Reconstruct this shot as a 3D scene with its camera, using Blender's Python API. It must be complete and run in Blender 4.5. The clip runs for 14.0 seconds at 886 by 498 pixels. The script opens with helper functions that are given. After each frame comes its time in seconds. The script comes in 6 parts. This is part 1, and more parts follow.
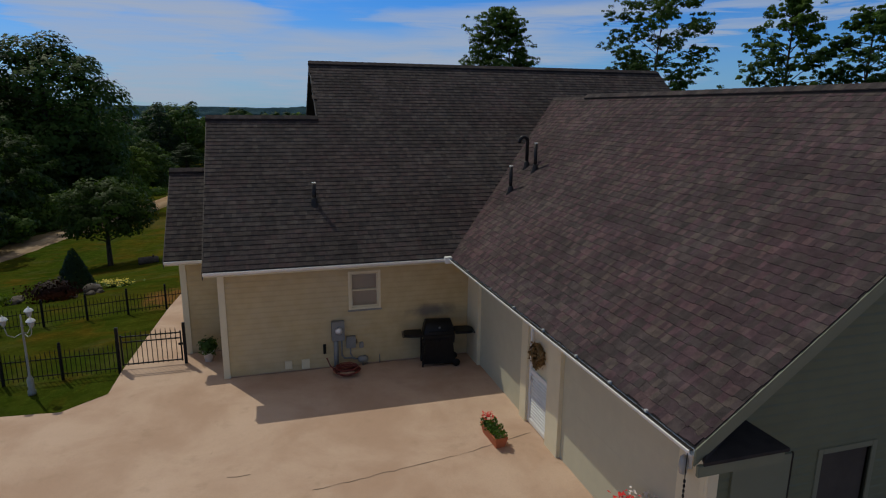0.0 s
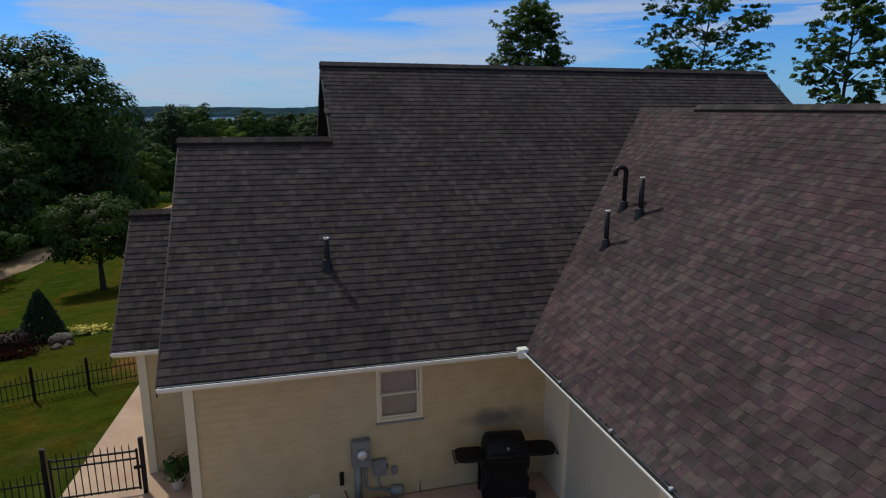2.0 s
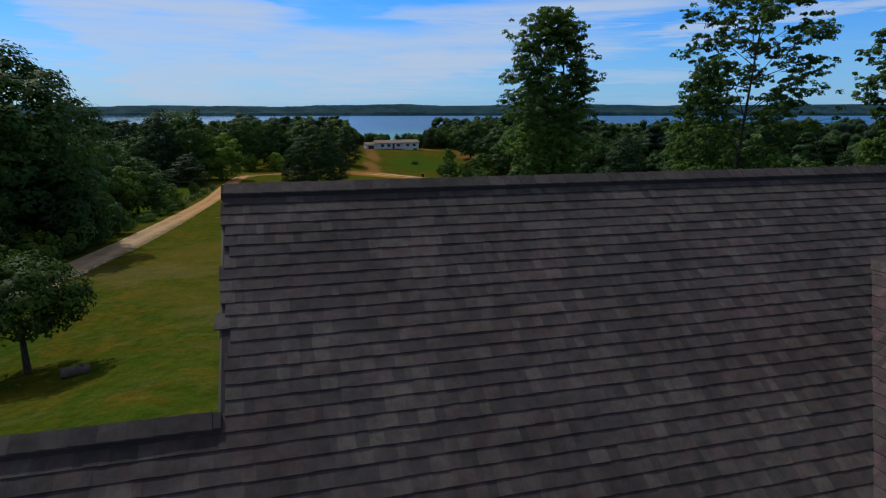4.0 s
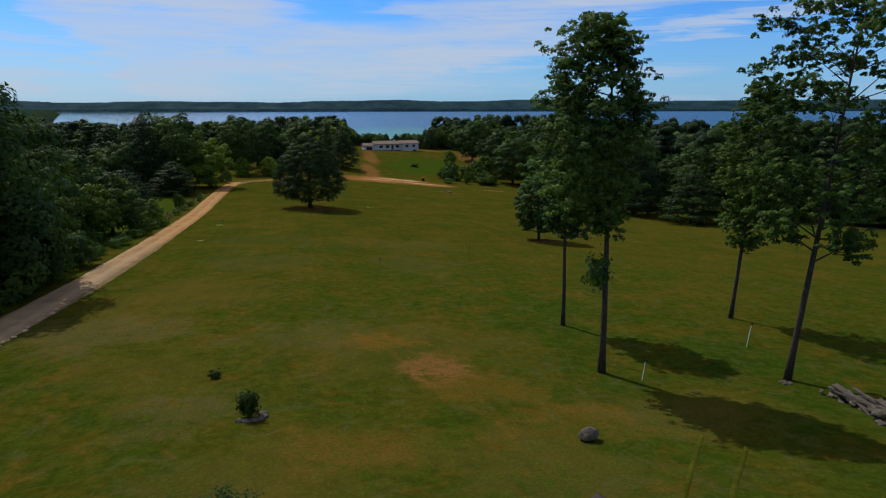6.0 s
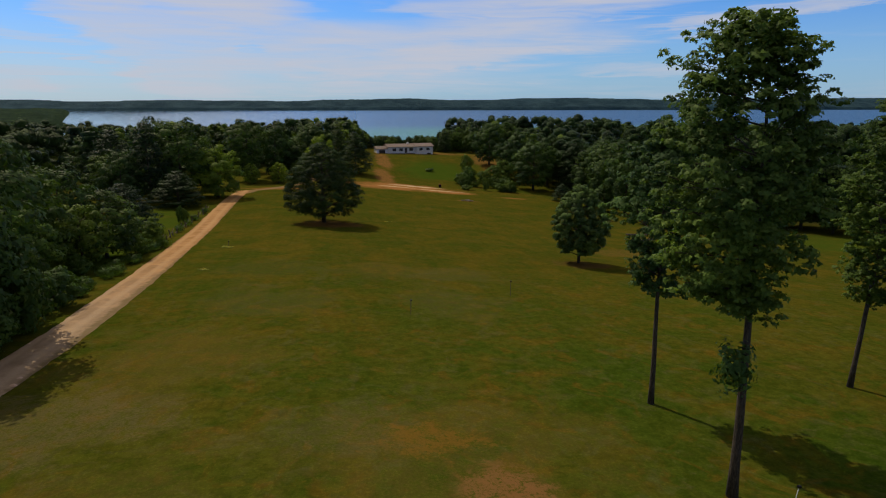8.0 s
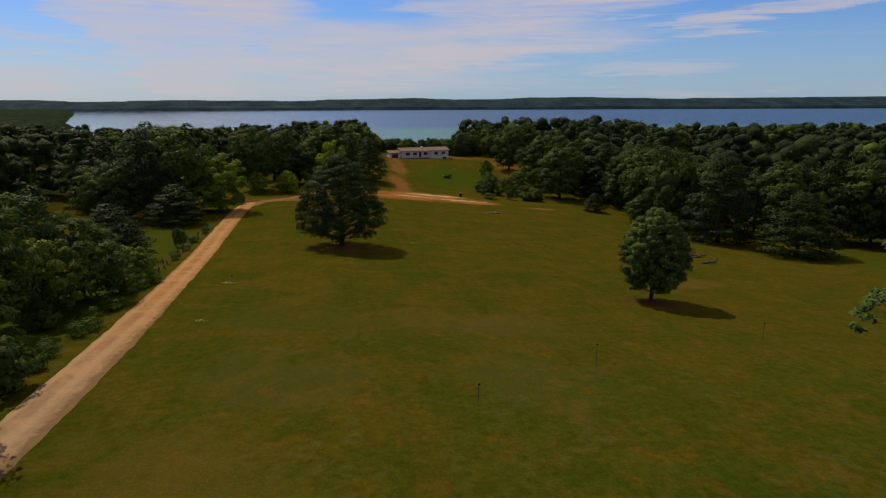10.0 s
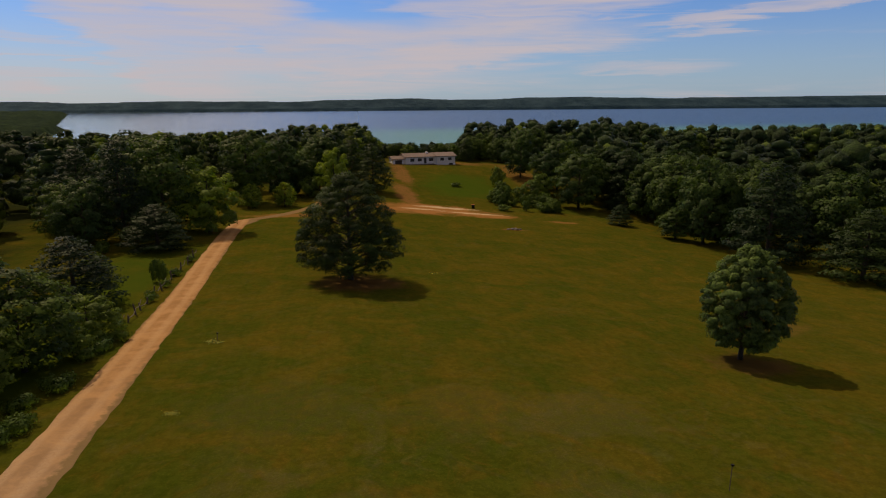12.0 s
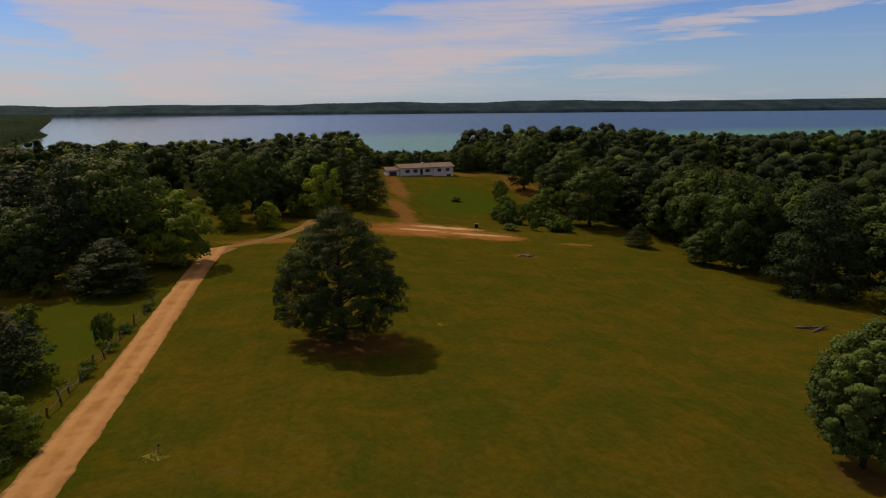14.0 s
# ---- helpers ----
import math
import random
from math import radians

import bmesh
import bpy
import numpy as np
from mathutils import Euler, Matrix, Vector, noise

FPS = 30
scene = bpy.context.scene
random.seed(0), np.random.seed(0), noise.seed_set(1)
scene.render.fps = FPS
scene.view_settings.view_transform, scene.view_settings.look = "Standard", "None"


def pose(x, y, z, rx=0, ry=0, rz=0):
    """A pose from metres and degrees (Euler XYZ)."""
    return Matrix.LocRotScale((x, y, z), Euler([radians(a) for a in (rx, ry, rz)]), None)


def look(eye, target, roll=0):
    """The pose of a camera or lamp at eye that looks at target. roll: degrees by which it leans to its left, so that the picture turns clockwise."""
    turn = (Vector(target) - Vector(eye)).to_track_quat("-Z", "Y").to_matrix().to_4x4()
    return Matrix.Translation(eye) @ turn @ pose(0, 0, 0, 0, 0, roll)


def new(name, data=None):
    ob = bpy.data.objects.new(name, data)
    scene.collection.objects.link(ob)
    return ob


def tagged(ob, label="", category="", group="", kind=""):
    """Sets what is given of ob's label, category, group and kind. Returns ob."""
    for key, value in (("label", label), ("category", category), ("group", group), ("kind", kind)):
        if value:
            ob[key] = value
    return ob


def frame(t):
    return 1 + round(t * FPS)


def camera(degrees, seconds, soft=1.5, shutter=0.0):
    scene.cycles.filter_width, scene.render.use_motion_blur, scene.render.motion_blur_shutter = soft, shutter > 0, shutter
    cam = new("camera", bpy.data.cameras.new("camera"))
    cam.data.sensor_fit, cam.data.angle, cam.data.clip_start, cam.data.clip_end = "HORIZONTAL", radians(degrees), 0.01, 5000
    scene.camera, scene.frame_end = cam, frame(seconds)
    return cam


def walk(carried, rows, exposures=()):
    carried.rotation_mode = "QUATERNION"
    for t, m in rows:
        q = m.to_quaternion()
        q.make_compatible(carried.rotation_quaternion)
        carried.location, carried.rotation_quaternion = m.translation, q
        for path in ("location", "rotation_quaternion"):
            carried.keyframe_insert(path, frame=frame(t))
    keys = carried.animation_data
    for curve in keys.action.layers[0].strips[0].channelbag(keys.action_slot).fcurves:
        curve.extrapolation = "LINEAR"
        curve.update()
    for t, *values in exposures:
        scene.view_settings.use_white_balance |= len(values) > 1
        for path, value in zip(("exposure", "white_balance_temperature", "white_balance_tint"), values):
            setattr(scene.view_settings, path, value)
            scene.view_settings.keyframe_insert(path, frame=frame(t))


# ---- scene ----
cam = camera(71.9, 14.0, soft=1.15)
EXPOSURES = [(0.0, -1.22, 6450, 4), (1.5, -1.05, 6250, 3), (3.0, -0.8, 6100, 2), (5.5, -0.72, 6300, 3), (8.0, -0.74, 7500, 11), (10.5, -0.85, 8700, 20), (14.0, -0.94, 9600, 24)]
SKY_TINT = (0.40, 1.25, 2.65)
HAZE = (6.4, 9.6, 13.6)
CLOUD = (9.2, 10.2, 13.0)
OVERHEAD = 0.78
CLOUDS = [(-8, 5.6, 14, 6.0, 0.10, 1.0), (8, 3.8, 18, 3.2, 0.02, 1.0), (20, 5.2, 15, 2.2, 0.0, 0.95), (-2, 1.2, 26, 1.3, 0.0, 0.75), (23, 8.0, 17, 1.5, -0.03, 0.9),
          (-17, 3.7, 10, 2.2, 0.5, -0.85), (-22, 8.4, 4.0, 1.8, 0.0, -0.9), (4.6, 9.2, 5.5, 1.7, 0.10, -0.9), (-2, 4.2, 2, 0.4, 0.0, -0.35), (19, 2.5, 6, 0.7, -0.05, -0.4), (40, 4.0, 13, 2.2, -0.08, -0.5),
          (41, 6.9, 15, 0.7, -0.10, 0.85), (45, 8.6, 12, 0.6, -0.06, 0.7), (32, 2.5, 8, 0.8, 0.0, 0.75), (37, 5.6, 3, 0.4, -0.05, 0.6), (-19, 4.7, 7, 0.35, 0.10, 0.65), (-18, 3.3, 9, 0.32, 0.06, 0.6), (-20, 2.3, 8, 0.4, 0.03, 0.6), (42, 1.0, 24, 0.8, 0.0, 0.4)]
HAZE_SUN = (9.8, 11.2, 13.2)
PATH = [
    (0, (1.091, 2.554, 6.195), (1.643, 4.424, 5.75), 0.5),
    (0.5, (1.164, 3.518, 6.309), (1.699, 5.392, 5.86), 0.4),
    (1, (1.159, 4.664, 6.37), (1.684, 6.541, 5.924), 0.4),
    (1.5, (1.393, 5.901, 6.463), (1.891, 7.785, 6.013), 0.2),
    (2, (1.544, 7.425, 6.563), (2.051, 9.307, 6.115), 0.2),
    (2.5, (1.846, 9.109, 6.867), (2.356, 10.991, 6.419), 0.1),
    (3, (2.276, 10.95, 7.363), (2.781, 12.833, 6.914), 0.2),
    (3.2, (2.474, 11.741, 7.557), (2.982, 13.624, 7.112), 0.2),
    (5.3, (4.288, 21.699, 9.707), (4.795, 23.575, 9.236), 0.1),
    (5.5, (4.467, 22.617, 9.849), (4.976, 24.494, 9.382), 0.1),
    (6, (4.685, 24.874, 10.393), (5.198, 26.75, 9.925), 0.1),
    (6.5, (4.736, 27.259, 10.802), (5.249, 29.134, 10.336), 0.1),
    (7, (4.629, 29.713, 11.207), (5.12, 31.594, 10.739), 0.08),
    (7.5, (4.504, 32.391, 11.556), (4.986, 34.274, 11.085), 0.07),
    (8, (4.433, 35.665, 11.744), (4.92, 37.546, 11.271), 0.08),
    (10.5, (3.192, 55.913, 12.668), (3.662, 57.797, 12.193), -0.1),
    (11, (3.059, 59.938, 12.822), (3.53, 61.823, 12.348), -0.16),
    (11.5, (3.123, 63.886, 13.107), (3.599, 65.769, 12.632), -0.2),
    (12, (3.269, 67.771, 13.476), (3.753, 69.653, 13.001), -0.24),
    (12.5, (3.521, 71.717, 13.915), (4.012, 73.598, 13.443), -0.27),
    (13, (3.882, 75.663, 14.333), (4.377, 77.543, 13.862), -0.3),
    (13.5, (4.438, 79.735, 14.662), (4.94, 81.614, 14.193), -0.3),
    (14, (5.119, 83.946, 14.947), (5.63, 85.822, 14.481), -0.3),
]
walk(cam, [(t, look(eye, target, roll)) for t, eye, target, roll in PATH], EXPOSURES)

# ---- light ----
SUN = Vector((-0.303, 0.535, 0.82)).normalized()
sun = new("sun", bpy.data.lights.new("sun", "SUN"))
sun.data.energy, sun.data.angle, sun.data.color = 4.4, radians(0.55), (1.0, 0.92, 0.78)
sun.matrix_world = look(SUN * 60, (0, 0, 0))

world = bpy.data.worlds.new("world")
scene.world = world
world.use_nodes = True


class Nodes:
    """Short way to write a node tree."""

    def __init__(self, tree):
        self.tree = tree
        tree.nodes.clear()

    def add(self, kind, mode=None, **inputs):
        n = self.tree.nodes.new(kind)
        if mode and kind == "ShaderNodeMapRange":
            n.interpolation_type = mode
        elif mode:
            n.operation = mode
        for k, v in inputs.items():
            self.put(n, k, v)
        return n

    def put(self, n, k, v):
        key = int(k[1:]) if k[0] == "i" and k[1:].isdigit() else k.replace("_", " ")
        if isinstance(v, bpy.types.NodeSocket):
            self.tree.links.new(v, n.inputs[key])
        else:
            n.inputs[key].default_value = v

    def math(self, op, a, b=0.0):
        return self.add("ShaderNodeMath", op, i0=a, i1=b).outputs[0]

    def vec(self, op, a, b=(0, 0, 0)):
        n = self.add("ShaderNodeVectorMath", op, i0=a, i1=b)
        return n.outputs["Value"] if op in ("LENGTH", "DOT_PRODUCT", "DISTANCE") else n.outputs[0]

    def mix(self, f, a, b, blend="MIX"):
        n = self.add("ShaderNodeMix")
        n.data_type, n.blend_type = "RGBA", blend
        self.put(n, "i0", f), self.put(n, "i6", a), self.put(n, "i7", b)
        return n.outputs[2]

    def ramp(self, v, a, b, lo=0.0, hi=1.0):
        return self.add("ShaderNodeMapRange", "SMOOTHSTEP", i0=v, i1=a, i2=b, i3=lo, i4=hi).outputs[0]

    def noise(self, v, scale, detail=4.0, rough=0.55, dist=0.0):
        return self.add("ShaderNodeTexNoise", None, Vector=v, Scale=scale, Detail=detail, Roughness=rough, Distortion=dist).outputs[0]


def rgb(r, g, b):
    return (r, g, b, 1.0)


# sky: clear blue with drifting veils of high cloud
w = Nodes(world.node_tree)
sky = w.add("ShaderNodeTexSky")
sky.sky_type, sky.sun_disc = "NISHITA", False
sky.sun_elevation, sky.sun_rotation = math.asin(SUN.z), math.atan2(SUN.x, SUN.y)
sky.altitude, sky.air_density, sky.dust_density, sky.ozone_density = 200, 1.0, 0.6, 2.2
way = w.add("ShaderNodeTexCoord").outputs["Generated"]
sep = w.add("ShaderNodeSeparateXYZ", None, Vector=way)
az = w.math("MULTIPLY", w.math("ARCTAN2", sep.outputs[0], sep.outputs[1]), 180 / math.pi)
el = w.math("MULTIPLY", w.math("ARCSINE", sep.outputs[2]), 180 / math.pi)
sheet = w.add("ShaderNodeCombineXYZ", None, X=w.math("MULTIPLY", az, 0.045), Y=w.math("MULTIPLY", el, 0.19)).outputs[0]
sheet = w.add("ShaderNodeMapping", None, Vector=sheet, Rotation=(0, 0, radians(28)), Scale=(0.55, 1.6, 1)).outputs[0]
streak = w.noise(sheet, 1.5, 6.0, 0.55, 0.6)
wisp = w.noise(sheet, 4.5, 6.0, 0.6, 1.0)
tex = w.math("ADD", w.math("MULTIPLY", streak, 0.65), w.math("MULTIPLY", wisp, 0.35))
drift = w.math("SUBTRACT", w.noise(sheet, 2.2, 4.0, 0.55, 0.5), 0.5)
az_c = w.math("ADD", az, w.math("MULTIPLY", drift, 14.0))
el_c = w.math("ADD", el, w.math("MULTIPLY", w.math("SUBTRACT", wisp, 0.5), 2.6))
body = None
for a, e, wa, we, tilt, s in CLOUDS:  # middle (degrees round and up), half sizes, slant, strength
    da = w.math("SUBTRACT", az_c, a)
    de = w.math("ADD", w.math("SUBTRACT", el_c, e), w.math("MULTIPLY", da, tilt))
    q = w.math("ADD", w.math("POWER", w.math("ABSOLUTE", w.math("DIVIDE", da, wa)), 2.0), w.math("POWER", w.math("ABSOLUTE", w.math("DIVIDE", de, we)), 2.0))
    one = w.math("MULTIPLY", w.ramp(q, 1.35, 0.1), s)
    body = one if body is None else w.math("MAXIMUM" if s > 0 else "ADD", body, one)
over = w.ramp(el, 11.0, 26.0, 0.0, OVERHEAD)
veil = w.ramp(w.math("ADD", w.math("MULTIPLY", body, 0.55), w.math("MULTIPLY", tex, 1.7)), 0.84, 1.66)
low = w.ramp(el, -1.0, 10.0, 0.66, 0.05)
blue = w.mix(1.0, sky.outputs[0], rgb(*SKY_TINT), "MULTIPLY")
haze = w.mix(low, blue, w.mix(w.ramp(az, 30.0, -22.0), rgb(*HAZE), rgb(*HAZE_SUN)))
cloud = w.mix(w.math("MULTIPLY", veil, 0.95), haze, rgb(*CLOUD))
cloud = w.mix(over, cloud, rgb(6.5, 6.0, 5.3))
glow = w.ramp(w.vec("DOT_PRODUCT", way, tuple(SUN)), 0.72, 1.0, 0.0, 0.45)
cloud = w.mix(glow, cloud, rgb(18, 18.5, 19))
back = w.add("ShaderNodeBackground", None, Color=cloud, Strength=0.09)
w.tree.links.new(back.outputs[0], w.add("ShaderNodeOutputWorld").inputs[0])


# ---- materials ----
def material(name, build, rough=0.8, metal=0.0, spec=0.3, trans=None, through_leaf=0.34):
    """build(nodes, position) gives (colour socket or rgba, height socket or None, bump distance)."""
    m = bpy.data.materials.new(name)
    m.use_nodes = True
    n = Nodes(m.node_tree)
    where = n.add("ShaderNodeTexCoord").outputs["Object"]
    out = build(n, where)
    colour, height, depth = out[:3]
    p = n.add("ShaderNodeBsdfPrincipled", None, Base_Color=colour, Roughness=out[3] if len(out) > 3 else rough, Metallic=metal)
    p.inputs["Specular IOR Level"].default_value = spec
    if height is not None:
        n.put(p, "Normal", n.add("ShaderNodeBump", None, Strength=1.0, Distance=depth, Height=height).outputs[0])
    end = p.outputs[0]
    if trans:
        t = n.add("ShaderNodeBsdfTranslucent", None, Color=n.mix(1.0, colour, rgb(*trans), "MULTIPLY"))
        end = n.add("ShaderNodeMixShader", None, Fac=through_leaf, i1=end, i2=t.outputs[0]).outputs[0]
    n.tree.links.new(end, n.add("ShaderNodeOutputMaterial").inputs[0])
    return m


def plain(name, c, var=0.12, scale=9.0, rough=0.7, metal=0.0, bump=0.002, spec=0.3):
    def build(n, v):
        a, b = n.noise(v, scale, 5.0), n.noise(v, scale * 0.13, 3.0)
        f = n.math("ADD", n.math("MULTIPLY", a, 0.5), n.math("MULTIPLY", b, 0.5))
        f = n.ramp(f, 0.3, 0.7)
        d = [max(0.0, x * (1 - var)) for x in c]
        l = [min(1.0, x * (1 + var)) for x in c]
        return n.mix(f, rgb(*d), rgb(*l)), n.noise(v, scale * 5, 3.0), bump
    return material(name, build, rough, metal, spec)


def leafy(name, dark, light, through_leaf=0.34, relief=0.0):
    """Leaves that differ from one to the next, from clump to clump and from tree to tree."""
    def build(n, v):
        isl = n.add("ShaderNodeNewGeometry").outputs["Random Per Island"]
        ob = n.add("ShaderNodeObjectInfo").outputs["Random"]
        big = n.ramp(n.noise(v, 0.5, 2.0), 0.35, 0.68)
        clump = n.ramp(n.noise(v, 1.3, 2.0), 0.32, 0.68)
        f = n.math("ADD", n.math("MULTIPLY", isl, 0.45), n.math("ADD", n.math("MULTIPLY", big, 0.25), n.math("MULTIPLY", clump, 0.30)))
        c = n.mix(f, rgb(*dark), rgb(*light))
        tone = n.mix(ob, rgb(0.74, 0.82, 0.95), rgb(1.36, 1.20, 0.80))
        c = n.mix(1.0, c, tone, "MULTIPLY")
        stand = n.mix(n.ramp(n.noise(v, 0.085, 2.0), 0.36, 0.64), rgb(0.55, 0.60, 0.68), rgb(1.14, 1.10, 0.94))
        c = n.mix(1.0, c, stand, "MULTIPLY")
        if not relief:
            return c, None, 0.0
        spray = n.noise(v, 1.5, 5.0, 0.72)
        # low parts of the relief are coloured darker, as painted shade between leaves
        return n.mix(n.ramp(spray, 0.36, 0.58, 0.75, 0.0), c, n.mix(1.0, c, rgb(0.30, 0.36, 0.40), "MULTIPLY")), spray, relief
    return material(name, build, 0.60, 0.0, 0.14, trans=(1.25, 1.35, 0.55), through_leaf=through_leaf)


LEAF_OAK = leafy("leaf_oak", (0.030, 0.074, 0.018), (0.158, 0.262, 0.060))
LEAF_WOOD = leafy("leaf_wood", (0.018, 0.048, 0.013), (0.080, 0.152, 0.034), 0.28)
LEAF_LIGHT = leafy("leaf_light", (0.046, 0.096, 0.018), (0.150, 0.240, 0.046))
LEAF_DARK = leafy("leaf_dark", (0.014, 0.038, 0.011), (0.064, 0.116, 0.027))
LEAF_MAPLE = leafy("leaf_maple", (0.015, 0.042, 0.018), (0.140, 0.245, 0.066), 0.24)
LEAF_BRIGHT = leafy("leaf_bright", (0.085, 0.150, 0.024), (0.250, 0.370, 0.060), 0.46)
NEEDLE = leafy("needle", (0.010, 0.029, 0.011), (0.036, 0.076, 0.024), 0.22)
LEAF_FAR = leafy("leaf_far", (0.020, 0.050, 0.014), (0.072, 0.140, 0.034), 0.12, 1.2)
LEAF_RED = leafy("leaf_red", (0.018, 0.007, 0.007), (0.046, 0.014, 0.012))


def bark_build(n, v):
    s = n.add("ShaderNodeMapping", None, Vector=v, Scale=(9, 9, 1.6)).outputs[0]
    a = n.noise(s, 2.0, 6.0, 0.65)
    return n.mix(n.ramp(a, 0.35, 0.7), rgb(0.030, 0.024, 0.017), rgb(0.090, 0.070, 0.050)), a, 0.03


BARK = material("bark", bark_build, 0.9)


def shingle_mat(name, shades):
    def build(n, v):
        geo = n.add("ShaderNodeNewGeometry").outputs["Random Per Island"]
        ob = n.add("ShaderNodeObjectInfo").outputs["Random"]
        pick = n.math("FRACT", n.math("ADD", geo, ob))
        r = n.add("ShaderNodeValToRGB", None, Fac=pick)
        r.color_ramp.interpolation = "CONSTANT"
        e = r.color_ramp.elements
        e[0].color = rgb(*shades[0])
        e[1].position, e[1].color = 1 / len(shades), rgb(*shades[1])
        for i, c in enumerate(shades[2:], 2):
            k = e.new(i / len(shades))
            k.color = rgb(*c)
        pos = n.add("ShaderNodeNewGeometry").outputs["Position"]
        stain = n.ramp(n.noise(pos, 0.9, 5.0, 0.6), 0.3, 0.72, 0.80, 1.16)
        blot = n.ramp(n.noise(pos, 6.0, 4.0, 0.7), 0.32, 0.68, 0.78, 1.2)
        stain = n.math("MULTIPLY", stain, blot)
        grit = n.noise(pos, 160.0, 2.0, 0.7)
        c = n.mix(1.0, r.outputs[0], n.add("ShaderNodeCombineColor", None, Red=stain, Green=stain, Blue=stain).outputs[0], "MULTIPLY")
        c = n.mix(n.ramp(grit, 0.35, 0.7, 0.0, 0.5), c, n.mix(1.0, c, rgb(1.6, 1.55, 1.5), "MULTIPLY"))
        rosy = n.ramp(n.noise(n.vec("ADD", pos, (9.0, 3.0, 5.0)), 0.55, 4.0, 0.6, 0.6), 0.45, 0.7, 0.0, 0.6)
        c = n.mix(rosy, c, n.mix(1.0, c, rgb(1.10, 0.94, 0.97), "MULTIPLY"))
        return c, grit, 0.004
    return material(name, build, 0.93, 0.0, 0.12)


SHINGLE = shingle_mat("shingle", [(0.0417, 0.0364, 0.037), (0.06, 0.0513, 0.0511), (0.0468, 0.0406, 0.041), (0.0681, 0.0598, 0.0571), (0.0457, 0.0384, 0.04), (0.0539, 0.046, 0.046), (0.06, 0.046, 0.047), (0.0397, 0.0364, 0.038), (0.0651, 0.0545, 0.0521), (0.0508, 0.0438, 0.044)])
# the same shingles tinted rosier, painting in the sun on the garage slope
SHINGLE_ROSE_LIT = shingle_mat("shingle_rose_lit", [(0.0537, 0.0382, 0.0431), (0.0658, 0.0523, 0.0533), (0.0585, 0.0422, 0.0487), (0.0773, 0.0628, 0.0582), (0.0589, 0.0404, 0.0466), (0.0591, 0.0469, 0.048), (0.0751, 0.0478, 0.0558), (0.0451, 0.0382, 0.0388), (0.0839, 0.0573, 0.0606), (0.0557, 0.0446, 0.046)])
DRIP = plain("drip_edge", (0.060, 0.050, 0.046), 0.15, 6, 0.6)
FELT = plain("roof_felt", (0.025, 0.022, 0.022), 0.3, 6, 0.95)
GABLE = plain("siding_sage", (0.115, 0.130, 0.085), 0.08, 3, 0.55, bump=0.001)
GABLE_TRIM = plain("trim_sage", (0.150, 0.165, 0.120), 0.06, 3, 0.55, bump=0.001)
GDOOR = plain("door_beige", (0.50, 0.48, 0.36), 0.05, 4, 0.5, bump=0.001)


def vinyl_build(n, v):
    a, b = n.noise(v, 3.0, 5.0), n.noise(v, 0.5, 3.0)
    c = n.mix(n.ramp(a, 0.3, 0.7), rgb(0.49, 0.385, 0.205), rgb(0.555, 0.45, 0.25))
    c = n.mix(n.ramp(b, 0.4, 0.75, 0.0, 0.35), c, rgb(0.50, 0.45, 0.33))
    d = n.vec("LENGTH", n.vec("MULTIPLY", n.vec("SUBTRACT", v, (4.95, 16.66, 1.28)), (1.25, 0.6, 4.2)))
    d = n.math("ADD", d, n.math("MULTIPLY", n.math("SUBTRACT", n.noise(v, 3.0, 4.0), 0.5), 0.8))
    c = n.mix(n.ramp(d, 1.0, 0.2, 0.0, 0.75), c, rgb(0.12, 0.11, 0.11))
    return c, n.noise(v, 20.0, 3.0), 0.001


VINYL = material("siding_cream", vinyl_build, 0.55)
TRIM = plain("trim_cream", (0.70, 0.64, 0.46), 0.05, 4, 0.5, bump=0.001)
WHITE = plain("paint_white", (0.78, 0.78, 0.76), 0.05, 5, 0.45, bump=0.001)
WHITE_SIDING = plain("siding_grey", (0.74, 0.73, 0.77), 0.05, 3, 0.55, bump=0.001)
BLACK = plain("black_metal", (0.012, 0.012, 0.013), 0.3, 12, 0.45, 0.4)
PVC = plain("black_pipe", (0.014, 0.014, 0.016), 0.3, 10, 0.4)
GREY = plain("grey_metal", (0.24, 0.25, 0.25), 0.12, 8, 0.5, 0.3)
ALU = plain("aluminium", (0.72, 0.74, 0.76), 0.08, 9, 0.35, 0.6)
GALV = plain("galvanised", (0.62, 0.64, 0.66), 0.12, 14, 0.35, 0.8)
TERRA = plain("terracotta", (0.42, 0.13, 0.06), 0.15, 9, 0.75)
HOSE = plain("hose_red", (0.20, 0.045, 0.035), 0.2, 20, 0.45)
PETAL_RED = plain("petal_red", (0.62, 0.03, 0.03), 0.2, 30, 0.6)
PETAL_WHITE = plain("petal_white", (0.75, 0.68, 0.66), 0.1, 30, 0.6)
PETAL_YELLOW = plain("petal_yellow", (0.62, 0.50, 0.03), 0.2, 30, 0.6)
STRAW = plain("wreath_straw", (0.24, 0.15, 0.06), 0.35, 40, 0.9, bump=0.01)
WOOD_GREY = plain("weathered_wood", (0.095, 0.08, 0.068), 0.4, 7, 0.9, bump=0.01)
ROOF_RED = plain("far_roof", (0.165, 0.125, 0.105), 0.18, 1.2, 0.9)


def rust_build(n, v):
    a = n.noise(v, 3.2, 7.0, 0.62, 0.8)
    b = n.noise(v, 14.0, 5.0, 0.6)
    c = n.mix(n.ramp(a, 0.36, 0.62), rgb(0.36, 0.070, 0.010), rgb(0.52, 0.17, 0.026))
    c = n.mix(n.ramp(n.noise(n.vec("ADD", v, (2.0, 5.0, 0.0)), 1.6, 4.0, 0.6, 0.6), 0.48, 0.62, 0.0, 0.85), c, rgb(0.17, 0.030, 0.012))
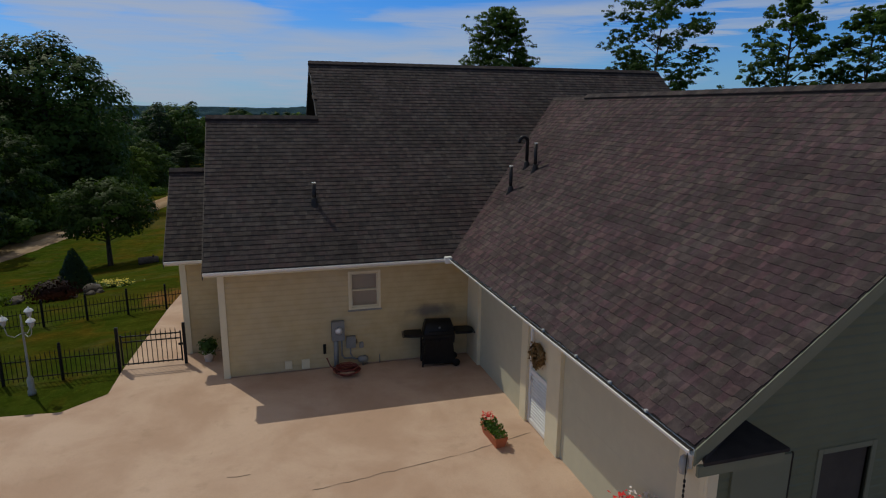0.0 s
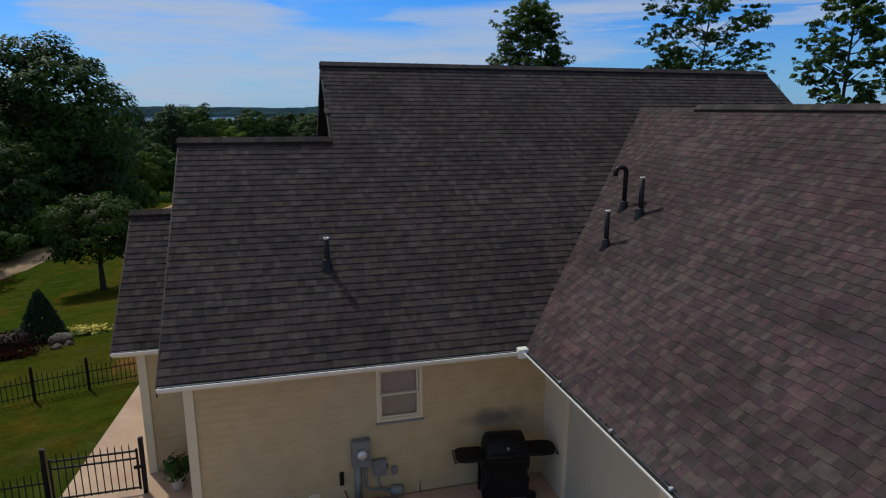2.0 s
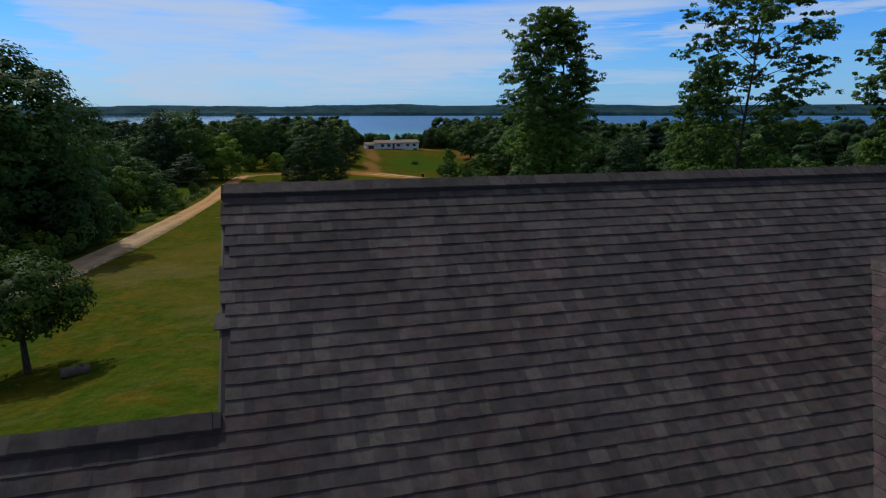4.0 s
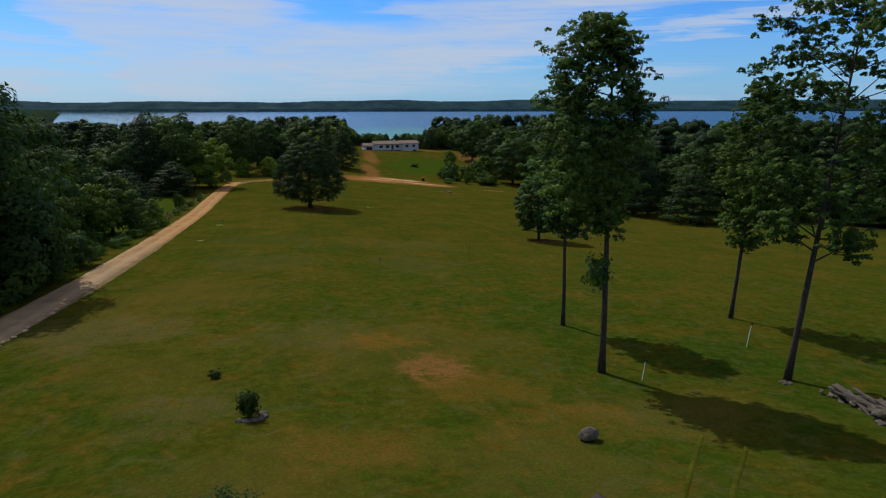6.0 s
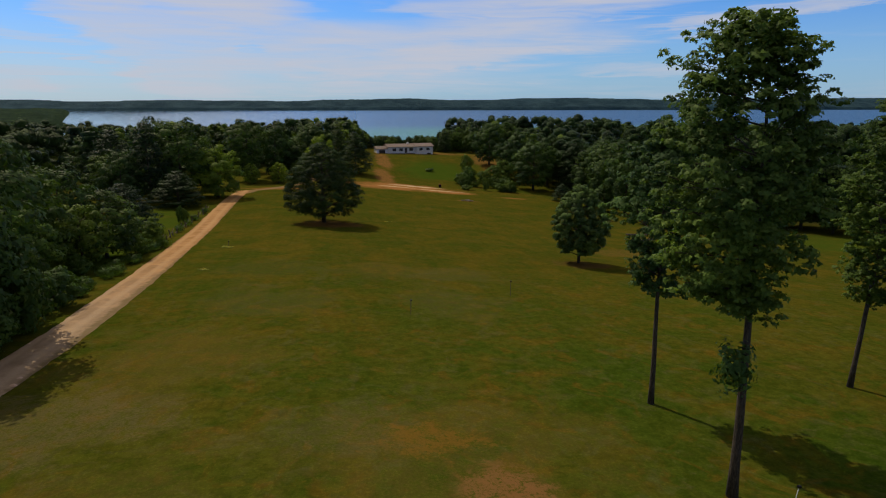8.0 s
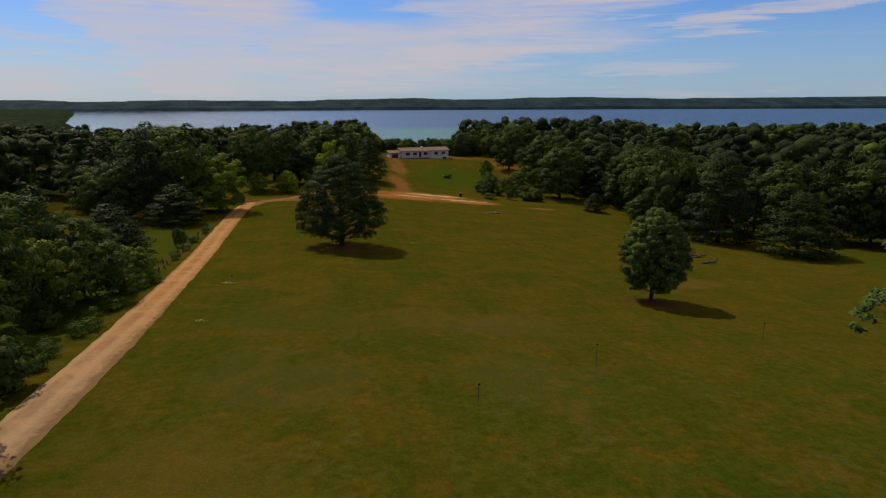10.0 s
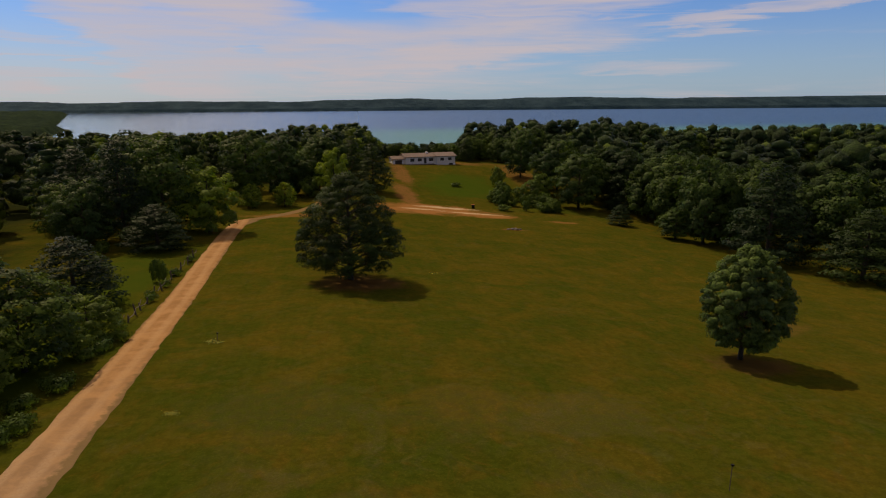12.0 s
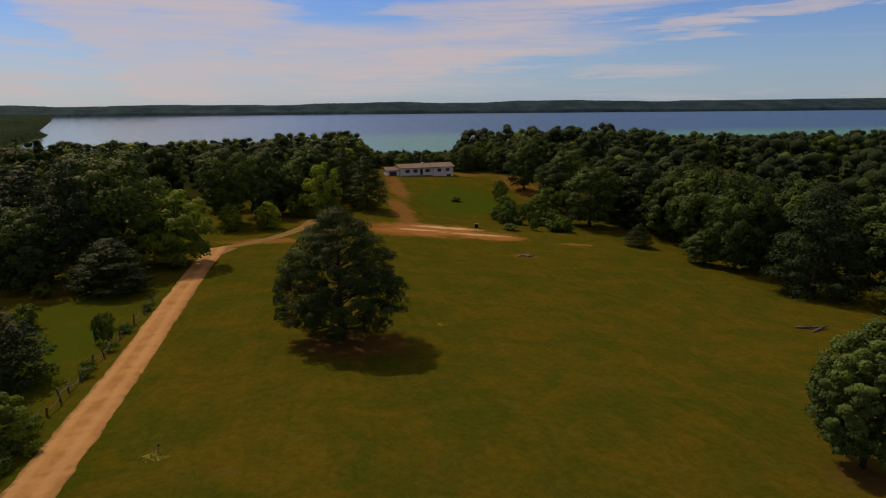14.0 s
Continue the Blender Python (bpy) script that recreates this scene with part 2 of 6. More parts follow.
    c = n.mix(n.ramp(n.noise(n.vec("ADD", v, (7.0, 1.0, 0.0)), 2.2, 4.0, 0.6), 0.56, 0.66, 0.0, 0.6), c, rgb(0.50, 0.38, 0.24))
    c = n.mix(n.ramp(b, 0.56, 0.72), c, rgb(0.22, 0.05, 0.02))
    c = n.mix(n.ramp(n.noise(v, 2.1, 3.0), 0.62, 0.78, 0.0, 0.4), c, rgb(0.42, 0.24, 0.12))
    return c, b, 0.004


RUST = material("rusty_steel", rust_build, 0.5)


def concrete_build(n, v):
    a, b = n.noise(v, 0.55, 5.0, 0.6, 0.4), n.noise(v, 45.0, 4.0, 0.7)
    c = n.mix(n.ramp(a, 0.32, 0.7), rgb(0.46, 0.308, 0.222), rgb(0.58, 0.42, 0.32))
    c = n.mix(n.ramp(n.noise(v, 1.7, 6.0, 0.65), 0.55, 0.8, 0.0, 0.5), c, rgb(0.32, 0.225, 0.15))
    c = n.mix(n.ramp(b, 0.45, 0.75, 0.0, 0.28), c, rgb(0.30, 0.25, 0.2))
    return c, b, 0.004


CONCRETE = material("concrete", concrete_build, 0.88, 0, 0.2)
CRACK = plain("crack", (0.19, 0.14, 0.105), 0.2, 20, 0.95)


def stone_build(n, v):
    a, b = n.noise(v, 3.0, 6.0, 0.65), n.noise(v, 16.0, 5.0, 0.65)
    c = n.mix(n.ramp(a, 0.3, 0.7), rgb(0.058, 0.048, 0.04), rgb(0.165, 0.142, 0.12))
    return n.mix(n.ramp(b, 0.5, 0.8, 0, 0.5), c, rgb(0.09, 0.08, 0.07)), b, 0.02


STONE = material("stone", stone_build, 0.9)

# worn and sandy places in the meadow, near-black ground under the woods: middle, half sizes, strength
BARE = [(10.3, 58.6, 2.5, 3.0, 0.85, "tan"), (-31, 110, 9.5, 95, 0.75, "lush"), (9.5, 63, 8.5, 8, 0.22, "straw"), (-9, 78, 8, 9, 0.26, "straw"), (-6, 60, 5, 6, 0.2, "straw"), (22, 51, 6, 4, 0.35, "straw"), (2, 47, 5, 4, 0.24, "straw"), (26, 224, 20, 10.5, 1.0, "sand"), (37, 219, 9, 4.5, 0.9, "sand"), (19, 247, 3.6, 22, 0.9, "tan"),
        (22, 285, 3.4, 26, 0.75, "tan"), (-13, 207, 9, 3.4, 0.6, "sand"), (56, 214, 5, 2.0, 0.55, "sand"), (38, 197, 3.2, 1.4, 0.7, "tan"), (1.5, 145.5, 7.5, 5.0, 0.75, "earth"), (38, 116, 4.5, 3.6, 0.6, "earth"),
        (-2.4, 25.6, 1.5, 2.3, 0.85, "tan"), (13, 46, 6, 5, 0.26, "straw"), (50, 130, 8, 5, 0.25, "tan"), (108, 145, 16, 16, 0.6, "lush"), (40, 312, 24, 9, 0.55, "tan"), (66, 292, 8, 22, 0.6, "tan")]
BARE += [(28, 228.5, 10, 1.7, 0.95, "pale"), (21, 223.5, 7, 1.3, 0.9, "pale"), (35, 221.5, 9, 1.5, 0.9, "pale"), (160, 215, 52, 140, 1.0, "dark_floor"), (-92, 150, 46, 130, 1.0, "dark_floor"), (-62, 310, 72, 78, 1.0, "dark_floor"), (110, 350, 52, 90, 1.0, "dark_floor"), (40, 372, 130, 40, 1.0, "dark_floor"), (42, 268, 19, 22, 0.85, "lush"), (60, 240, 10, 10, 0.5, "lush")]
BARE += [(-12.1, 69, 6, 5, 0.36, "rough"), (2.7, 65.1, 5, 4, 0.2, "rough"), (-3, 53.8, 3.5, 3, 0.3, "rough"), (7.7, 64.1, 3, 2.2, 0.5, "rust"), (5.5, 48.5, 4, 2.5, 0.3, "rust"), (15.9, 50.7, 4, 3, 0.3, "rust"), (12.6, 55.6, 4, 3, 0.32, "rust"),
         (-5.2, 106.6, 7, 8, 0.10, "rough"), (8, 106, 8, 5, 0.10, "rough"), (17, 104.7, 6, 5, 0.16, "rough"), (-3.5, 93, 6, 8, 0.15, "rough"), (13.8, 92.4, 7, 6, 0.15, "rough")]
TONES = {"rough": rgb(0.122, 0.098, 0.042), "rust": rgb(0.160, 0.086, 0.016), "dark_floor": rgb(0.016, 0.022, 0.008), "straw": rgb(0.125, 0.090, 0.024), "lush": rgb(0.038, 0.070, 0.008), "tan": rgb(0.185, 0.092, 0.032), "pale": rgb(0.46, 0.34, 0.20), "sand": rgb(0.27, 0.125, 0.042), "earth": rgb(0.12, 0.062, 0.026)}


def ground_build(n, v):
    big, mid, fine = n.noise(v, 0.028, 4.0, 0.55, 0.5), n.noise(v, 0.16, 5.0, 0.6, 0.8), n.noise(v, 1.5, 7.0, 0.74)
    blades = n.noise(v, 6.5, 6.0, 0.8)
    clump = n.noise(v, 0.42, 6.0, 0.66, 0.6)
    rows = n.noise(n.vec("MULTIPLY", v, (1.0, 0.06, 1.0)), 0.9, 4.0, 0.6, 0.3)
    up = n.add("ShaderNodeSeparateXYZ", None, Vector=v).outputs[1]
    far_up = n.ramp(up, 26.0, 60.0)
    c = n.mix(n.ramp(big, 0.35, 0.66), rgb(0.0448, 0.0690, 0.0083), rgb(0.0741, 0.0737, 0.0099))
    c = n.mix(n.ramp(n.noise(n.vec("ADD", v, (11.0, 47.0, 0.0)), 0.25, 4.0, 0.6, 0.8), 0.50, 0.66, 0.0, 0.65), c, rgb(0.0375, 0.0652, 0.0068))
    c = n.mix(n.ramp(clump, 0.42, 0.60, 0.0, 0.55), c, n.mix(1.0, c, rgb(0.68, 0.78, 0.66), "MULTIPLY"))
    c = n.mix(n.math("MULTIPLY", n.ramp(mid, 0.47, 0.66, 0.0, 0.5), n.math("ADD", n.math("MULTIPLY", far_up, 0.5), 0.5)), c, rgb(0.1007, 0.0737, 0.0106))
    c = n.mix(n.ramp(n.noise(n.vec("ADD", v, (31.0, 7.0, 0.0)), 0.50, 6.0, 0.65, 1.0), 0.50, 0.70, 0.0, 0.5), c, rgb(0.0961, 0.0898, 0.0317))
    c = n.mix(n.ramp(n.noise(n.vec("ADD", v, (3.0, 71.0, 0.0)), 0.38, 6.0, 0.65, 1.0), 0.51, 0.67, 0.0, 0.48), c, rgb(0.1318, 0.0709, 0.0113))
    dry = n.mix(n.ramp(n.math("ADD", n.math("MULTIPLY", mid, 0.6), n.math("MULTIPLY", clump, 0.4)), 0.40, 0.60), rgb(0.0512, 0.0558, 0.0076), rgb(0.0897, 0.0680, 0.0099))
    c = n.mix(n.ramp(up, 60.0, 120.0, 0.0, 0.6), c, dry)
    c = n.mix(n.ramp(rows, 0.42, 0.68, 0.0, 0.45), c, n.mix(1.0, c, rgb(0.72, 0.90, 0.8), "MULTIPLY"))
    near = n.ramp(up, 60.0, 130.0, 1.0, 0.65)
    c = n.mix(n.math("MULTIPLY", near, n.ramp(fine, 0.40, 0.62, 0.0, 0.55)), c, n.mix(1.0, c, rgb(0.46, 0.54, 0.46), "MULTIPLY"))
    c = n.mix(n.math("MULTIPLY", near, n.ramp(blades, 0.50, 0.66, 0.0, 0.6)), c, n.mix(1.0, c, rgb(1.66, 1.58, 1.45), "MULTIPLY"))
    ragged = {}
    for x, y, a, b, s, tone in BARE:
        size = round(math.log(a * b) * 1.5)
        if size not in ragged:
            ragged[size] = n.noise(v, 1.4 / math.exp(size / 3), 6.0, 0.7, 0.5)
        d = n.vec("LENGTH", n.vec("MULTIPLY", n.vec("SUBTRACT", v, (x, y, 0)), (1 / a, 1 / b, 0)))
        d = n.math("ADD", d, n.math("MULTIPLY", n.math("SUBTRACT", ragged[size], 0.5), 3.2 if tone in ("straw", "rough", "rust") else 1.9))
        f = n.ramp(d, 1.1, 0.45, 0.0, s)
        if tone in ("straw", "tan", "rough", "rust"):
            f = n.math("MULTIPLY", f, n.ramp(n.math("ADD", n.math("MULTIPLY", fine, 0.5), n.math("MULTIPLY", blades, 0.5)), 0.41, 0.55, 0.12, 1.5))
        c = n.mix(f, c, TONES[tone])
    return c, n.math("ADD", n.math("MULTIPLY", fine, 0.8), blades), 0.06


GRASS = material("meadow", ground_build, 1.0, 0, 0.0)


def road_build(n, v):
    a, b = n.noise(v, 0.5, 6.0, 0.65, 0.5), n.noise(v, 6.0, 6.0, 0.7)
    x = n.add("ShaderNodeSeparateXYZ", None, Vector=v).outputs[0]
    xy = n.add("ShaderNodeSeparateXYZ", None, Vector=v)
    sandy = n.ramp(n.math("ADD", xy.outputs[1], n.math("MULTIPLY", a, 40.0)), 90.0, 150.0)
    lo = n.mix(sandy, rgb(0.235, 0.165, 0.105), rgb(0.27, 0.138, 0.050))
    hi = n.mix(sandy, rgb(0.355, 0.265, 0.180), rgb(0.40, 0.220, 0.092))
    c = n.mix(n.ramp(a, 0.3, 0.7), lo, hi)
    c = n.mix(n.ramp(b, 0.5, 0.8, 0, 0.5), c, rgb(0.22, 0.145, 0.085))
    bend = n.math("ADD", x, n.add("ShaderNodeMapRange", "SMOOTHSTEP", i0=xy.outputs[1], i1=105.0, i2=185.0, i3=18.9, i4=21.1).outputs[0])
    ruts = n.ramp(n.math("ABSOLUTE", n.math("SUBTRACT", n.math("ABSOLUTE", n.math("ADD", bend, n.math("MULTIPLY", a, 0.5))), 0.9)), 0.60, 0.15)
    c = n.mix(n.math("MULTIPLY", ruts, n.ramp(b, 0.3, 0.6, 0.2, 0.6)), c, n.mix(sandy, rgb(0.42, 0.315, 0.215), rgb(0.44, 0.265, 0.125)))
    verge = n.ramp(n.math("ADD", n.math("ABSOLUTE", bend), n.math("MULTIPLY", n.noise(v, 1.1, 5.0, 0.7), 1.6)), 2.2, 2.7, 0.0, 0.7)
    c = n.mix(verge, c, rgb(0.12, 0.088, 0.036))
    return c, b, 0.03


ROAD = material("dirt_road", road_build, 0.95, 0, 0.1)


def water_build(n, v):
    xyz = n.add("ShaderNodeSeparateXYZ", None, Vector=v)
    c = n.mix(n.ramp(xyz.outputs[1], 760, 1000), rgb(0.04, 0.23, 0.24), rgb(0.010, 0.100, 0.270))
    calm_sheen = n.ramp(n.math("DIVIDE", xyz.outputs[0], xyz.outputs[1]), 0.40, -0.34)
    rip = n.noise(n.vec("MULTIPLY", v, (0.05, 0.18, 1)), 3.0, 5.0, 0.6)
    # paler colour towards the left paints in the reflection of bright cloud
    c = n.mix(n.math("MULTIPLY", calm_sheen, 0.5), c, rgb(0.15, 0.20, 0.19))
    return c, n.math("MULTIPLY", rip, n.math("SUBTRACT", 1.05, calm_sheen)), 1.6, n.math("SUBTRACT", 0.45, n.math("MULTIPLY", calm_sheen, 0.36))


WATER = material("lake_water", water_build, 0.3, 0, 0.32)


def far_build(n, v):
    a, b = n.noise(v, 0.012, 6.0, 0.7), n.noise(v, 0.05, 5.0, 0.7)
    # forest colours blued to paint in the haze over the lake
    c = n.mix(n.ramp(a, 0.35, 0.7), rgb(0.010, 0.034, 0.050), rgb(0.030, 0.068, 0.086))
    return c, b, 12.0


FAR = material("far_forest_haze", far_build, 0.95, 0, 0.05)


def near_shore_build(n, v):
    a, b = n.noise(v, 0.03, 6.0, 0.7), n.noise(v, 0.16, 5.0, 0.75)
    c = n.mix(n.ramp(a, 0.35, 0.7), rgb(0.014, 0.034, 0.016), rgb(0.034, 0.066, 0.024))
    return n.mix(n.ramp(b, 0.45, 0.65, 0.0, 0.6), c, rgb(0.010, 0.022, 0.012)), b, 9.0


SHORE = material("shore_forest", near_shore_build, 0.95, 0, 0.03)


def glass_mat():
    m = bpy.data.materials.new("window_glass")
    m.use_nodes = True
    n = Nodes(m.node_tree)
    p = n.add("ShaderNodeBsdfPrincipled", None, Base_Color=rgb(0.9, 0.93, 0.95), Roughness=0.03, IOR=1.45)
    p.inputs["Transmission Weight"].default_value = 1.0
    n.tree.links.new(p.outputs[0], n.add("ShaderNodeOutputMaterial").inputs[0])
    return m


GLASS = glass_mat()
BLIND = plain("blind", (0.42, 0.35, 0.28), 0.08, 6, 0.8)
DARK_ROOM = plain("dark_room", (0.05, 0.045, 0.04), 0.2, 3, 0.9)


# ---- building helpers ----
def mesh_of(name, bm, mat, smooth=False):
    me = bpy.data.meshes.new(name)
    bmesh.ops.recalc_face_normals(bm, faces=bm.faces)
    bm.to_mesh(me)
    bm.free()
    for m in (mat if isinstance(mat, (list, tuple)) else [mat]):
        me.materials.append(m)
    if smooth:
        me.polygons.foreach_set("use_smooth", [True] * len(me.polygons))
    return me


def raw_mesh(name, verts, quads, mat, smooth=False):
    """A mesh from an (n, 3) array and an (m, 3 or 4) array of corners."""
    verts, quads = np.asarray(verts, np.float32), np.asarray(quads, np.int32)
    me = bpy.data.meshes.new(name)
    k = quads.shape[1]
    me.vertices.add(len(verts)), me.loops.add(quads.size), me.polygons.add(len(quads))
    me.vertices.foreach_set("co", verts.ravel())
    me.loops.foreach_set("vertex_index", quads.ravel())
    me.polygons.foreach_set("loop_start", np.arange(0, quads.size, k, dtype=np.int32))
    me.polygons.foreach_set("use_smooth", np.full(len(quads), smooth, bool))
    me.update(calc_edges=True)
    me.materials.append(mat)
    return me


def thing(name, at, label, category, group="", kind=""):
    ob = new(name)
    ob.empty_display_size = 0.2
    ob.matrix_world = at if isinstance(at, Matrix) else Matrix.Translation(at)
    return tagged(ob, label, category, group, kind)


def part(name, bm, mat, parent, label="", smooth=False, m=None):
    me = bm if isinstance(bm, bpy.types.Mesh) else mesh_of(name, bm, mat, smooth)
    ob = new(name, me)
    ob.parent = parent
    if m is not None:
        ob.matrix_basis = m
    return tagged(ob, label)


def solo(name, bm, mat, label, category, at=None, group="", kind="", smooth=False):
    me = bm if isinstance(bm, bpy.types.Mesh) else mesh_of(name, bm, mat, smooth)
    ob = new(name, me)
    if at is not None:
        ob.matrix_world = at if isinstance(at, Matrix) else Matrix.Translation(at)
    return tagged(ob, label, category, group, kind)


def box(bm, lo, hi, bevel=0.0):
    (a, b, c), (d, e, f) = lo, hi
    g = bmesh.ops.create_cube(bm, size=1.0, matrix=Matrix.Translation(((a + d) / 2, (b + e) / 2, (c + f) / 2)) @ Matrix.Diagonal((abs(d - a), abs(e - b), abs(f - c), 1)))
    if bevel:
        es = {k for v in g["verts"] for k in v.link_edges}
        bmesh.ops.bevel(bm, geom=list(es), offset=bevel, segments=2, affect="EDGES")
    return bm


def boxed(lo, hi, bevel=0.0):
    return box(bmesh.new(), lo, hi, bevel)


def tube(bm, pts, radii, seg=8, caps=True):
    """A tapered round bar through the points."""
    pts = [Vector(p) for p in pts]
    rings = []
    for i, p in enumerate(pts):
        d = (pts[min(i + 1, len(pts) - 1)] - pts[max(i - 1, 0)]).normalized()
        a = d.orthogonal().normalized() if i == 0 else (side - d * side.dot(d)).normalized()
        side = a
        b = d.cross(a)
        r = radii[i] if isinstance(radii, (list, tuple)) else radii
        rings.append([bm.verts.new(p + a * (r * math.cos(q)) + b * (r * math.sin(q))) for q in (2 * math.pi * k / seg for k in range(seg))])
    for r0, r1 in zip(rings, rings[1:]):
        for k in range(seg):
            bm.faces.new((r0[k], r0[(k + 1) % seg], r1[(k + 1) % seg], r1[k]))
    if caps:
        bm.faces.new(rings[0][::-1]), bm.faces.new(rings[-1])
    return bm


def lathe(bm, prof, seg=20, at=(0, 0, 0)):
    """Turned shape from (radius, height) pairs."""
    at = Vector(at)
    rings = [[bm.verts.new(at + Vector((r * math.cos(2 * math.pi * k / seg), r * math.sin(2 * math.pi * k / seg), z))) for k in range(seg)] for r, z in prof]
    for r0, r1 in zip(rings, rings[1:]):
        for k in range(seg):
            bm.faces.new((r0[k], r0[(k + 1) % seg], r1[(k + 1) % seg], r1[k]))
    bm.faces.new(rings[0][::-1]), bm.faces.new(rings[-1])
    return bm


def slab(bm, outline, z0, z1):
    """An upright prism over a plan outline."""
    lo = [bm.verts.new((x, y, z0)) for x, y in outline]
    hi = [bm.verts.new((x, y, z1)) for x, y in outline]
    n = len(lo)
    bm.faces.new(lo[::-1]), bm.faces.new(hi)
    for i in range(n):
        bm.faces.new((lo[i], lo[(i + 1) % n], hi[(i + 1) % n], hi[i]))
    return bm


def solid(bm, pts, off):
    """A plate through the points, thickened by the vector off."""
    lo = [bm.verts.new(p) for p in pts]
    hi = [bm.verts.new(Vector(p) + Vector(off)) for p in pts]
    n = len(lo)
    bm.faces.new(lo[::-1]), bm.faces.new(hi)
    for i in range(n):
        bm.faces.new((lo[i], lo[(i + 1) % n], hi[(i + 1) % n], hi[i]))
    return bm


def sst(a, b, v):
    t = np.clip((np.asarray(v, float) - a) / (b - a), 0, 1)
    return t * t * (3 - 2 * t)


# the meadow lies a little askew to the house: its own plan, turned about a point at the back of the roof
PIVOT, ASKEW = (4.288, 21.699), radians(-4.68)
MEADOW = Matrix.Translation((*PIVOT, 0)) @ Matrix.Rotation(ASKEW, 4, "Z") @ Matrix.Translation((-PIVOT[0], -PIVOT[1], 0))
HOUSE_TO_MEADOW = MEADOW.inverted()


def yard_z(x, y):
    """Ground height at a place given in the house's plan."""
    p = HOUSE_TO_MEADOW @ Vector((x, y, 0))
    return float(height(p.x, p.y)) - 0.06


def lake_shore(x):
    return 520 + 45 * np.sin(np.asarray(x) / 170.0) + 590 * sst(-200, -410, x) + 2.50 * np.clip(-410 - np.asarray(x, float), 0, 900) - 120 * sst(120, 900, x)


def height(x, y):
    """The lie of the land."""
    x, y = np.asarray(x, float), np.asarray(y, float)
    z = -4.0 * sst(17, 54, y) - 0.062 * np.clip(y - 50, 0, 100) - 0.033 * np.clip(y - 150, 0, 75)
    z = z - 0.085 * np.clip(x, 0, 85) * sst(22, 60, y)
    z = z - 0.9 * sst(-3, -14, x) * sst(16, 34, y) * (1 - sst(40, 62, y))
    z = z + 3.4 * sst(238, 312, y) * (1 - sst(355, 430, y)) + 0.045 * np.clip(x - 15, 0, 60) * sst(238, 312, y)
    z = z + 0.25 * np.sin(x / 13.0 + 1.1) * np.sin(y / 17.0) * sst(40, 90, y)
    lean = 0.0148 * (1 - sst(75, 130, y)) - 0.0096 * sst(125, 175, y)
    z = z + lean * np.clip(x - 6.5 - 0.18 * np.clip(y - 55, 0, 400), -60, 80) * sst(30, 55, y)
    z = z + 0.0045 * np.clip(y - 27, 0, 60) * (1 - sst(90, 140, y))
    shore = lake_shore(x)
    z = np.where(y > 330, z * (1 - sst(330, 1e-9 + shore - 10, y)) + (-25.5) * sst(330, shore - 10, y), z)
    deep = sst(shore - 15, shore + 60, y)
    z = z * (1 - deep) + (-31.0) * deep
    return z


# ---- ground, road, water, distance ----
def steps(*runs):
    out = []
    for a, b, s in runs:
        out += list(np.arange(a, b, s))
    return np.array(out + [runs[-1][1]], float)


def grid_mesh(name, xs, ys, f, mat):
    gx, gy = np.meshgrid(xs, ys)
    v = np.stack([gx, gy, f(gx, gy)], -1).reshape(-1, 3)
    i = np.arange(len(xs) * len(ys)).reshape(len(ys), len(xs))
    q = np.stack([i[:-1, :-1], i[:-1, 1:], i[1:, 1:], i[1:, :-1]], -1).reshape(-1, 4)
    return raw_mesh(name, v, q, mat, True)


def ground_height(x, y):
    return height(x, y) - 0.06


xs = steps((-4600, -400, 200), (-400, -60, 10), (-60, 100, 2), (100, 400, 10), (400, 4600, 200))
ys = steps((-700, -60, 40), (-60, 250, 2), (250, 420, 5), (420, 900, 20), (900, 3400, 100))
def laid(ob):
    ob.matrix_world = MEADOW
    return ob


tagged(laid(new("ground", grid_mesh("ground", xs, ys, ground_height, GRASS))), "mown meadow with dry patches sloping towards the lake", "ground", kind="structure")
tagged(laid(new("water", grid_mesh("water", steps((-4600, 4600, 400)), steps((350, 4000, 200)), lambda x, y: x * 0 - 25.0, WATER))), "still blue lake, coloured paler leftward for sheen, with pale shallows near the shore", "water", kind="structure")


FAR_SHORE = 2350.0


def far_hill(x, y):
    crest = 35 + 4.5 * np.sin(x / 410.0 + 0.6) + 3.0 * np.sin(x / 137.0) + 1.6 * np.sin(x / 53.0 + 2) + 9 * sst(500, 1150, x)
    ragged = 1.5 * np.sin(x * 0.11) * np.sin(x * 0.057 + y) + 1.1 * np.sin(x * 0.45 + y) * np.sin(x * 0.17)
    return -25.6 + (crest + ragged) * (0.30 * sst(FAR_SHORE, FAR_SHORE + 8, y) + 0.70 * sst(FAR_SHORE + 4, FAR_SHORE + 150, y))


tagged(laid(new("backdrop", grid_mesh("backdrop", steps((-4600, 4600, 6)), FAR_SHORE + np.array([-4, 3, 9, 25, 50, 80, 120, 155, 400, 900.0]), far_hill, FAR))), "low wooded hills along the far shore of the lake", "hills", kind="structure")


def canopy(x, y):
    """Tops of the woods that follow the bay round to the far shore."""
    land = sst(6, 40, lake_shore(x) - y) * sst(-215, -260, x)
    bumps = 2.6 * np.sin(x / 5.1 + np.sin(y / 9.0) * 2) * np.sin(y / 5.7 + np.sin(x / 13.0)) + 2.2 * np.sin(x / 23.0 + y / 31.0)
    return height(x, y) - 1.0 + land * (8.0 + 0.6 * bumps)


tagged(laid(new("backdrop", grid_mesh("backdrop", steps((-2600, -700, 12), (-700, -216, 6)), steps((170, 900, 6), (900, 2410, 14)), canopy, SHORE))), "dense woodland round the bay of the lake", "woodland", kind="structure")


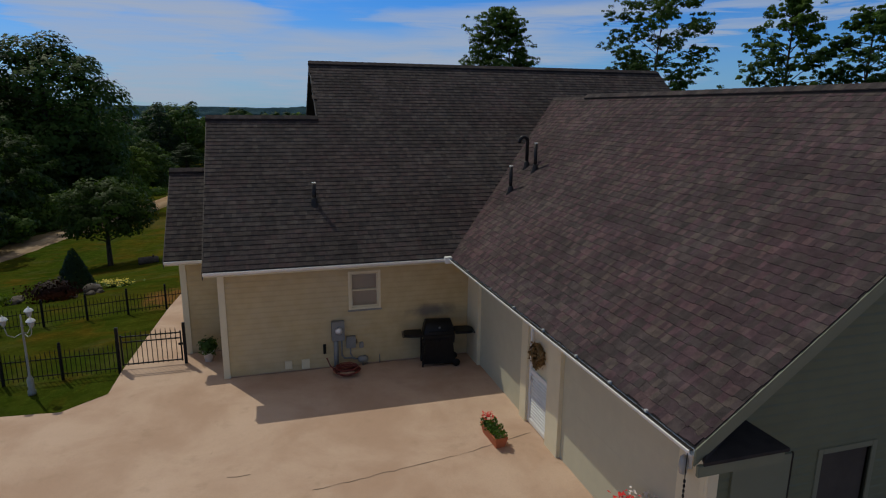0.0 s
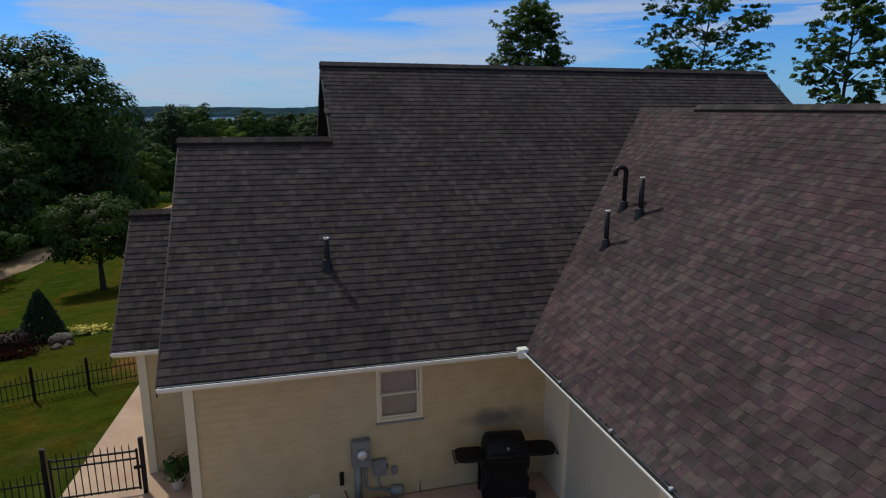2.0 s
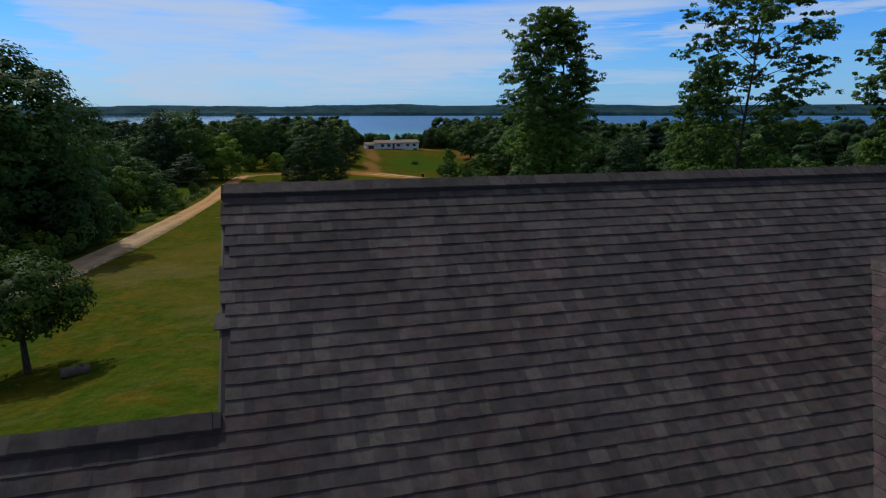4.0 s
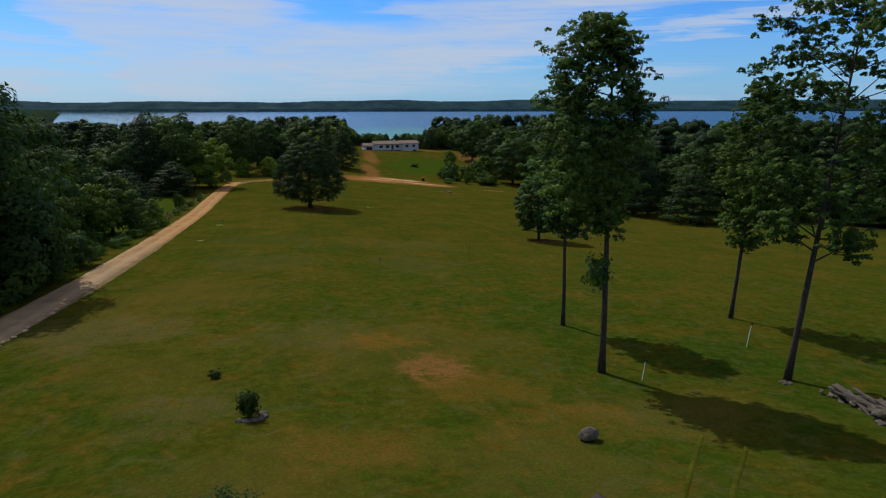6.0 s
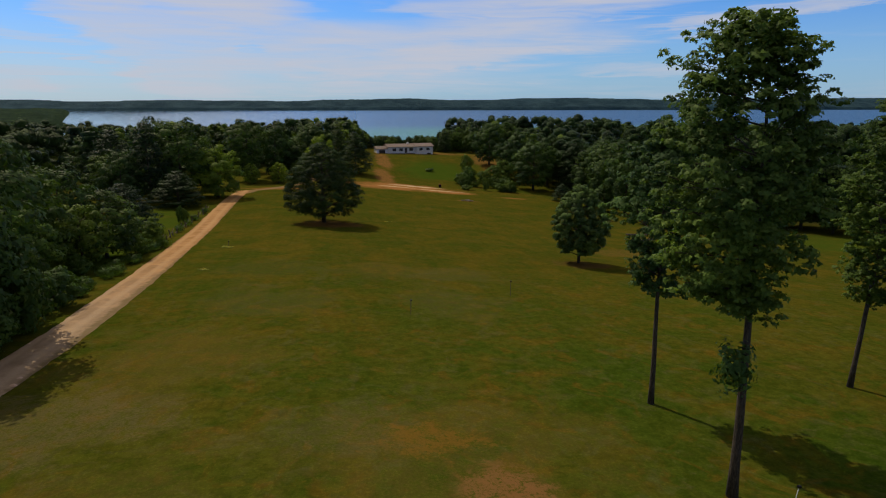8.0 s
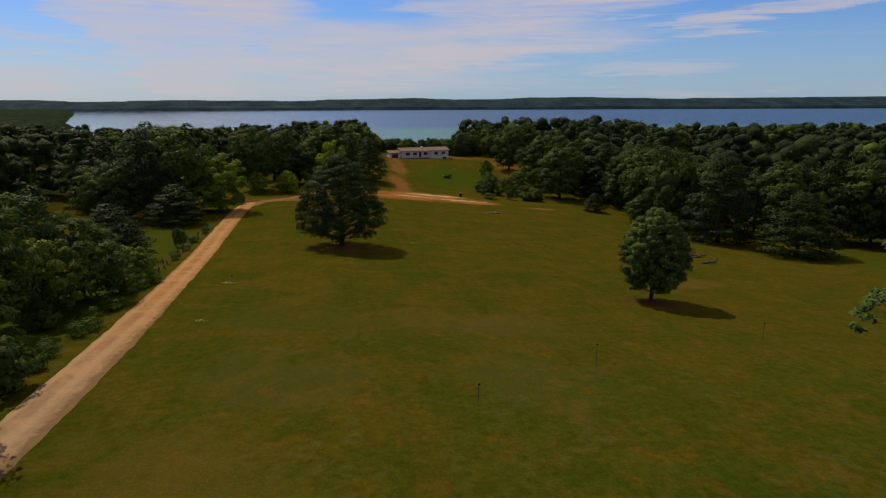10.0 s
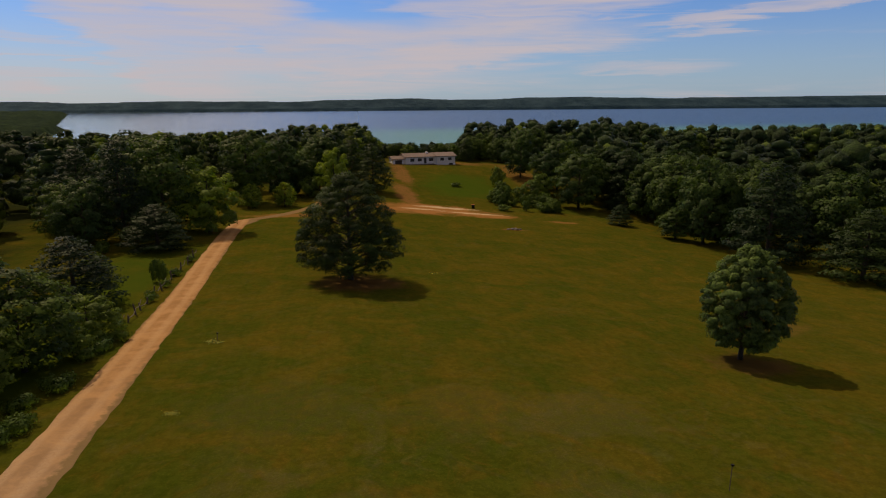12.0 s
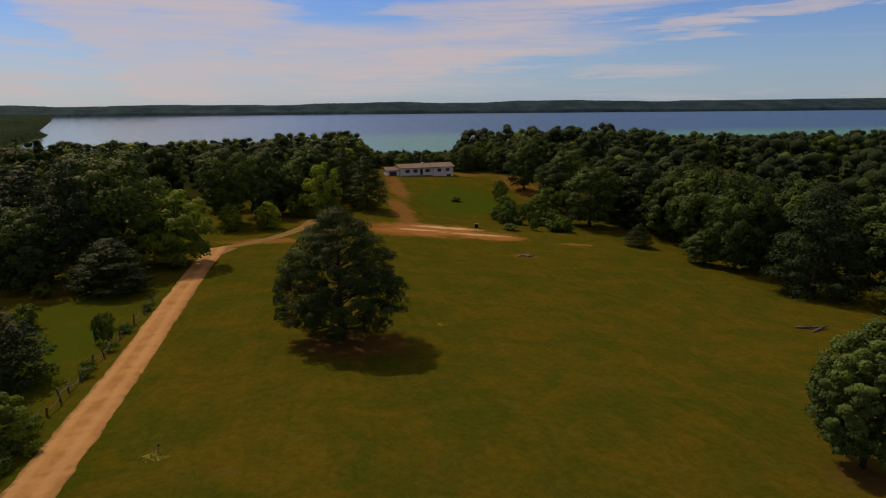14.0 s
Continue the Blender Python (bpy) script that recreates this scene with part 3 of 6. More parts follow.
def strip(name, mid, half, mat, label, lift=0.03, across=5, seed=3, kind="structure", category="road"):
    """A ragged-edged band laid over the ground along the plan line mid."""
    rnd = random.Random(seed)
    pts = [Vector(p).to_2d() for p in mid]
    line = []
    for a, b in zip(pts, pts[1:]):
        k = max(1, int((b - a).length / 0.8))
        line += [a.lerp(b, i / k) for i in range(k)]
    line.append(pts[-1])
    verts, n = [], len(line)
    for i, p in enumerate(line):
        d = (line[min(i + 1, n - 1)] - line[max(i - 1, 0)]).normalized()
        s = Vector((d.y, -d.x))
        h = half(i / n) if callable(half) else half
        l, r = (h * (1 + 0.07 * noise.noise(Vector((p.x * 0.21 + e, p.y * 0.21, seed))) + 0.10 * noise.noise(Vector((p.x * 0.9 + e, p.y * 0.9, seed)))) for e in (0.0, 50.0))
        for k in range(across):
            q = p + s * (-l + (l + r) * k / (across - 1))
            edge = 0.03 if 0 < k < across - 1 else -0.05
            verts.append((q.x, q.y, float(height(q.x, q.y)) + lift + edge - 0.06))
    idx = np.arange(n * across).reshape(n, across)
    q = np.stack([idx[:-1, :-1], idx[:-1, 1:], idx[1:, 1:], idx[1:, :-1]], -1).reshape(-1, 4)
    return tagged(laid(new(name, raw_mesh(name, verts, q, mat, True))), label, category, kind=kind)


strip("road", [(-22.0, -40), (-21.6, 48), (-20.6, 57), (-19.5, 67), (-18.8, 77), (-18.4, 86), (-18.4, 96), (-18.6, 108), (-19.1, 121), (-19.7, 136), (-20.3, 152), (-20.7, 170), (-21.2, 186), (-21.0, 195), (-19.0, 201)], lambda f: 2.30 - 0.40 * f, ROAD, "pale sandy two-track dirt road beside the meadow")
strip("road", [(-22.4, 199), (-17.5, 203.6), (-13.5, 208), (-9, 215), (-6, 222.5), (-4, 231)], 1.35, ROAD, "sandy track branching off towards the far house", 0.05, seed=5)
TRACK = plain("pressed_grass", (0.062, 0.068, 0.009), 0.45, 1.2, 1.0, bump=0.01, spec=0.0)
for line in ([(14.2, 39.4), (16.5, 42.3), (18.8, 45.2), (21.2, 48.1)], [(16.0, 39.4), (18.2, 42.0), (20.4, 44.4), (22.5, 46.7)]):
    strip("tyre_track", line, 0.15, TRACK, "faint tyre track pressed into the meadow grass", 0.012, seed=8, category="track")

# ---- the house ----
PITCH = 0.77
EAVE, EY, RX = 2.75, 16.10, 5.28        # eave height, front eave line, garage eave line
house = thing("house", (0, 0, 0), "single-storey cream-sided house with brown shingled gable roofs and a garage wing", "house")


def main_z(y):
    return EAVE + PITCH * (y - EY)


def garage_z(x):
    return EAVE + PITCH * (x - RX)


UP = 1 / math.hypot(1, PITCH)
LEFT, STEP, RIGHT = -0.27, 2.62, 14.95      # rakes of the main roof and the step between its two ridges
LOWY, TOPY = 20.22, 22.31                   # ridge lines of the low and the high part
LOWZ, TOPZ = main_z(LOWY), main_z(TOPY)
GX, GZ, GY = 10.25, garage_z(10.25), 7.35   # garage ridge and its front rake
EXL, EXY, EXZ = -1.32, 18.10, 2.58          # small roof at the end: rake, eave
EXRY = 20.6
EXRZ = EXZ + PITCH * (EXRY - EXY)
WX, WY, WZ = 8.91, 31.78, 4.87                # rear wing: ridge line, gable, ridge height
BACK = 28.3                                 # rear eave line


def plate(name, pts, parent=None, label=""):
    n = (Vector(pts[1]) - Vector(pts[0])).cross(Vector(pts[2]) - Vector(pts[0])).normalized()
    n = n if n.z > 0 else -n
    return part(name, solid(bmesh.new(), [Vector(p) - n * 0.004 for p in pts], -n * 0.10), FELT, parent or house, label)


def tile(bm_verts, bm_faces, o, u, v, n, a, b, w, e, th):
    """One lapped shingle: thick at its lower edge, let in under the next course."""
    k = len(bm_verts)
    for p in ((a, b, 0.0), (a + w, b, 0.0), (a + w, b + e, -0.002), (a, b + e, -0.002), (a, b, th), (a + w, b, th), (a + w, b + e, th * 0.35), (a, b + e, th * 0.35)):
        bm_verts.append(tuple(o + u * p[0] + v * p[1] + n * p[2]))
    bm_faces.extend(((k + 4, k + 5, k + 6, k + 7), (k, k + 1, k + 5, k + 4), (k, k + 4, k + 7, k + 3), (k + 1, k + 2, k + 6, k + 5)))


def unit_shingle(mat):
    vs, fs = [], []
    tile(vs, fs, Vector((0, 0, 0)), Vector((1, 0, 0)), Vector((0, 1, 0)), Vector((0, 0, 1)), 0.0, 0.0, 1.0, 0.178, 1.0)
    return raw_mesh("shingle", vs, fs, mat)


ONE_SHINGLE = {m: unit_shingle(m) for m in (SHINGLE, SHINGLE_ROSE_LIT)}


def shingled(deck, o, u, v, length, rise, keep, near, seed, course=0.141, thick=(0.018, 0.019, 0.021, 0.022), widths=(0.07, 0.09, 0.11, 0.13, 0.15, 0.18), mat=SHINGLE, stagger=0.006):
    """Courses of laminated shingles over a slope; those for which near() holds become pieces of their own."""
    rnd = random.Random(seed)
    o, u, v = Vector(o), Vector(u).normalized(), Vector(v).normalized()
    n = u.cross(v).normalized()
    if n.z < 0:
        n = -n
    vs, fs, made = [], [], 0
    for row in range(int(rise / course)):
        b = row * course
        a = -rnd.uniform(0, 0.3)
        wob = rnd.uniform(-0.004, 0.004)
        while a < length:
            w = rnd.choice(widths)
            lo, hi = max(a, 0.0), min(a + w, length)
            a += w
            if hi - lo < 0.03 or not keep(lo + (hi - lo) / 2, b + course / 2):
                continue
            th = rnd.choice(thick)
            e = min(0.178, rise - b)
            back = rnd.choice((0.0, 0.0, 0.0, 0.33, 0.67, 1.0)) * stagger
            if made < 300 and near(lo, b):
                m = Matrix.Identity(4)
                for i, (ax, s) in enumerate(((u, hi - lo), (v, 1.0), (n, th))):
                    m.col[i][:3] = ax * s
                m.translation = o + u * lo + v * (b + wob + back)
                part("shingle", ONE_SHINGLE[mat], None, deck, m=m)
                made += 1
            else:
                tile(vs, fs, o, u, v, n, lo, b + wob + back, hi - lo, e - back, th)
    tagged(part("shingle_surface", raw_mesh("shingle_surface", vs, fs, mat), None, deck), kind="stuff")


# roof decks
main_low = plate("roof_front", [(LEFT, EY, EAVE), (STEP, EY, EAVE), (STEP, LOWY, LOWZ), (LEFT, LOWY, LOWZ)])
main_top = plate("roof_front", [(STEP, EY, EAVE), (RIGHT, EY, EAVE), (RIGHT, TOPY, TOPZ), (STEP, TOPY, TOPZ)])
low_back = plate("roof_back", [(LEFT, LOWY, LOWZ), (STEP, LOWY, LOWZ), (STEP, 2 * LOWY - EY, EAVE), (LEFT, 2 * LOWY - EY, EAVE)])
top_back = plate("roof_back", [(STEP, TOPY, TOPZ), (RIGHT, TOPY, TOPZ), (RIGHT, BACK, TOPZ - PITCH * (BACK - TOPY)), (STEP, BACK, TOPZ - PITCH * (BACK - TOPY))])
garage_in = plate("roof_garage", [(RX, GY, EAVE), (RX, 16.9, EAVE), (GX, 21.2, GZ), (GX, GY, GZ)])
garage_out = plate("roof_garage", [(GX, GY, GZ), (GX, 21.2, GZ), (2 * GX - RX, 21.2, EAVE), (2 * GX - RX, GY, EAVE)])
ext_in = plate("roof_end", [(EXL, EXY, EXZ), (LEFT + 0.1, EXY, EXZ), (LEFT + 0.1, EXRY, EXRZ), (EXL, EXRY, EXRZ)])
ext_out = plate("roof_end", [(EXL, EXRY, EXRZ), (LEFT + 0.1, EXRY, EXRZ), (LEFT + 0.1, 2 * EXRY - EXY, EXZ), (EXL, 2 * EXRY - EXY, EXZ)])
WOUT = 4.2
WSTART = TOPY + (TOPZ - WZ) / PITCH
wing_l = plate("roof_wing", [(WX, WSTART - 0.3, WZ), (WX, WY, WZ), (WX - WOUT, WY, WZ - PITCH * WOUT), (WX - WOUT, WSTART, WZ - PITCH * WOUT)])
wing_r = plate("roof_wing", [(WX, WSTART - 0.3, WZ), (WX, WY, WZ), (WX + WOUT, WY, WZ - PITCH * WOUT), (WX + WOUT, WSTART, WZ - PITCH * WOUT)])

porch = plate("roof_porch", [(WX + 0.4, 27.2, 3.72), (RIGHT + 2.6, 27.2, 3.72), (RIGHT + 2.6, 31.65, 2.62), (WX + 0.4, 31.65, 2.62)])
SLOPE = (0, UP, PITCH * UP)
far_away = lambda a, b: False


def on_front(a, b):
    x, y = LEFT + a, EY + b * UP
    return (x > STEP or y < LOWY) and main_z(y) > min(garage_z(x), garage_z(2 * GX - x)) - 0.05


shingled(main_top, (LEFT, EY, EAVE), (1, 0, 0), SLOPE, RIGHT - LEFT, (TOPY - EY) / UP, on_front, lambda a, b: 2.9 < a < 5.8 and b > 5.6, 2)
shingled(garage_in, (RX, GY, EAVE), (0, 1, 0), (UP, 0, PITCH * UP), 14.0, (GX - RX) / UP, lambda a, b: RX + b * UP > 0 and garage_z(RX + b * UP) > main_z(GY + a) - 0.05, lambda a, b: 7.4 < a < 10.5 and 1.5 < b < 4.6, 3, thick=(0.011, 0.012, 0.013, 0.015), widths=(0.07, 0.08, 0.10, 0.11, 0.13), mat=SHINGLE_ROSE_LIT, stagger=0.022)
shingled(ext_in, (EXL, EXY, EXZ), (1, 0, 0), SLOPE, LEFT - EXL, (EXRY - EXY) / UP, lambda a, b: True, far_away, 4)
shingled(top_back, (STEP, BACK, TOPZ - PITCH * (BACK - TOPY)), (1, 0, 0), (0, -UP, PITCH * UP), RIGHT - STEP, (BACK - TOPY) / UP, lambda a, b: True, far_away, 5)
shingled(low_back, (LEFT, 2 * LOWY - EY, EAVE), (1, 0, 0), (0, -UP, PITCH * UP), STEP - LEFT, (LOWY - EY) / UP, lambda a, b: True, far_away, 6)
shingled(garage_out, (2 * GX - RX, GY, EAVE), (0, 1, 0), (-UP, 0, PITCH * UP), 9.0, (GX - RX) / UP, lambda a, b: True, far_away, 7)
shingled(wing_l, (WX - WOUT, WSTART - 3, WZ - PITCH * WOUT), (0, 1, 0), (UP, 0, PITCH * UP), WY - WSTART + 3, WOUT / UP, lambda a, b: WSTART - 3 + a > WSTART + (WOUT - b * UP) * 0.95 - 0.3, far_away, 8)
shingled(wing_r, (WX + WOUT, WSTART - 3, WZ - PITCH * WOUT), (0, 1, 0), (-UP, 0, PITCH * UP), WY - WSTART + 3, WOUT / UP, lambda a, b: WSTART - 3 + a > WSTART + (WOUT - b * UP) * 0.95 - 0.3, far_away, 9)
shingled(ext_out, (EXL, 2 * EXRY - EXY, EXZ), (1, 0, 0), (0, -UP, PITCH * UP), LEFT - EXL, (EXRY - EXY) / UP, lambda a, b: True, far_away, 10)

shingled(porch, (WX + 0.4, 31.65, 2.62), (1, 0, 0), (0, -4.45, 1.10), RIGHT + 2.2 - WX, 4.58, lambda a, b: True, far_away, 12)
for x in (11.0, 14.0, 17.3):
    part("porch_post", boxed((x - 0.07, 31.3, -4.5), (x + 0.07, 31.44, 2.58)), TRIM, house)


def unit_cap():
    """One bent ridge shingle, lapping over the next."""
    bm = bmesh.new()
    drop = Vector((0, 0, -0.15 * PITCH * UP))
    for e in (1, -1):
        out = Vector((0, 0.15 * e * UP, 0)) + drop
        vs = [bm.verts.new(c) for c in (Vector((0, 0, 0.009)), Vector((0.235, 0, 0)), Vector((0.235, 0, 0)) + out, Vector((0, 0, 0.009)) + out)]
        ws = [bm.verts.new(v.co - Vector((0, 0, 0.012))) for v in vs]
        bm.faces.new(vs), bm.faces.new(ws[::-1])
        for i in range(4):
            bm.faces.new((vs[i], vs[(i + 1) % 4], ws[(i + 1) % 4], ws[i]))
    return mesh_of("ridge_cap", bm, SHINGLE)


ONE_CAP = unit_cap()


def ridge(x0, y0, x1, y1, z, deck, vent=None):
    """Ridge caps lapped along the ridge, over a dark vent strip on part of it."""
    a, b = Vector((x0, y0, z)), Vector((x1, y1, z))
    d = (b - a).normalized()
    s = Vector((-d.y, d.x, 0))
    m = Matrix.Identity(4)
    m.col[0][:3], m.col[1][:3] = d, s
    for k in range(int((b - a).length / 0.2)):
        lift = 0.078 if vent and vent[0] < 0.2 * k < vent[1] else 0.018
        m.translation = a + d * (0.2 * k) + Vector((0, 0, lift))
        part("ridge_cap", ONE_CAP, None, deck, m=m)
    if vent:
        bm = bmesh.new()
        for e in (1, -1):
            side = s * (0.135 * e * UP) + Vector((0, 0, -0.135 * PITCH * UP))
            p, q = a + d * vent[0], a + d * vent[1]
            solid(bm, [p, q, q + side, p + side], (0, 0, 0.070))
        part("ridge_vent", bm, FELT, deck, "black ridge vent strip")


ridge(LEFT, LOWY, STEP + 0.05, LOWY, LOWZ, main_low, (-0.03, 2.9))
ridge(STEP, TOPY, RIGHT, TOPY, TOPZ, main_top, (-0.03, 12.3))
ridge(GX, 21.3, GX, GY, GZ, garage_in, (2.4, 13.4))
ridge(EXL, EXRY, LEFT, EXRY, EXRZ, ext_in, (-0.03, 1.02))
ridge(WX, WSTART, WX, WY, WZ, wing_l, (0.4, 5.2))


def barge(pts, drop, off, name="rake_board", mat=GABLE_TRIM):
    """Board along a roof edge from point to point."""
    bm = bmesh.new()
    for a, b in zip(pts, pts[1:]):
        a, b = Vector(a), Vector(b)
        solid(bm, [a, b, b - Vector((0, 0, drop)), a - Vector((0, 0, drop))], off)
    return part(name, bm, mat, house)


barge([(LEFT, EY, EAVE - 0.01), (LEFT, LOWY, LOWZ - 0.01), (LEFT, 2 * LOWY - EY, EAVE - 0.01)], 0.16, (-0.02, 0, 0), mat=DRIP)
barge([(STEP, LOWY, LOWZ - 0.01), (STEP, TOPY, TOPZ - 0.01), (STEP, BACK, TOPZ - PITCH * (BACK - TOPY) - 0.01)], 0.16, (-0.02, 0, 0), mat=DRIP)
barge([(RIGHT, EY, EAVE - 0.01), (RIGHT, TOPY, TOPZ - 0.01), (RIGHT, BACK, TOPZ - PITCH * (BACK - TOPY) - 0.01)], 0.16, (0.02, 0, 0))
barge([(RX, GY, EAVE - 0.01), (GX, GY, GZ - 0.01), (2 * GX - RX, GY, EAVE - 0.01)], 0.19, (0, -0.02, 0), mat=GABLE_TRIM)
barge([(EXL, EXY, EXZ - 0.01), (EXL, EXRY, EXRZ - 0.01), (EXL, 2 * EXRY - EXY, EXZ - 0.01)], 0.16, (-0.02, 0, 0), mat=DRIP)
barge([(WX - WOUT, WY, WZ - PITCH * WOUT), (WX, WY, WZ - 0.01), (WX + WOUT, WY, WZ - PITCH * WOUT)], 0.16, (0, 0.02, 0))


def gutter(a, b, out, label=""):
    """A white K-style gutter with an open top."""
    a, b, out = Vector(a), Vector(b), Vector(out)
    bm = bmesh.new()
    prof = [(0.0, 0.0), (0.0, -0.075), (0.055, -0.075), (0.085, -0.045), (0.092, -0.012), (0.105, -0.010), (0.105, 0.0), (0.085, 0.0), (0.078, -0.04), (0.05, -0.068), (0.008, -0.068), (0.008, 0.0)]
    for p in ((a, b),):
        r = [[bm.verts.new(e + out * x + Vector((0, 0, z))) for x, z in prof] for e in p]
        for i in range(len(prof)):
            j = (i + 1) % len(prof)
            bm.faces.new((r[0][i], r[0][j], r[1][j], r[1][i]))
        bm.faces.new(r[0]), bm.faces.new(r[1][::-1])
    run = part("gutter", bm, WHITE, house, label)
    d = (b - a).normalized()
    dark_floor = solid(bmesh.new(), [a + d * 0.03 + out * 0.011 + Vector((0, 0, -0.03)), b - d * 0.03 + out * 0.011 + Vector((0, 0, -0.03)), b - d * 0.03 + out * 0.076 + Vector((0, 0, -0.03)), a + d * 0.03 + out * 0.076 + Vector((0, 0, -0.03))], (0, 0, 0.012))
    part("leaf_litter", dark_floor, FELT, run, "dark rotted leaves lying in the gutter")
    return run


gutter((LEFT, EY + 0.02, EAVE - 0.01), (RX - 0.06, EY + 0.02, EAVE - 0.01), (0, -1, 0))
gutter((RX + 0.02, EY + 0.05, EAVE - 0.01), (RX + 0.02, GY, EAVE - 0.01), (-1, 0, 0))
gutter((EXL, EXY + 0.02, EXZ - 0.01), (LEFT - 0.04, EXY + 0.02, EXZ - 0.01), (0, -1, 0))
bm = box(bmesh.new(), (RX - 0.16, EY - 0.12, EAVE - 0.12), (RX + 0.02, EY + 0.04, EAVE + 0.035), 0.01)
part("gutter_corner", bm, WHITE, house)
for y in (14.8, 13.4, 12.2, 11.0, 9.9, 9.0, 8.2):
    part("gutter_hanger", box(bmesh.new(), (RX - 0.03, y - 0.022, EAVE - 0.012), (RX + 0.035, y + 0.022, EAVE + 0.022), 0.004), ALU, house)

# soffits
part("soffit", boxed((LEFT, EY + 0.02, EAVE - 0.125), (RX, 16.74, EAVE - 0.105)), TRIM, house)
part("soffit", boxed((RX + 0.02, GY + 0.14, EAVE - 0.127), (5.98, 16.7, EAVE - 0.107)), TRIM, house)
part("soffit", boxed((EXL, EXY + 0.02, EXZ - 0.125), (LEFT - 0.01, 18.52, EXZ - 0.105)), TRIM, house)

# walls with lap siding; each is a core with boards on its outer face
WF, GXW, GYW = 16.68, 5.92, 7.80


def lap_wall(name, a, b, z0, z1, normal, mat, gaps=(), course=0.127, top=None, label=""):
    """A wall from a to b in plan. gaps: (from, to, low, high) along the wall. top(s): the height of its upper edge."""
    a, b, n = Vector((*a, 0)), Vector((*b, 0)), Vector((*normal, 0))
    d = (b - a).normalized()
    L = (b - a).length
    cuts = sorted({0.0, L, *[g for q in gaps for g in q[:2]]})
    core = bmesh.new()
    for s0, s1 in zip(cuts, cuts[1:]):
        spans = [(z0, z1)]
        for g in gaps:
            if g[0] <= s0 + 1e-6 and g[1] >= s1 - 1e-6:
                spans = [(z0, g[2]), (g[3], z1)]
        for lo, hi in spans:
            if hi - lo > 0.01:
                t0, t1 = (min(hi, top(s0)), min(hi, top(s1))) if top else (hi, hi)
                solid(core, [a + d * s0 + Vector((0, 0, lo)), a + d * s1 + Vector((0, 0, lo)), a + d * s1 + Vector((0, 0, t1)), a + d * s0 + Vector((0, 0, t0))], -n * 0.15)
    wall = part(name, core, mat, house, label)
    z, peak = z0, max((top(s) for s in np.linspace(0, L, 21)), default=z1) if top else z1
    while z < peak - 0.02:
        s0s, ss = 0.0, []
        blocks = sorted((g[0], g[1]) for g in gaps if g[2] < z + course * 0.5 < g[3])
        for g0, g1 in blocks:
            ss.append((s0s, g0))
            s0s = g1
        ss.append((s0s, L))
        for s0, s1 in ss:
            if top:
                inside = [s for s in np.linspace(s0, s1, 60) if top(s) > z + course * 0.8]
                if not inside:
                    continue
                s0, s1 = inside[0], inside[-1]
            if s1 - s0 < 0.05:
                continue
            bm = bmesh.new()
            p, q = a + d * s0, a + d * s1
            hi = min(z + course * 1.08, peak)
            prof = ((0.004, z), (0.026, z), (0.024, z + course * 0.72), (0.015, z + course * 0.97), (0.006, hi), (0.004, hi))
            r0, r1 = ([bm.verts.new(e + n * o + Vector((0, 0, h))) for o, h in prof] for e in (p, q))
            for i in range(5):
                bm.faces.new((r0[i], r1[i], r1[i + 1], r0[i + 1]))
            bm.faces.new(r0), bm.faces.new(r1[::-1])
            part("siding_board", bm, mat, wall)
        z += course
    return wall


WIN = (2.96, 3.62, 1.52, 2.36)
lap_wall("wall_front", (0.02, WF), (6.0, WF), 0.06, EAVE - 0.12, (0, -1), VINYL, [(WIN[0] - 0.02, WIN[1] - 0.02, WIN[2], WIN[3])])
lap_wall("wall_end", (-0.98, 18.50), (0.02, 18.50), 0.06, EXZ - 0.12, (0, -1), VINYL)
lap_wall("wall_return", (0.02, 18.50), (0.02, WF), 0.06, EAVE - 0.12, (-1, 0), VINYL)
lap_wall("wall_west", (-0.98, 23.0), (-0.98, 18.50), -1.5, EXZ - 0.12, (-1, 0), VINYL)
lap_wall("wall_gable", (GXW, GYW), (2 * GX - GXW, GYW), 0.06, GZ, (0, -1), GABLE, [(1.65, 2.45, 0.06, 2.06)],
         top=lambda s: min(garage_z(GXW + s), garage_z(2 * GX - GXW - s)) - 0.12)
part("foundation", boxed((0.03, WF + 0.01, -0.2), (6.0, WF + 0.2, 0.06)), CONCRETE, house)
part("foundation", boxed((-0.97, 18.51, -1.6), (0.03, 18.7, 0.06)), CONCRETE, house)
# plain walls that close the rest of the house
part("wall_rear", boxed((STEP + 0.3, BACK - 0.6, -3.5), (RIGHT - 0.3, BACK - 0.45, 1.75)), VINYL, house)
part("wall_side", boxed((RIGHT - 0.45, 17.0, -2.5), (RIGHT - 0.3, BACK - 0.6, 1.9)), VINYL, house)
part("wall_side", boxed((2 * GX - GXW - 0.15, GYW + 0.02, 0.0), (2 * GX - GXW, 17.0, EAVE - 0.1)), VINYL, house)
part("wall_rear", boxed((-0.96, 22.85, -2.0), (STEP + 0.3, 23.0, EXZ - 0.1)), VINYL, house)
part("wall_side", boxed((STEP + 0.30, 23.0, -3.0), (STEP + 0.45, BACK - 0.6, 1.9)), VINYL, house)
gab = solid(bmesh.new(), [(STEP + 0.30, LOWY - 0.6, LOWZ - 0.75), (STEP + 0.30, TOPY, TOPZ - 0.14), (STEP + 0.30, 27.0, TOPZ - PITCH * (27.0 - TOPY) - 0.14), (STEP + 0.30, 25.5, 2.2)], (0.12, 0, 0))
part("gable_wall", gab, VINYL, house)
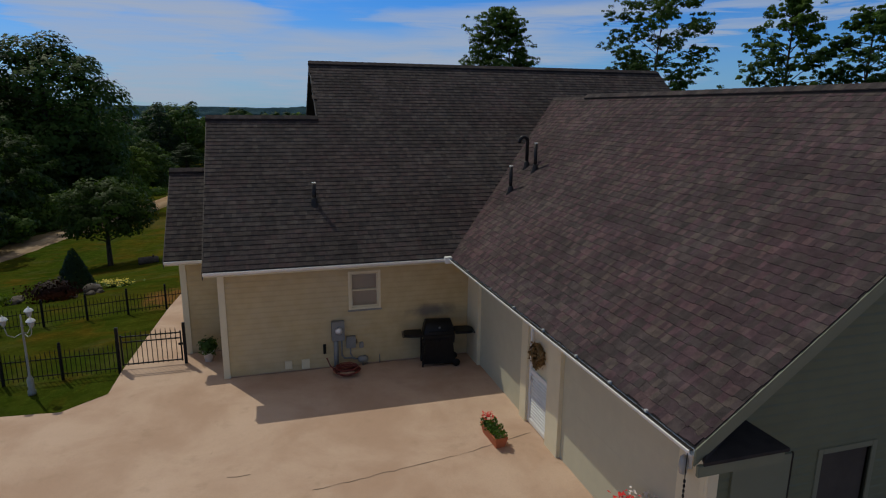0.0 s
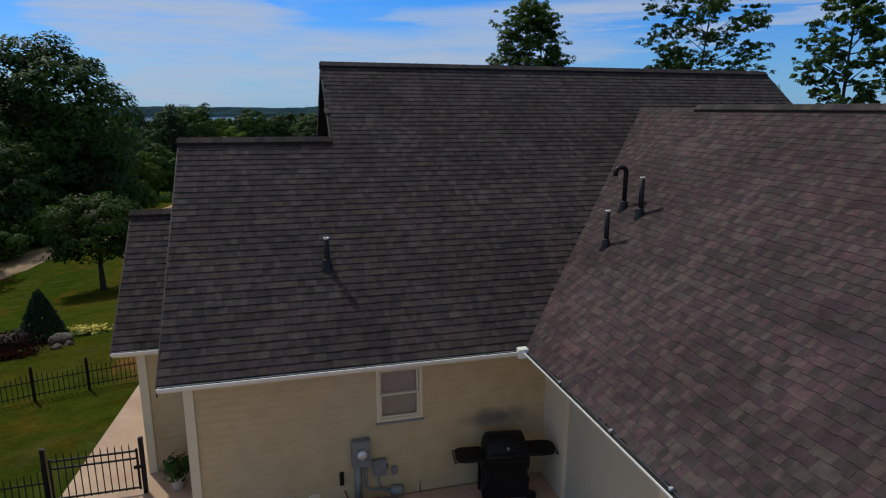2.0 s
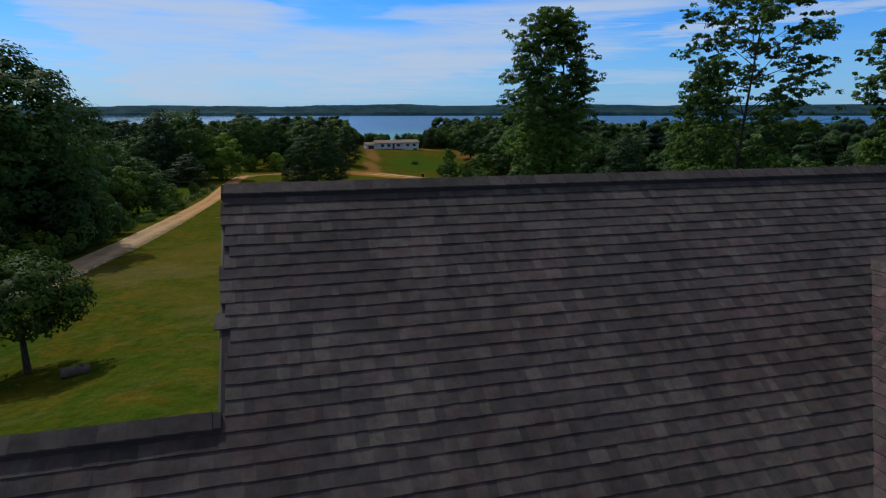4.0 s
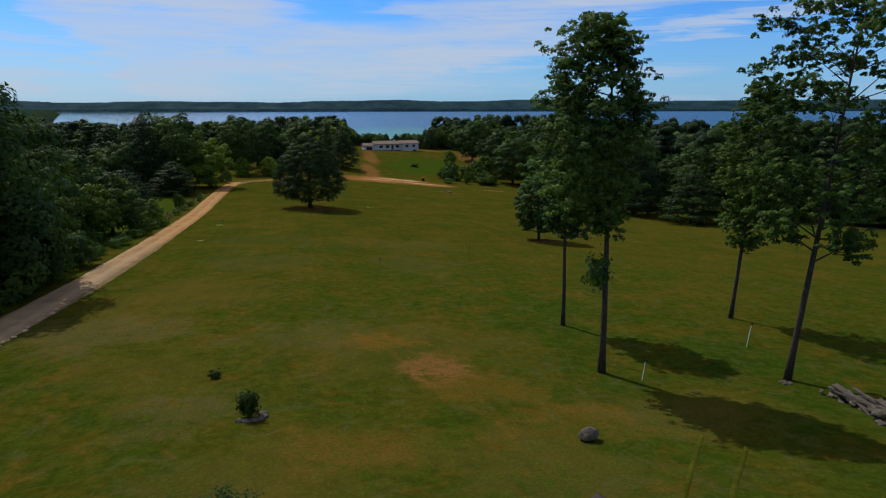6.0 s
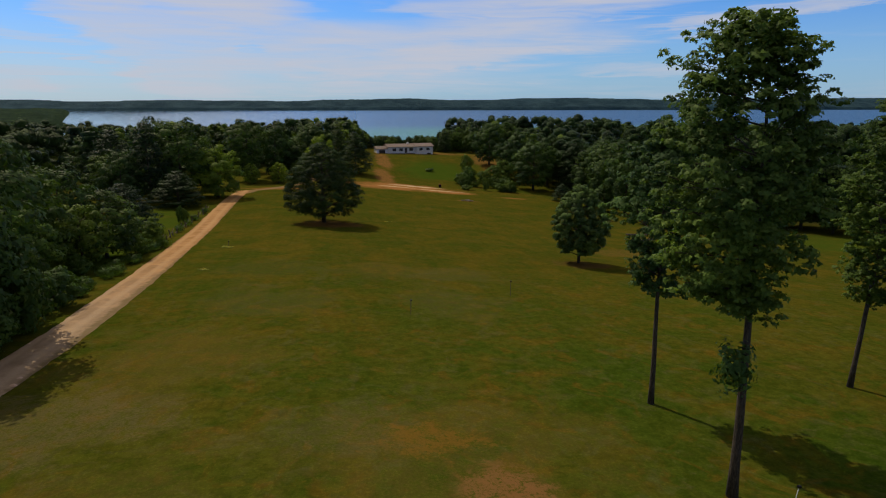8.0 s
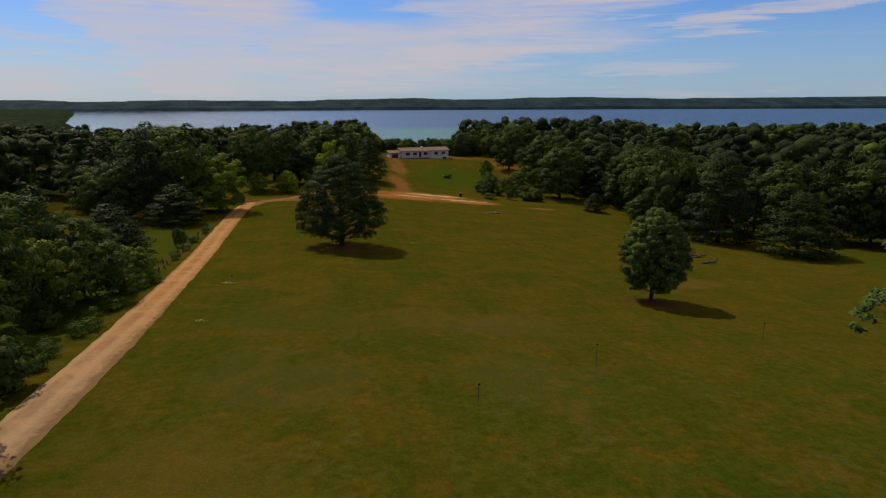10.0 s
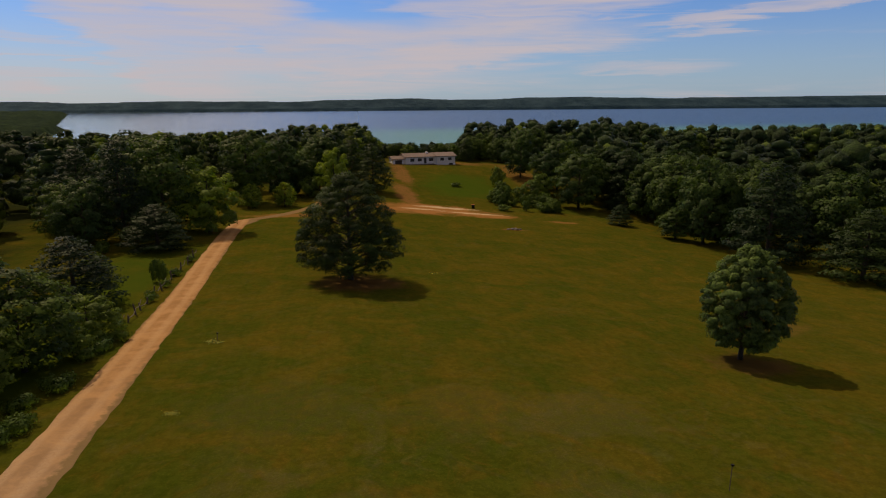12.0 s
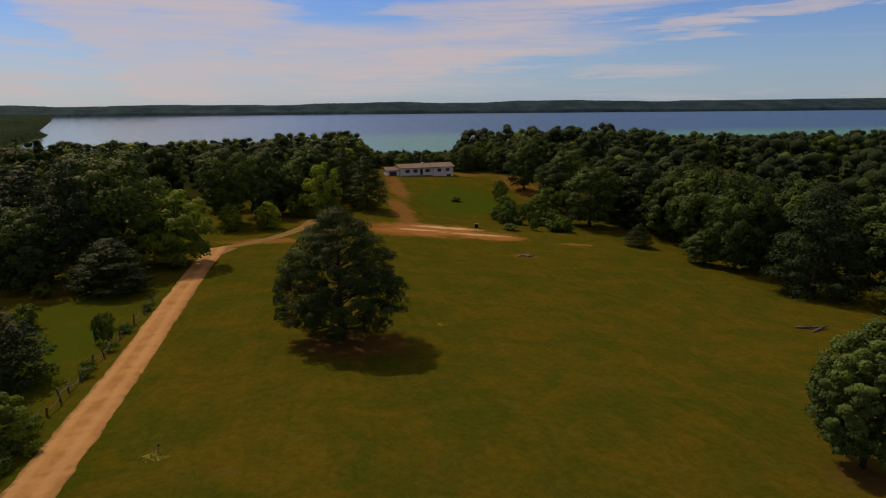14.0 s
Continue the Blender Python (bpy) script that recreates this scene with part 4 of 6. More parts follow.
gab = solid(bmesh.new(), [(WX - WOUT + 0.4, WY - 0.5, -4.0), (WX + WOUT - 0.4, WY - 0.5, -4.0), (WX + WOUT - 0.4, WY - 0.5, WZ - PITCH * (WOUT - 0.4) - 0.14), (WX, WY - 0.5, WZ - 0.14), (WX - WOUT + 0.4, WY - 0.5, WZ - PITCH * (WOUT - 0.4) - 0.14)], (0, -0.15, 0))
part("gable_wall", gab, VINYL, house)
for sx in (-1, 1):
    x = WX + sx * (WOUT - 0.45)
    part("wall_side", boxed((x - 0.07, BACK - 0.6, -4.0), (x + 0.07, WY - 0.66, WZ - PITCH * (WOUT - 0.4) - 0.14)), VINYL, house)
for x, y, z0, z1, dx, dy in ((0.02, WF, 0.03, EAVE - 0.125, 1, 1), (-0.98, 18.5, 0.03, EXZ - 0.125, 1, 1), (GXW, GYW, 0.03, EAVE - 0.13, 1, 1)):
    bm = bmesh.new()
    box(bm, (x - 0.055, y - 0.055, z0), (x + 0.09, y + 0.0, z1), 0.004)
    box(bm, (x - 0.055, y - 0.001, z0), (x + 0.0, y + 0.09, z1), 0.004)
    part("corner_post", bm, TRIM, house)

# window in the front wall
win = part("window", boxed((WIN[0] - 0.01, WF + 0.09, WIN[2] - 0.02), (WIN[1] + 0.01, WF + 0.14, WIN[3] + 0.02)), BLIND, house, "white double-hung window with a drawn cream blind")
fr = bmesh.new()
for lo, hi in (((WIN[0] - 0.06, WIN[2] - 0.06), (WIN[0], WIN[3] + 0.06)), ((WIN[1], WIN[2] - 0.06), (WIN[1] + 0.06, WIN[3] + 0.06)), ((WIN[0], WIN[3]), (WIN[1], WIN[3] + 0.06)), ((WIN[0], WIN[2] - 0.06), (WIN[1], WIN[2]))):
    box(fr, (lo[0], WF - 0.045, lo[1]), (hi[0], WF + 0.06, hi[1]), 0.006)
part("window_frame", fr, TRIM, win)
mid = (WIN[2] + WIN[3]) / 2
for z0, z1, dy in ((WIN[2], mid + 0.015, 0.0), (mid - 0.015, WIN[3], 0.03)):
    bm = bmesh.new()
    for lo, hi in (((WIN[0], z0), (WIN[0] + 0.035, z1)), ((WIN[1] - 0.035, z0), (WIN[1], z1)), ((WIN[0] + 0.035, z0), (WIN[1] - 0.035, z0 + 0.035)), ((WIN[0] + 0.035, z1 - 0.035), (WIN[1] - 0.035, z1))):
        box(bm, (lo[0], WF - 0.02 + dy, lo[1]), (hi[0], WF + 0.01 + dy, hi[1]), 0.004)
    part("sash", bm, TRIM, win)
    p = part("pane", boxed((WIN[0] + 0.03, WF - 0.006 + dy, z0 + 0.03), (WIN[1] - 0.03, WF - 0.002 + dy, z1 - 0.03)), GLASS, win)
    p.visible_shadow = False
part("window_sill", boxed((WIN[0] - 0.08, WF - 0.06, WIN[2] - 0.10), (WIN[1] + 0.08, WF + 0.0, WIN[2] - 0.062), 0.004), GREY, win)

# garage wall: piers, two panelled doors and a side door
def pier(y0, y1):
    part("pier", boxed((GXW, y0, 0.02), (GXW + 0.25, y1, EAVE - 0.13), 0.006), TRIM, house)


DOORS = [(13.25, 15.85), (8.35, 11.55)]
for y0, y1 in ((15.85, 16.66), (12.95, 13.25), (11.55, 12.05), (7.93, 8.35)):
    pier(y0, y1)
part("wall_garage", boxed((GXW + 0.02, GYW + 0.04, 2.24), (GXW + 0.23, 16.66, EAVE - 0.128)), VINYL, house)
for y0, y1 in DOORS:
    d = part("garage_door", boxed((GXW + 0.08, y0, 0.03), (GXW + 0.12, y1, 2.235)), GDOOR, house, "beige panelled garage door, closed")
    cols = 3
    for r in range(4):
        for c in range(cols):
            w, h = (y1 - y0) / cols, 2.2 / 4
            a, b = y0 + c * w, 0.03 + r * h
            bm = bmesh.new()
            box(bm, (GXW + 0.074, a + 0.0004, b + 0.0006), (GXW + 0.081, a + w - 0.0004, b + h - 0.0006))
            part("panel", bm, GDOOR, d)
side = part("door", boxed((GXW + 0.10, 12.05, 0.05), (GXW + 0.14, 12.95, 2.235)), TRIM, house, "cream side door with a louvred lower half")
for k in range(14):
    bm = bmesh.new()
    z = 0.16 + k * 0.07
    solid(bm, [(GXW + 0.10, 12.15, z), (GXW + 0.10, 12.85, z), (GXW + 0.065, 12.85, z - 0.03), (GXW + 0.065, 12.15, z - 0.03)], (0, 0, 0.02))
    part("slat", bm, WHITE, side)
bm = bmesh.new()
for a, b in ((12.05, 12.14), (12.86, 12.95)):
    box(bm, (GXW + 0.055, a, 0.05), (GXW + 0.10, b, 2.23), 0.005)
for z in (0.05, 1.12, 2.13):
    box(bm, (GXW + 0.055, 12.14, z), (GXW + 0.10, 12.86, z + 0.09), 0.005)
part("door_rail", bm, WHITE, side)
part("door_knob", lathe(bmesh.new(), [(0.01, 0), (0.028, 0.01), (0.03, 0.03), (0.012, 0.05)], 12), GALV, side, "metal door knob", True, pose(GXW + 0.06, 12.80, 1.0, 0, -90, 0))

# gable end: pale door, dark side door and pent canopy
pale = part("door", boxed((6.20, GYW - 0.055, 0.06), (7.06, GYW - 0.003, 2.18), 0.004), GABLE_TRIM, house, "plain pale grey-green door in the garage gable")
part("door_edge", boxed((7.065, GYW - 0.05, 0.06), (7.09, GYW - 0.003, 2.18)), BLACK, pale, "dark gap beside the door")
dd = part("door", boxed((7.58, GYW + 0.02, 0.06), (8.36, GYW + 0.07, 2.05)), DARK_ROOM, house, "dark doorway in the garage gable")
bm = bmesh.new()
for a, b, c, e in ((7.49, 7.57, 0.05, 2.14), (8.37, 8.45, 0.05, 2.14), (7.57, 8.37, 2.06, 2.14)):
    box(bm, (a, GYW - 0.04, c), (b, GYW + 0.04, e), 0.005)
part("door_frame", bm, GABLE_TRIM, dd)
bm = bmesh.new()
solid(bm, [(5.34, GY - 0.09, 2.62), (6.46, GY - 0.09, 2.62), (6.30, GYW, 2.72), (5.98, GYW, 3.02), (5.62, GYW, 2.76)], (0, 0, -0.04))
part("eave_return", bm, FELT, house, "small dark shingled eave return")
part("eave_fascia", boxed((5.30, GY - 0.07, 2.44), (6.42, GY - 0.022, 2.575), 0.006), GABLE_TRIM, house)


# vent pipes
def vent_pipe(x, y, z, tall, r, hook=False, label="black plastic vent pipe with a rubber boot"):
    p = part("vent_pipe", bmesh.new(), PVC, house, label)
    bm = bmesh.new()
    if hook:
        pts = [(x, y, z - 0.05), (x, y, z + tall - 0.12)] + [(x - 0.11 + 0.11 * math.cos(q), y - 0.02 * math.sin(q), z + tall - 0.12 + 0.11 * math.sin(q)) for q in np.linspace(0, math.pi, 9)[1:]] + [(x - 0.22, y, z + tall - 0.17)]
    else:
        pts = [(x, y, z - 0.05), (x, y, z + tall)]
    tube(bm, pts, r, 12, caps=True)
    p.data = mesh_of("vent_pipe", bm, PVC, True)
    part("boot", lathe(bmesh.new(), [(r * 3.0, -0.17), (r * 2.6, -0.06), (r * 1.7, 0.02), (r * 1.45, 0.13), (r * 1.2, 0.15)], 14, (x, y, z)), PVC, p, "black rubber boot", True)
    if not hook:
        part("rim", lathe(bmesh.new(), [(r * 1.12, -0.03), (r * 1.14, 0.0), (r * 0.85, 0.004), (r * 0.8, -0.01)], 14, (x, y, z + tall)), ALU, p, "pale rim", True)
    return p


vent_pipe(2.26, 17.63, main_z(17.63), 0.52, 0.048)
vent_pipe(7.12, 16.95, garage_z(7.12), 0.66, 0.045)
vent_pipe(7.80, 17.00, garage_z(7.80), 0.70, 0.045)
vent_pipe(7.84, 17.62, garage_z(7.84), 0.80, 0.045, True, "black hooked vent pipe with a rubber boot")

# chimney at the back: grey siding, rusty steel cap, round flue
CX0, CX1, CY0, CY1, CZ = 5.20, 6.68, 28.58, 29.36, 6.19
chim = part("chimney", boxed((CX0 + 0.07, CY0 + 0.07, -2.0), (CX1 - 0.07, CY1 - 0.05, CZ - 0.06)), WHITE_SIDING, house, "grey-sided square chimney with a rusty cap")
z = 0.2
while z < CZ - 0.42:
    bm = bmesh.new()
    solid(bm, [(CX0 + 0.13, CY0 + 0.040, z), (CX1 - 0.13, CY0 + 0.040, z), (CX1 - 0.13, CY0 + 0.066, z + 0.105), (CX0 + 0.13, CY0 + 0.066, z + 0.105)], (0, 0.014, 0))
    part("siding_board", bm, WHITE_SIDING, chim)
    z += 0.1
for x0, x1 in ((CX0 + 0.04, CX0 + 0.135), (CX1 - 0.135, CX1 - 0.04)):
    part("corner_board", boxed((x0, CY0 + 0.036, -1.0), (x1, CY0 + 0.14, CZ - 0.07), 0.004), WHITE_SIDING, chim)
part("frieze", boxed((CX0 + 0.03, CY0 + 0.03, CZ - 0.33), (CX1 - 0.03, CY1 - 0.02, CZ - 0.065), 0.006), WHITE_SIDING, chim)
bm = box(bmesh.new(), (CX0 - 0.02, CY0, CZ - 0.07), (CX1 + 0.02, CY1, CZ), 0.006)
cap = part("cap", bm, RUST, chim, "rusty orange steel cap")
bm = lathe(bmesh.new(), [(0.225, 0.0), (0.205, 0.035), (0.172, 0.06)], 24, (5.925, 28.92, CZ))
part("collar", bm, RUST, chim, smooth=True)
part("flue", lathe(bmesh.new(), [(0.175, 0.0), (0.175, 0.31), (0.185, 0.32), (0.185, 0.34)], 24, (5.925, 28.92, CZ + 0.05)), BLACK, chim, "round black flue", True)
part("flue_lid", lathe(bmesh.new(), [(0.190, 0.0), (0.190, 0.018), (0.17, 0.022), (0.02, 0.024)], 24, (5.925, 28.92, CZ + 0.39)), GALV, chim, "galvanised lid", True)


# ---- paving ----
PAVE = [(-30, -14), (40, -14), (40, 7.79), (6.2, 7.79), (6.2, 16.66), (0.03, 16.66), (0.03, 18.48), (-0.99, 18.48), (-1.0, 24.5), (-1.75, 24.5), (-2.0, 22.5), (-2.40, 17.85), (-2.45, 16.5), (-3.2, 15.85), (-4.3, 15.95), (-8, 16.4), (-16, 16.8), (-30, 17)]
solo("pavement", slab(bmesh.new(), PAVE, -1.2, 0.03), CONCRETE, "sunlit sandy-pink concrete yard with thin cracks", "paving", kind="structure")


def crack(pts, w, seed):
    rnd = random.Random(seed)
    bm = bmesh.new()
    line = []
    for (a, b), (c, d) in zip(pts, pts[1:]):
        k = max(2, int(math.hypot(c - a, d - b) / 0.15))
        line += [(a + (c - a) * i / k + rnd.uniform(-0.02, 0.02), b + (d - b) * i / k + rnd.uniform(-0.02, 0.02)) for i in range(k)]
    line.append(pts[-1])
    prev = None
    for x, y in line:
        h = w * rnd.uniform(0.2, 1.0)
        cur = (bm.verts.new((x, y - h, 0.034)), bm.verts.new((x, y + h, 0.034)))
        if prev:
            bm.faces.new((prev[0], cur[0], cur[1], prev[1]))
        prev = cur
    solo("crack", bm, CRACK, "thin dark crack in the concrete", "crack", kind="structure")


crack([(1.6, 11.75), (3.0, 11.95), (4.4, 12.15), (5.85, 12.5)], 0.012, 1)
crack([(0.2, 12.5), (0.6, 12.5)], 0.012, 2)
crack([(-0.1, 13.0), (0.0, 16.6)], 0.006, 4)

# ---- trees ----
def leaves_mesh(name, centres, sizes, out, mat, seed, fold=0.25, loose=0.5, thin=1.0):
    """Small bent leaf sprays round the given centres, facing mostly outward and up."""
    r = np.random.RandomState(seed)
    n = len(centres)
    d = out + r.normal(0, loose, (n, 3)) + np.array([0, 0, 0.35])
    d /= np.linalg.norm(d, axis=1)[:, None] + 1e-9
    a = np.cross(d, r.normal(0, 1, (n, 3)))
    a /= np.linalg.norm(a, axis=1)[:, None] + 1e-9
    b = np.cross(d, a)
    s = sizes[:, None]
    k = r.uniform(0.6, 1.0, (n, 1)) * thin
    v = np.stack([centres + a * s - d * s * fold, centres + (b * 0.87 * k - a * 0.5) * s + d * s * fold * 0.5, centres - (b * 0.87 * k + a * 0.5) * s - d * s * fold * r.uniform(-1, 1, (n, 1))], 1)
    me = raw_mesh(name, v.reshape(-1, 3), np.arange(3 * n).reshape(n, 3), mat, True)
    nrm = out / (np.linalg.norm(out, axis=1)[:, None] + 1e-9) + d * loose * 0.6
    nrm /= np.linalg.norm(nrm, axis=1)[:, None] + 1e-9
    me.normals_split_custom_set_from_vertices(np.repeat(nrm, 3, axis=0).astype(np.float32))
    return me


def broadleaf(seed, tall, base, radius, profile, count, leaf, mat, trunk_r, limbs=30, lean=(0, 0), spread=0.55, droop=0.0, squash=1.0, forks=3, bias=(0, 0), thin=1.0, loose=0.5, uneven=(0.72, 1.12), tuft=0.2, per=22):
    """Trunk mesh and crown mesh of a broad-leaved tree that stands on its own origin.
    profile(h): reach of the crown at h, 0 at its base and 1 at its top, in parts of radius."""
    rnd, nr = random.Random(seed), np.random.RandomState(seed)
    bm = bmesh.new()
    wob = [(rnd.uniform(-0.1, 0.1), rnd.uniform(-0.1, 0.1)) for _ in range(9)]
    axis = lambda h: Vector((lean[0] * h / tall + wob[int(7.99 * min(h, tall) / tall)][0] * h / tall, lean[1] * h / tall + wob[int(7.99 * min(h, tall) / tall)][1] * h / tall, h))
    hs = np.linspace(-0.3, tall * 0.93, 11)
    tube(bm, [axis(max(h, 0)) + Vector((0, 0, min(h, 0))) for h in hs], [trunk_r * (1.25 if i == 0 else 1.0) * (1 - 0.88 * i / 10) for i in range(11)], 8)
    cent, outw, size = [], [], []
    for i in range(limbs):
        f = (i + rnd.random()) / limbs
        h = base + (tall - base) * (f ** 0.9) * 0.93
        q = i * 2.39996 + rnd.uniform(-0.4, 0.4)
        reach = radius * profile(f) * rnd.uniform(*uneven)
        rise = reach * rnd.uniform(0.15, 0.65) * (1 - droop)
        root = axis(max(h - rise * 0.8, base * 0.85))
        tip = axis(h) + Vector((math.cos(q) * reach + bias[0], math.sin(q) * reach + bias[1], rise * 0.25 - droop * reach))
        midp = root.lerp(tip, 0.5) + Vector((0, 0, rise * 0.12))
        tr = trunk_r * 0.32 * (1 - 0.6 * f)
        tube(bm, [root, midp, tip], [tr, tr * 0.6, tr * 0.18], 5, caps=False)
        ends = [(midp.lerp(tip, 0.15), 0.8), (midp.lerp(tip, 0.6), 1.0), (tip, 1.0)]
        for _ in range(forks):
            p = root.lerp(tip, rnd.uniform(0.35, 0.85))
            e = p + Vector((math.cos(q + rnd.uniform(-1.3, 1.3)), math.sin(q + rnd.uniform(-1.3, 1.3)), rnd.uniform(-0.15, 0.6))) * (reach * rnd.uniform(0.25, 0.5))
            tube(bm, [p, e], [tr * 0.45, tr * 0.12], 4, caps=False)
            ends.append((e, 0.9))
        for e, wgt in ends:
            k = int(count / (limbs * (3 + forks)) * wgt * rnd.uniform(0.55, 1.5))
            sg = spread * rnd.uniform(0.6, 1.25)
            m = max(1, k // per)
            mid = np.array(e) + np.clip(nr.normal(0, 1, (m, 3)), -1.6, 1.6) * np.array([sg, sg, sg * 0.62 * squash])
            own = nr.randint(0, m, k)
            u = nr.normal(0, 1, (k, 3))
            u /= np.linalg.norm(u, axis=1)[:, None] + 1e-9
            u[:, 2] = np.where(u[:, 2] < -0.35, -u[:, 2], u[:, 2])
            big = (tuft * nr.uniform(0.7, 1.3, m))[own][:, None]
            pts = mid[own] + u * nr.uniform(0.35, 1.0, (k, 1)) ** 0.6 * big * np.array([1, 1, 0.75 * squash])
            cent.append(pts)
            ax = axis(h)
            away = (pts - np.array([ax.x, ax.y, h - 0.6])) / max(radius, 1)
            outw.append(u + away * 0.6 + np.array([0, 0, 0.25]))
            size.append(nr.uniform(0.55, 1.3, k) * leaf)
    crown = leaves_mesh("crown", np.concatenate(cent), np.concatenate(size), np.concatenate(outw), mat, seed, 0.25, loose, thin)
    return mesh_of("trunk", bm, BARK, True), crown


def mound(seed, tall, base, radius, profile, tufts, per, leaf, mat, trunk_r, size, flat=0.85, thin=1.0, loose=0.35, lift=0.2):
    """Trunk mesh and crown mesh of a dense tree: overlapping leaf clumps of the given size on the face of the crown, some inside it."""
    rnd, r = random.Random(seed), np.random.RandomState(seed)
    f = np.linspace(0, 1, 200)
    reach = np.array([max(profile(a), 0.03) for a in f])
    share = np.cumsum(reach)
    h = np.interp((np.arange(tufts) + r.uniform(0, 1, tufts)) / tufts * share[-1], share, f)
    q = np.arange(tufts) * 2.39996 + r.uniform(-0.5, 0.5, tufts)
    own = size * r.uniform(0.7, 1.25, tufts)
    rad = np.clip(np.interp(h, f, reach) * radius * r.uniform(0.86, 1.08, tufts) - own * 0.55, 0.0, None)
    rad *= np.where(np.arange(tufts) % 3 == 2, 0.58, 1.0)
    mid = np.stack([np.cos(q) * rad, np.sin(q) * rad, base + own * flat * 0.5 + (tall - base - own * flat * 1.3) * h], 1)
    u = r.normal(0, 1, (tufts, per, 3))
    u /= np.linalg.norm(u, axis=-1)[..., None]
    u[..., 2] = np.where(u[..., 2] < -0.45, -u[..., 2], u[..., 2])
    c = mid[:, None, :] + u * r.uniform(0.5, 1.05, (tufts, per, 1)) ** 0.7 * own[:, None, None] * np.array([1, 1, flat])
    away = np.stack([np.cos(q) * rad / radius, np.sin(q) * rad / radius, h - 0.45], 1)
    o = u + away[:, None, :] * 0.8 + np.array([0, 0, lift])
    k = tufts * per
    crown = leaves_mesh("crown", c.reshape(k, 3), r.uniform(0.6, 1.25, k) * leaf, o.reshape(k, 3), mat, seed, 0.25, loose, thin)
    bm = bmesh.new()
    tube(bm, [(rnd.uniform(-0.05, 0.05) * a, rnd.uniform(-0.05, 0.05) * a, -0.3 + a * (tall * 0.9 + 0.3)) for a in np.linspace(0, 1, 8)], [trunk_r * (1.25 - 1.15 * a) for a in np.linspace(0, 1, 8)], 8)
    for m in mid[::4]:
        root = Vector((0, 0, max(m[2] - 0.35 * math.hypot(m[0], m[1]), base * 0.8)))
        tube(bm, [root, root.lerp(Vector(m), 0.55) + Vector((0, 0, 0.1)), Vector(m)], [trunk_r * 0.28, trunk_r * 0.18, trunk_r * 0.06], 5, caps=False)
    return mesh_of("trunk", bm, BARK, True), crown


def plant_tree(name, meshes, x, y, label, category="tree", group="", turn=0.0, z=None):
    z = float(height(x, y)) - 0.06 if z is None else z
    t = thing(name, MEADOW @ pose(x, y, z, 0, 0, turn), label, category, group)
    part("trunk", meshes[0], None, t)
    part("crown", meshes[1], None, t)
    return t


tall_oval = lambda f: (0.45 + 0.9 * f) if f < 0.45 else 0.86 + 0.22 * math.sin((f - 0.45) / 0.55 * 2.2) - 0.55 * max(0, (f - 0.8) / 0.2)
spire = lambda f: (0.80 + 1.3 * f) if f < 0.17 else 1.02 * (1 - ((f - 0.17) / 0.86) ** 1.5) ** 0.75
flame = lambda f: 0.40 + 1.25 * f if f < 0.48 else (1 - ((f - 0.48) / 0.56) ** 1.6) ** 0.75
fan = lambda f: 0.55 + 0.7 * f if f < 0.6 else 0.97 - 0.62 * ((f - 0.6) / 0.4) ** 1.3
ball = lambda f: 0.35 + math.sin(math.pi * (0.12 + 0.82 * f)) * 0.75

maple_egg = lambda f: math.sqrt(max(0.12, 1 - ((f - 0.40) / 0.50) ** 2)) if f < 0.40 else max(0.08, 1 - ((f - 0.40) / 0.63) ** 1.9) ** 0.75
full = lambda f: math.sqrt(max(0.10, 1 - ((f - 0.42) / 0.62) ** 2))
cone_pine = lambda f: 0.74 + 1.3 * f if f < 0.2 else (1 - ((f - 0.2) / 0.84) ** 1.75) ** 0.76

first_oak = plant_tree("oak_tree", broadleaf(11, 21.6, 8.9, 3.1, flame, 64000, 0.108, LEAF_OAK, 0.23, 52, (-0.4, 0.4), 0.48, forks=5, bias=(-1.5, 0), tuft=0.27, per=26), 20.6, 57.6, "tall slender oak with a high narrow crown and bare trunk", group="meadow oaks")
plant_tree("oak_tree", broadleaf(12, 17.6, 7.4, 2.5, flame, 34000, 0.115, LEAF_OAK, 0.18, 36, (-0.4, 0), 0.44, forks=4, tuft=0.27, per=26), 22.1, 67.8, "slim oak with a bare lower trunk in the meadow", group="meadow oaks")
plant_tree("oak_tree", broadleaf(13, 20.8, 6.2, 2.9, flame, 42000, 0.115, LEAF_LIGHT, 0.18, 42, (1.0, 0), 0.48, forks=4, tuft=0.27, per=26), 38.2, 69.6, "slim light-green oak with a bare lower trunk", group="meadow oaks")
plant_tree("oak_tree", broadleaf(14, 24.8, 8.2, 4.9, fan, 54000, 0.118, LEAF_LIGHT, 0.21, 44, (2.4, 0.6), 0.48, forks=6, tuft=0.27, per=26), 32.2, 55.7, "tall leaning oak with a wide open crown", group="meadow oaks")
plant_tree("oak_tree", broadleaf(15, 25.0, 9.0, 4.0, flame, 29280, 0.16, LEAF_OAK, 0.32, 40, (0.5, 0.6), 0.50, forks=5, tuft=0.33, per=26), 46.5, 54.5, "tall oak with a rounded crown beyond the garage roof", group="meadow oaks")
plant_tree("oak_tree", broadleaf(16, 23.5, 8.0, 3.8, fan, 29280, 0.16, LEAF_OAK, 0.32, 40, (0.5, 0.6), 0.50, forks=5, tuft=0.33, per=26), 52.0, 51.0, "broad oak beyond the garage roof", group="meadow oaks")
plant_tree("pine_tree", mound(21, 14.5, 1.4, 7.0, cone_pine, 300, 260, 0.17, NEEDLE, 0.34, 1.0, 0.62, 0.4, 0.6), 0.6, 147.0, "broad dark-green pine standing alone in the meadow")
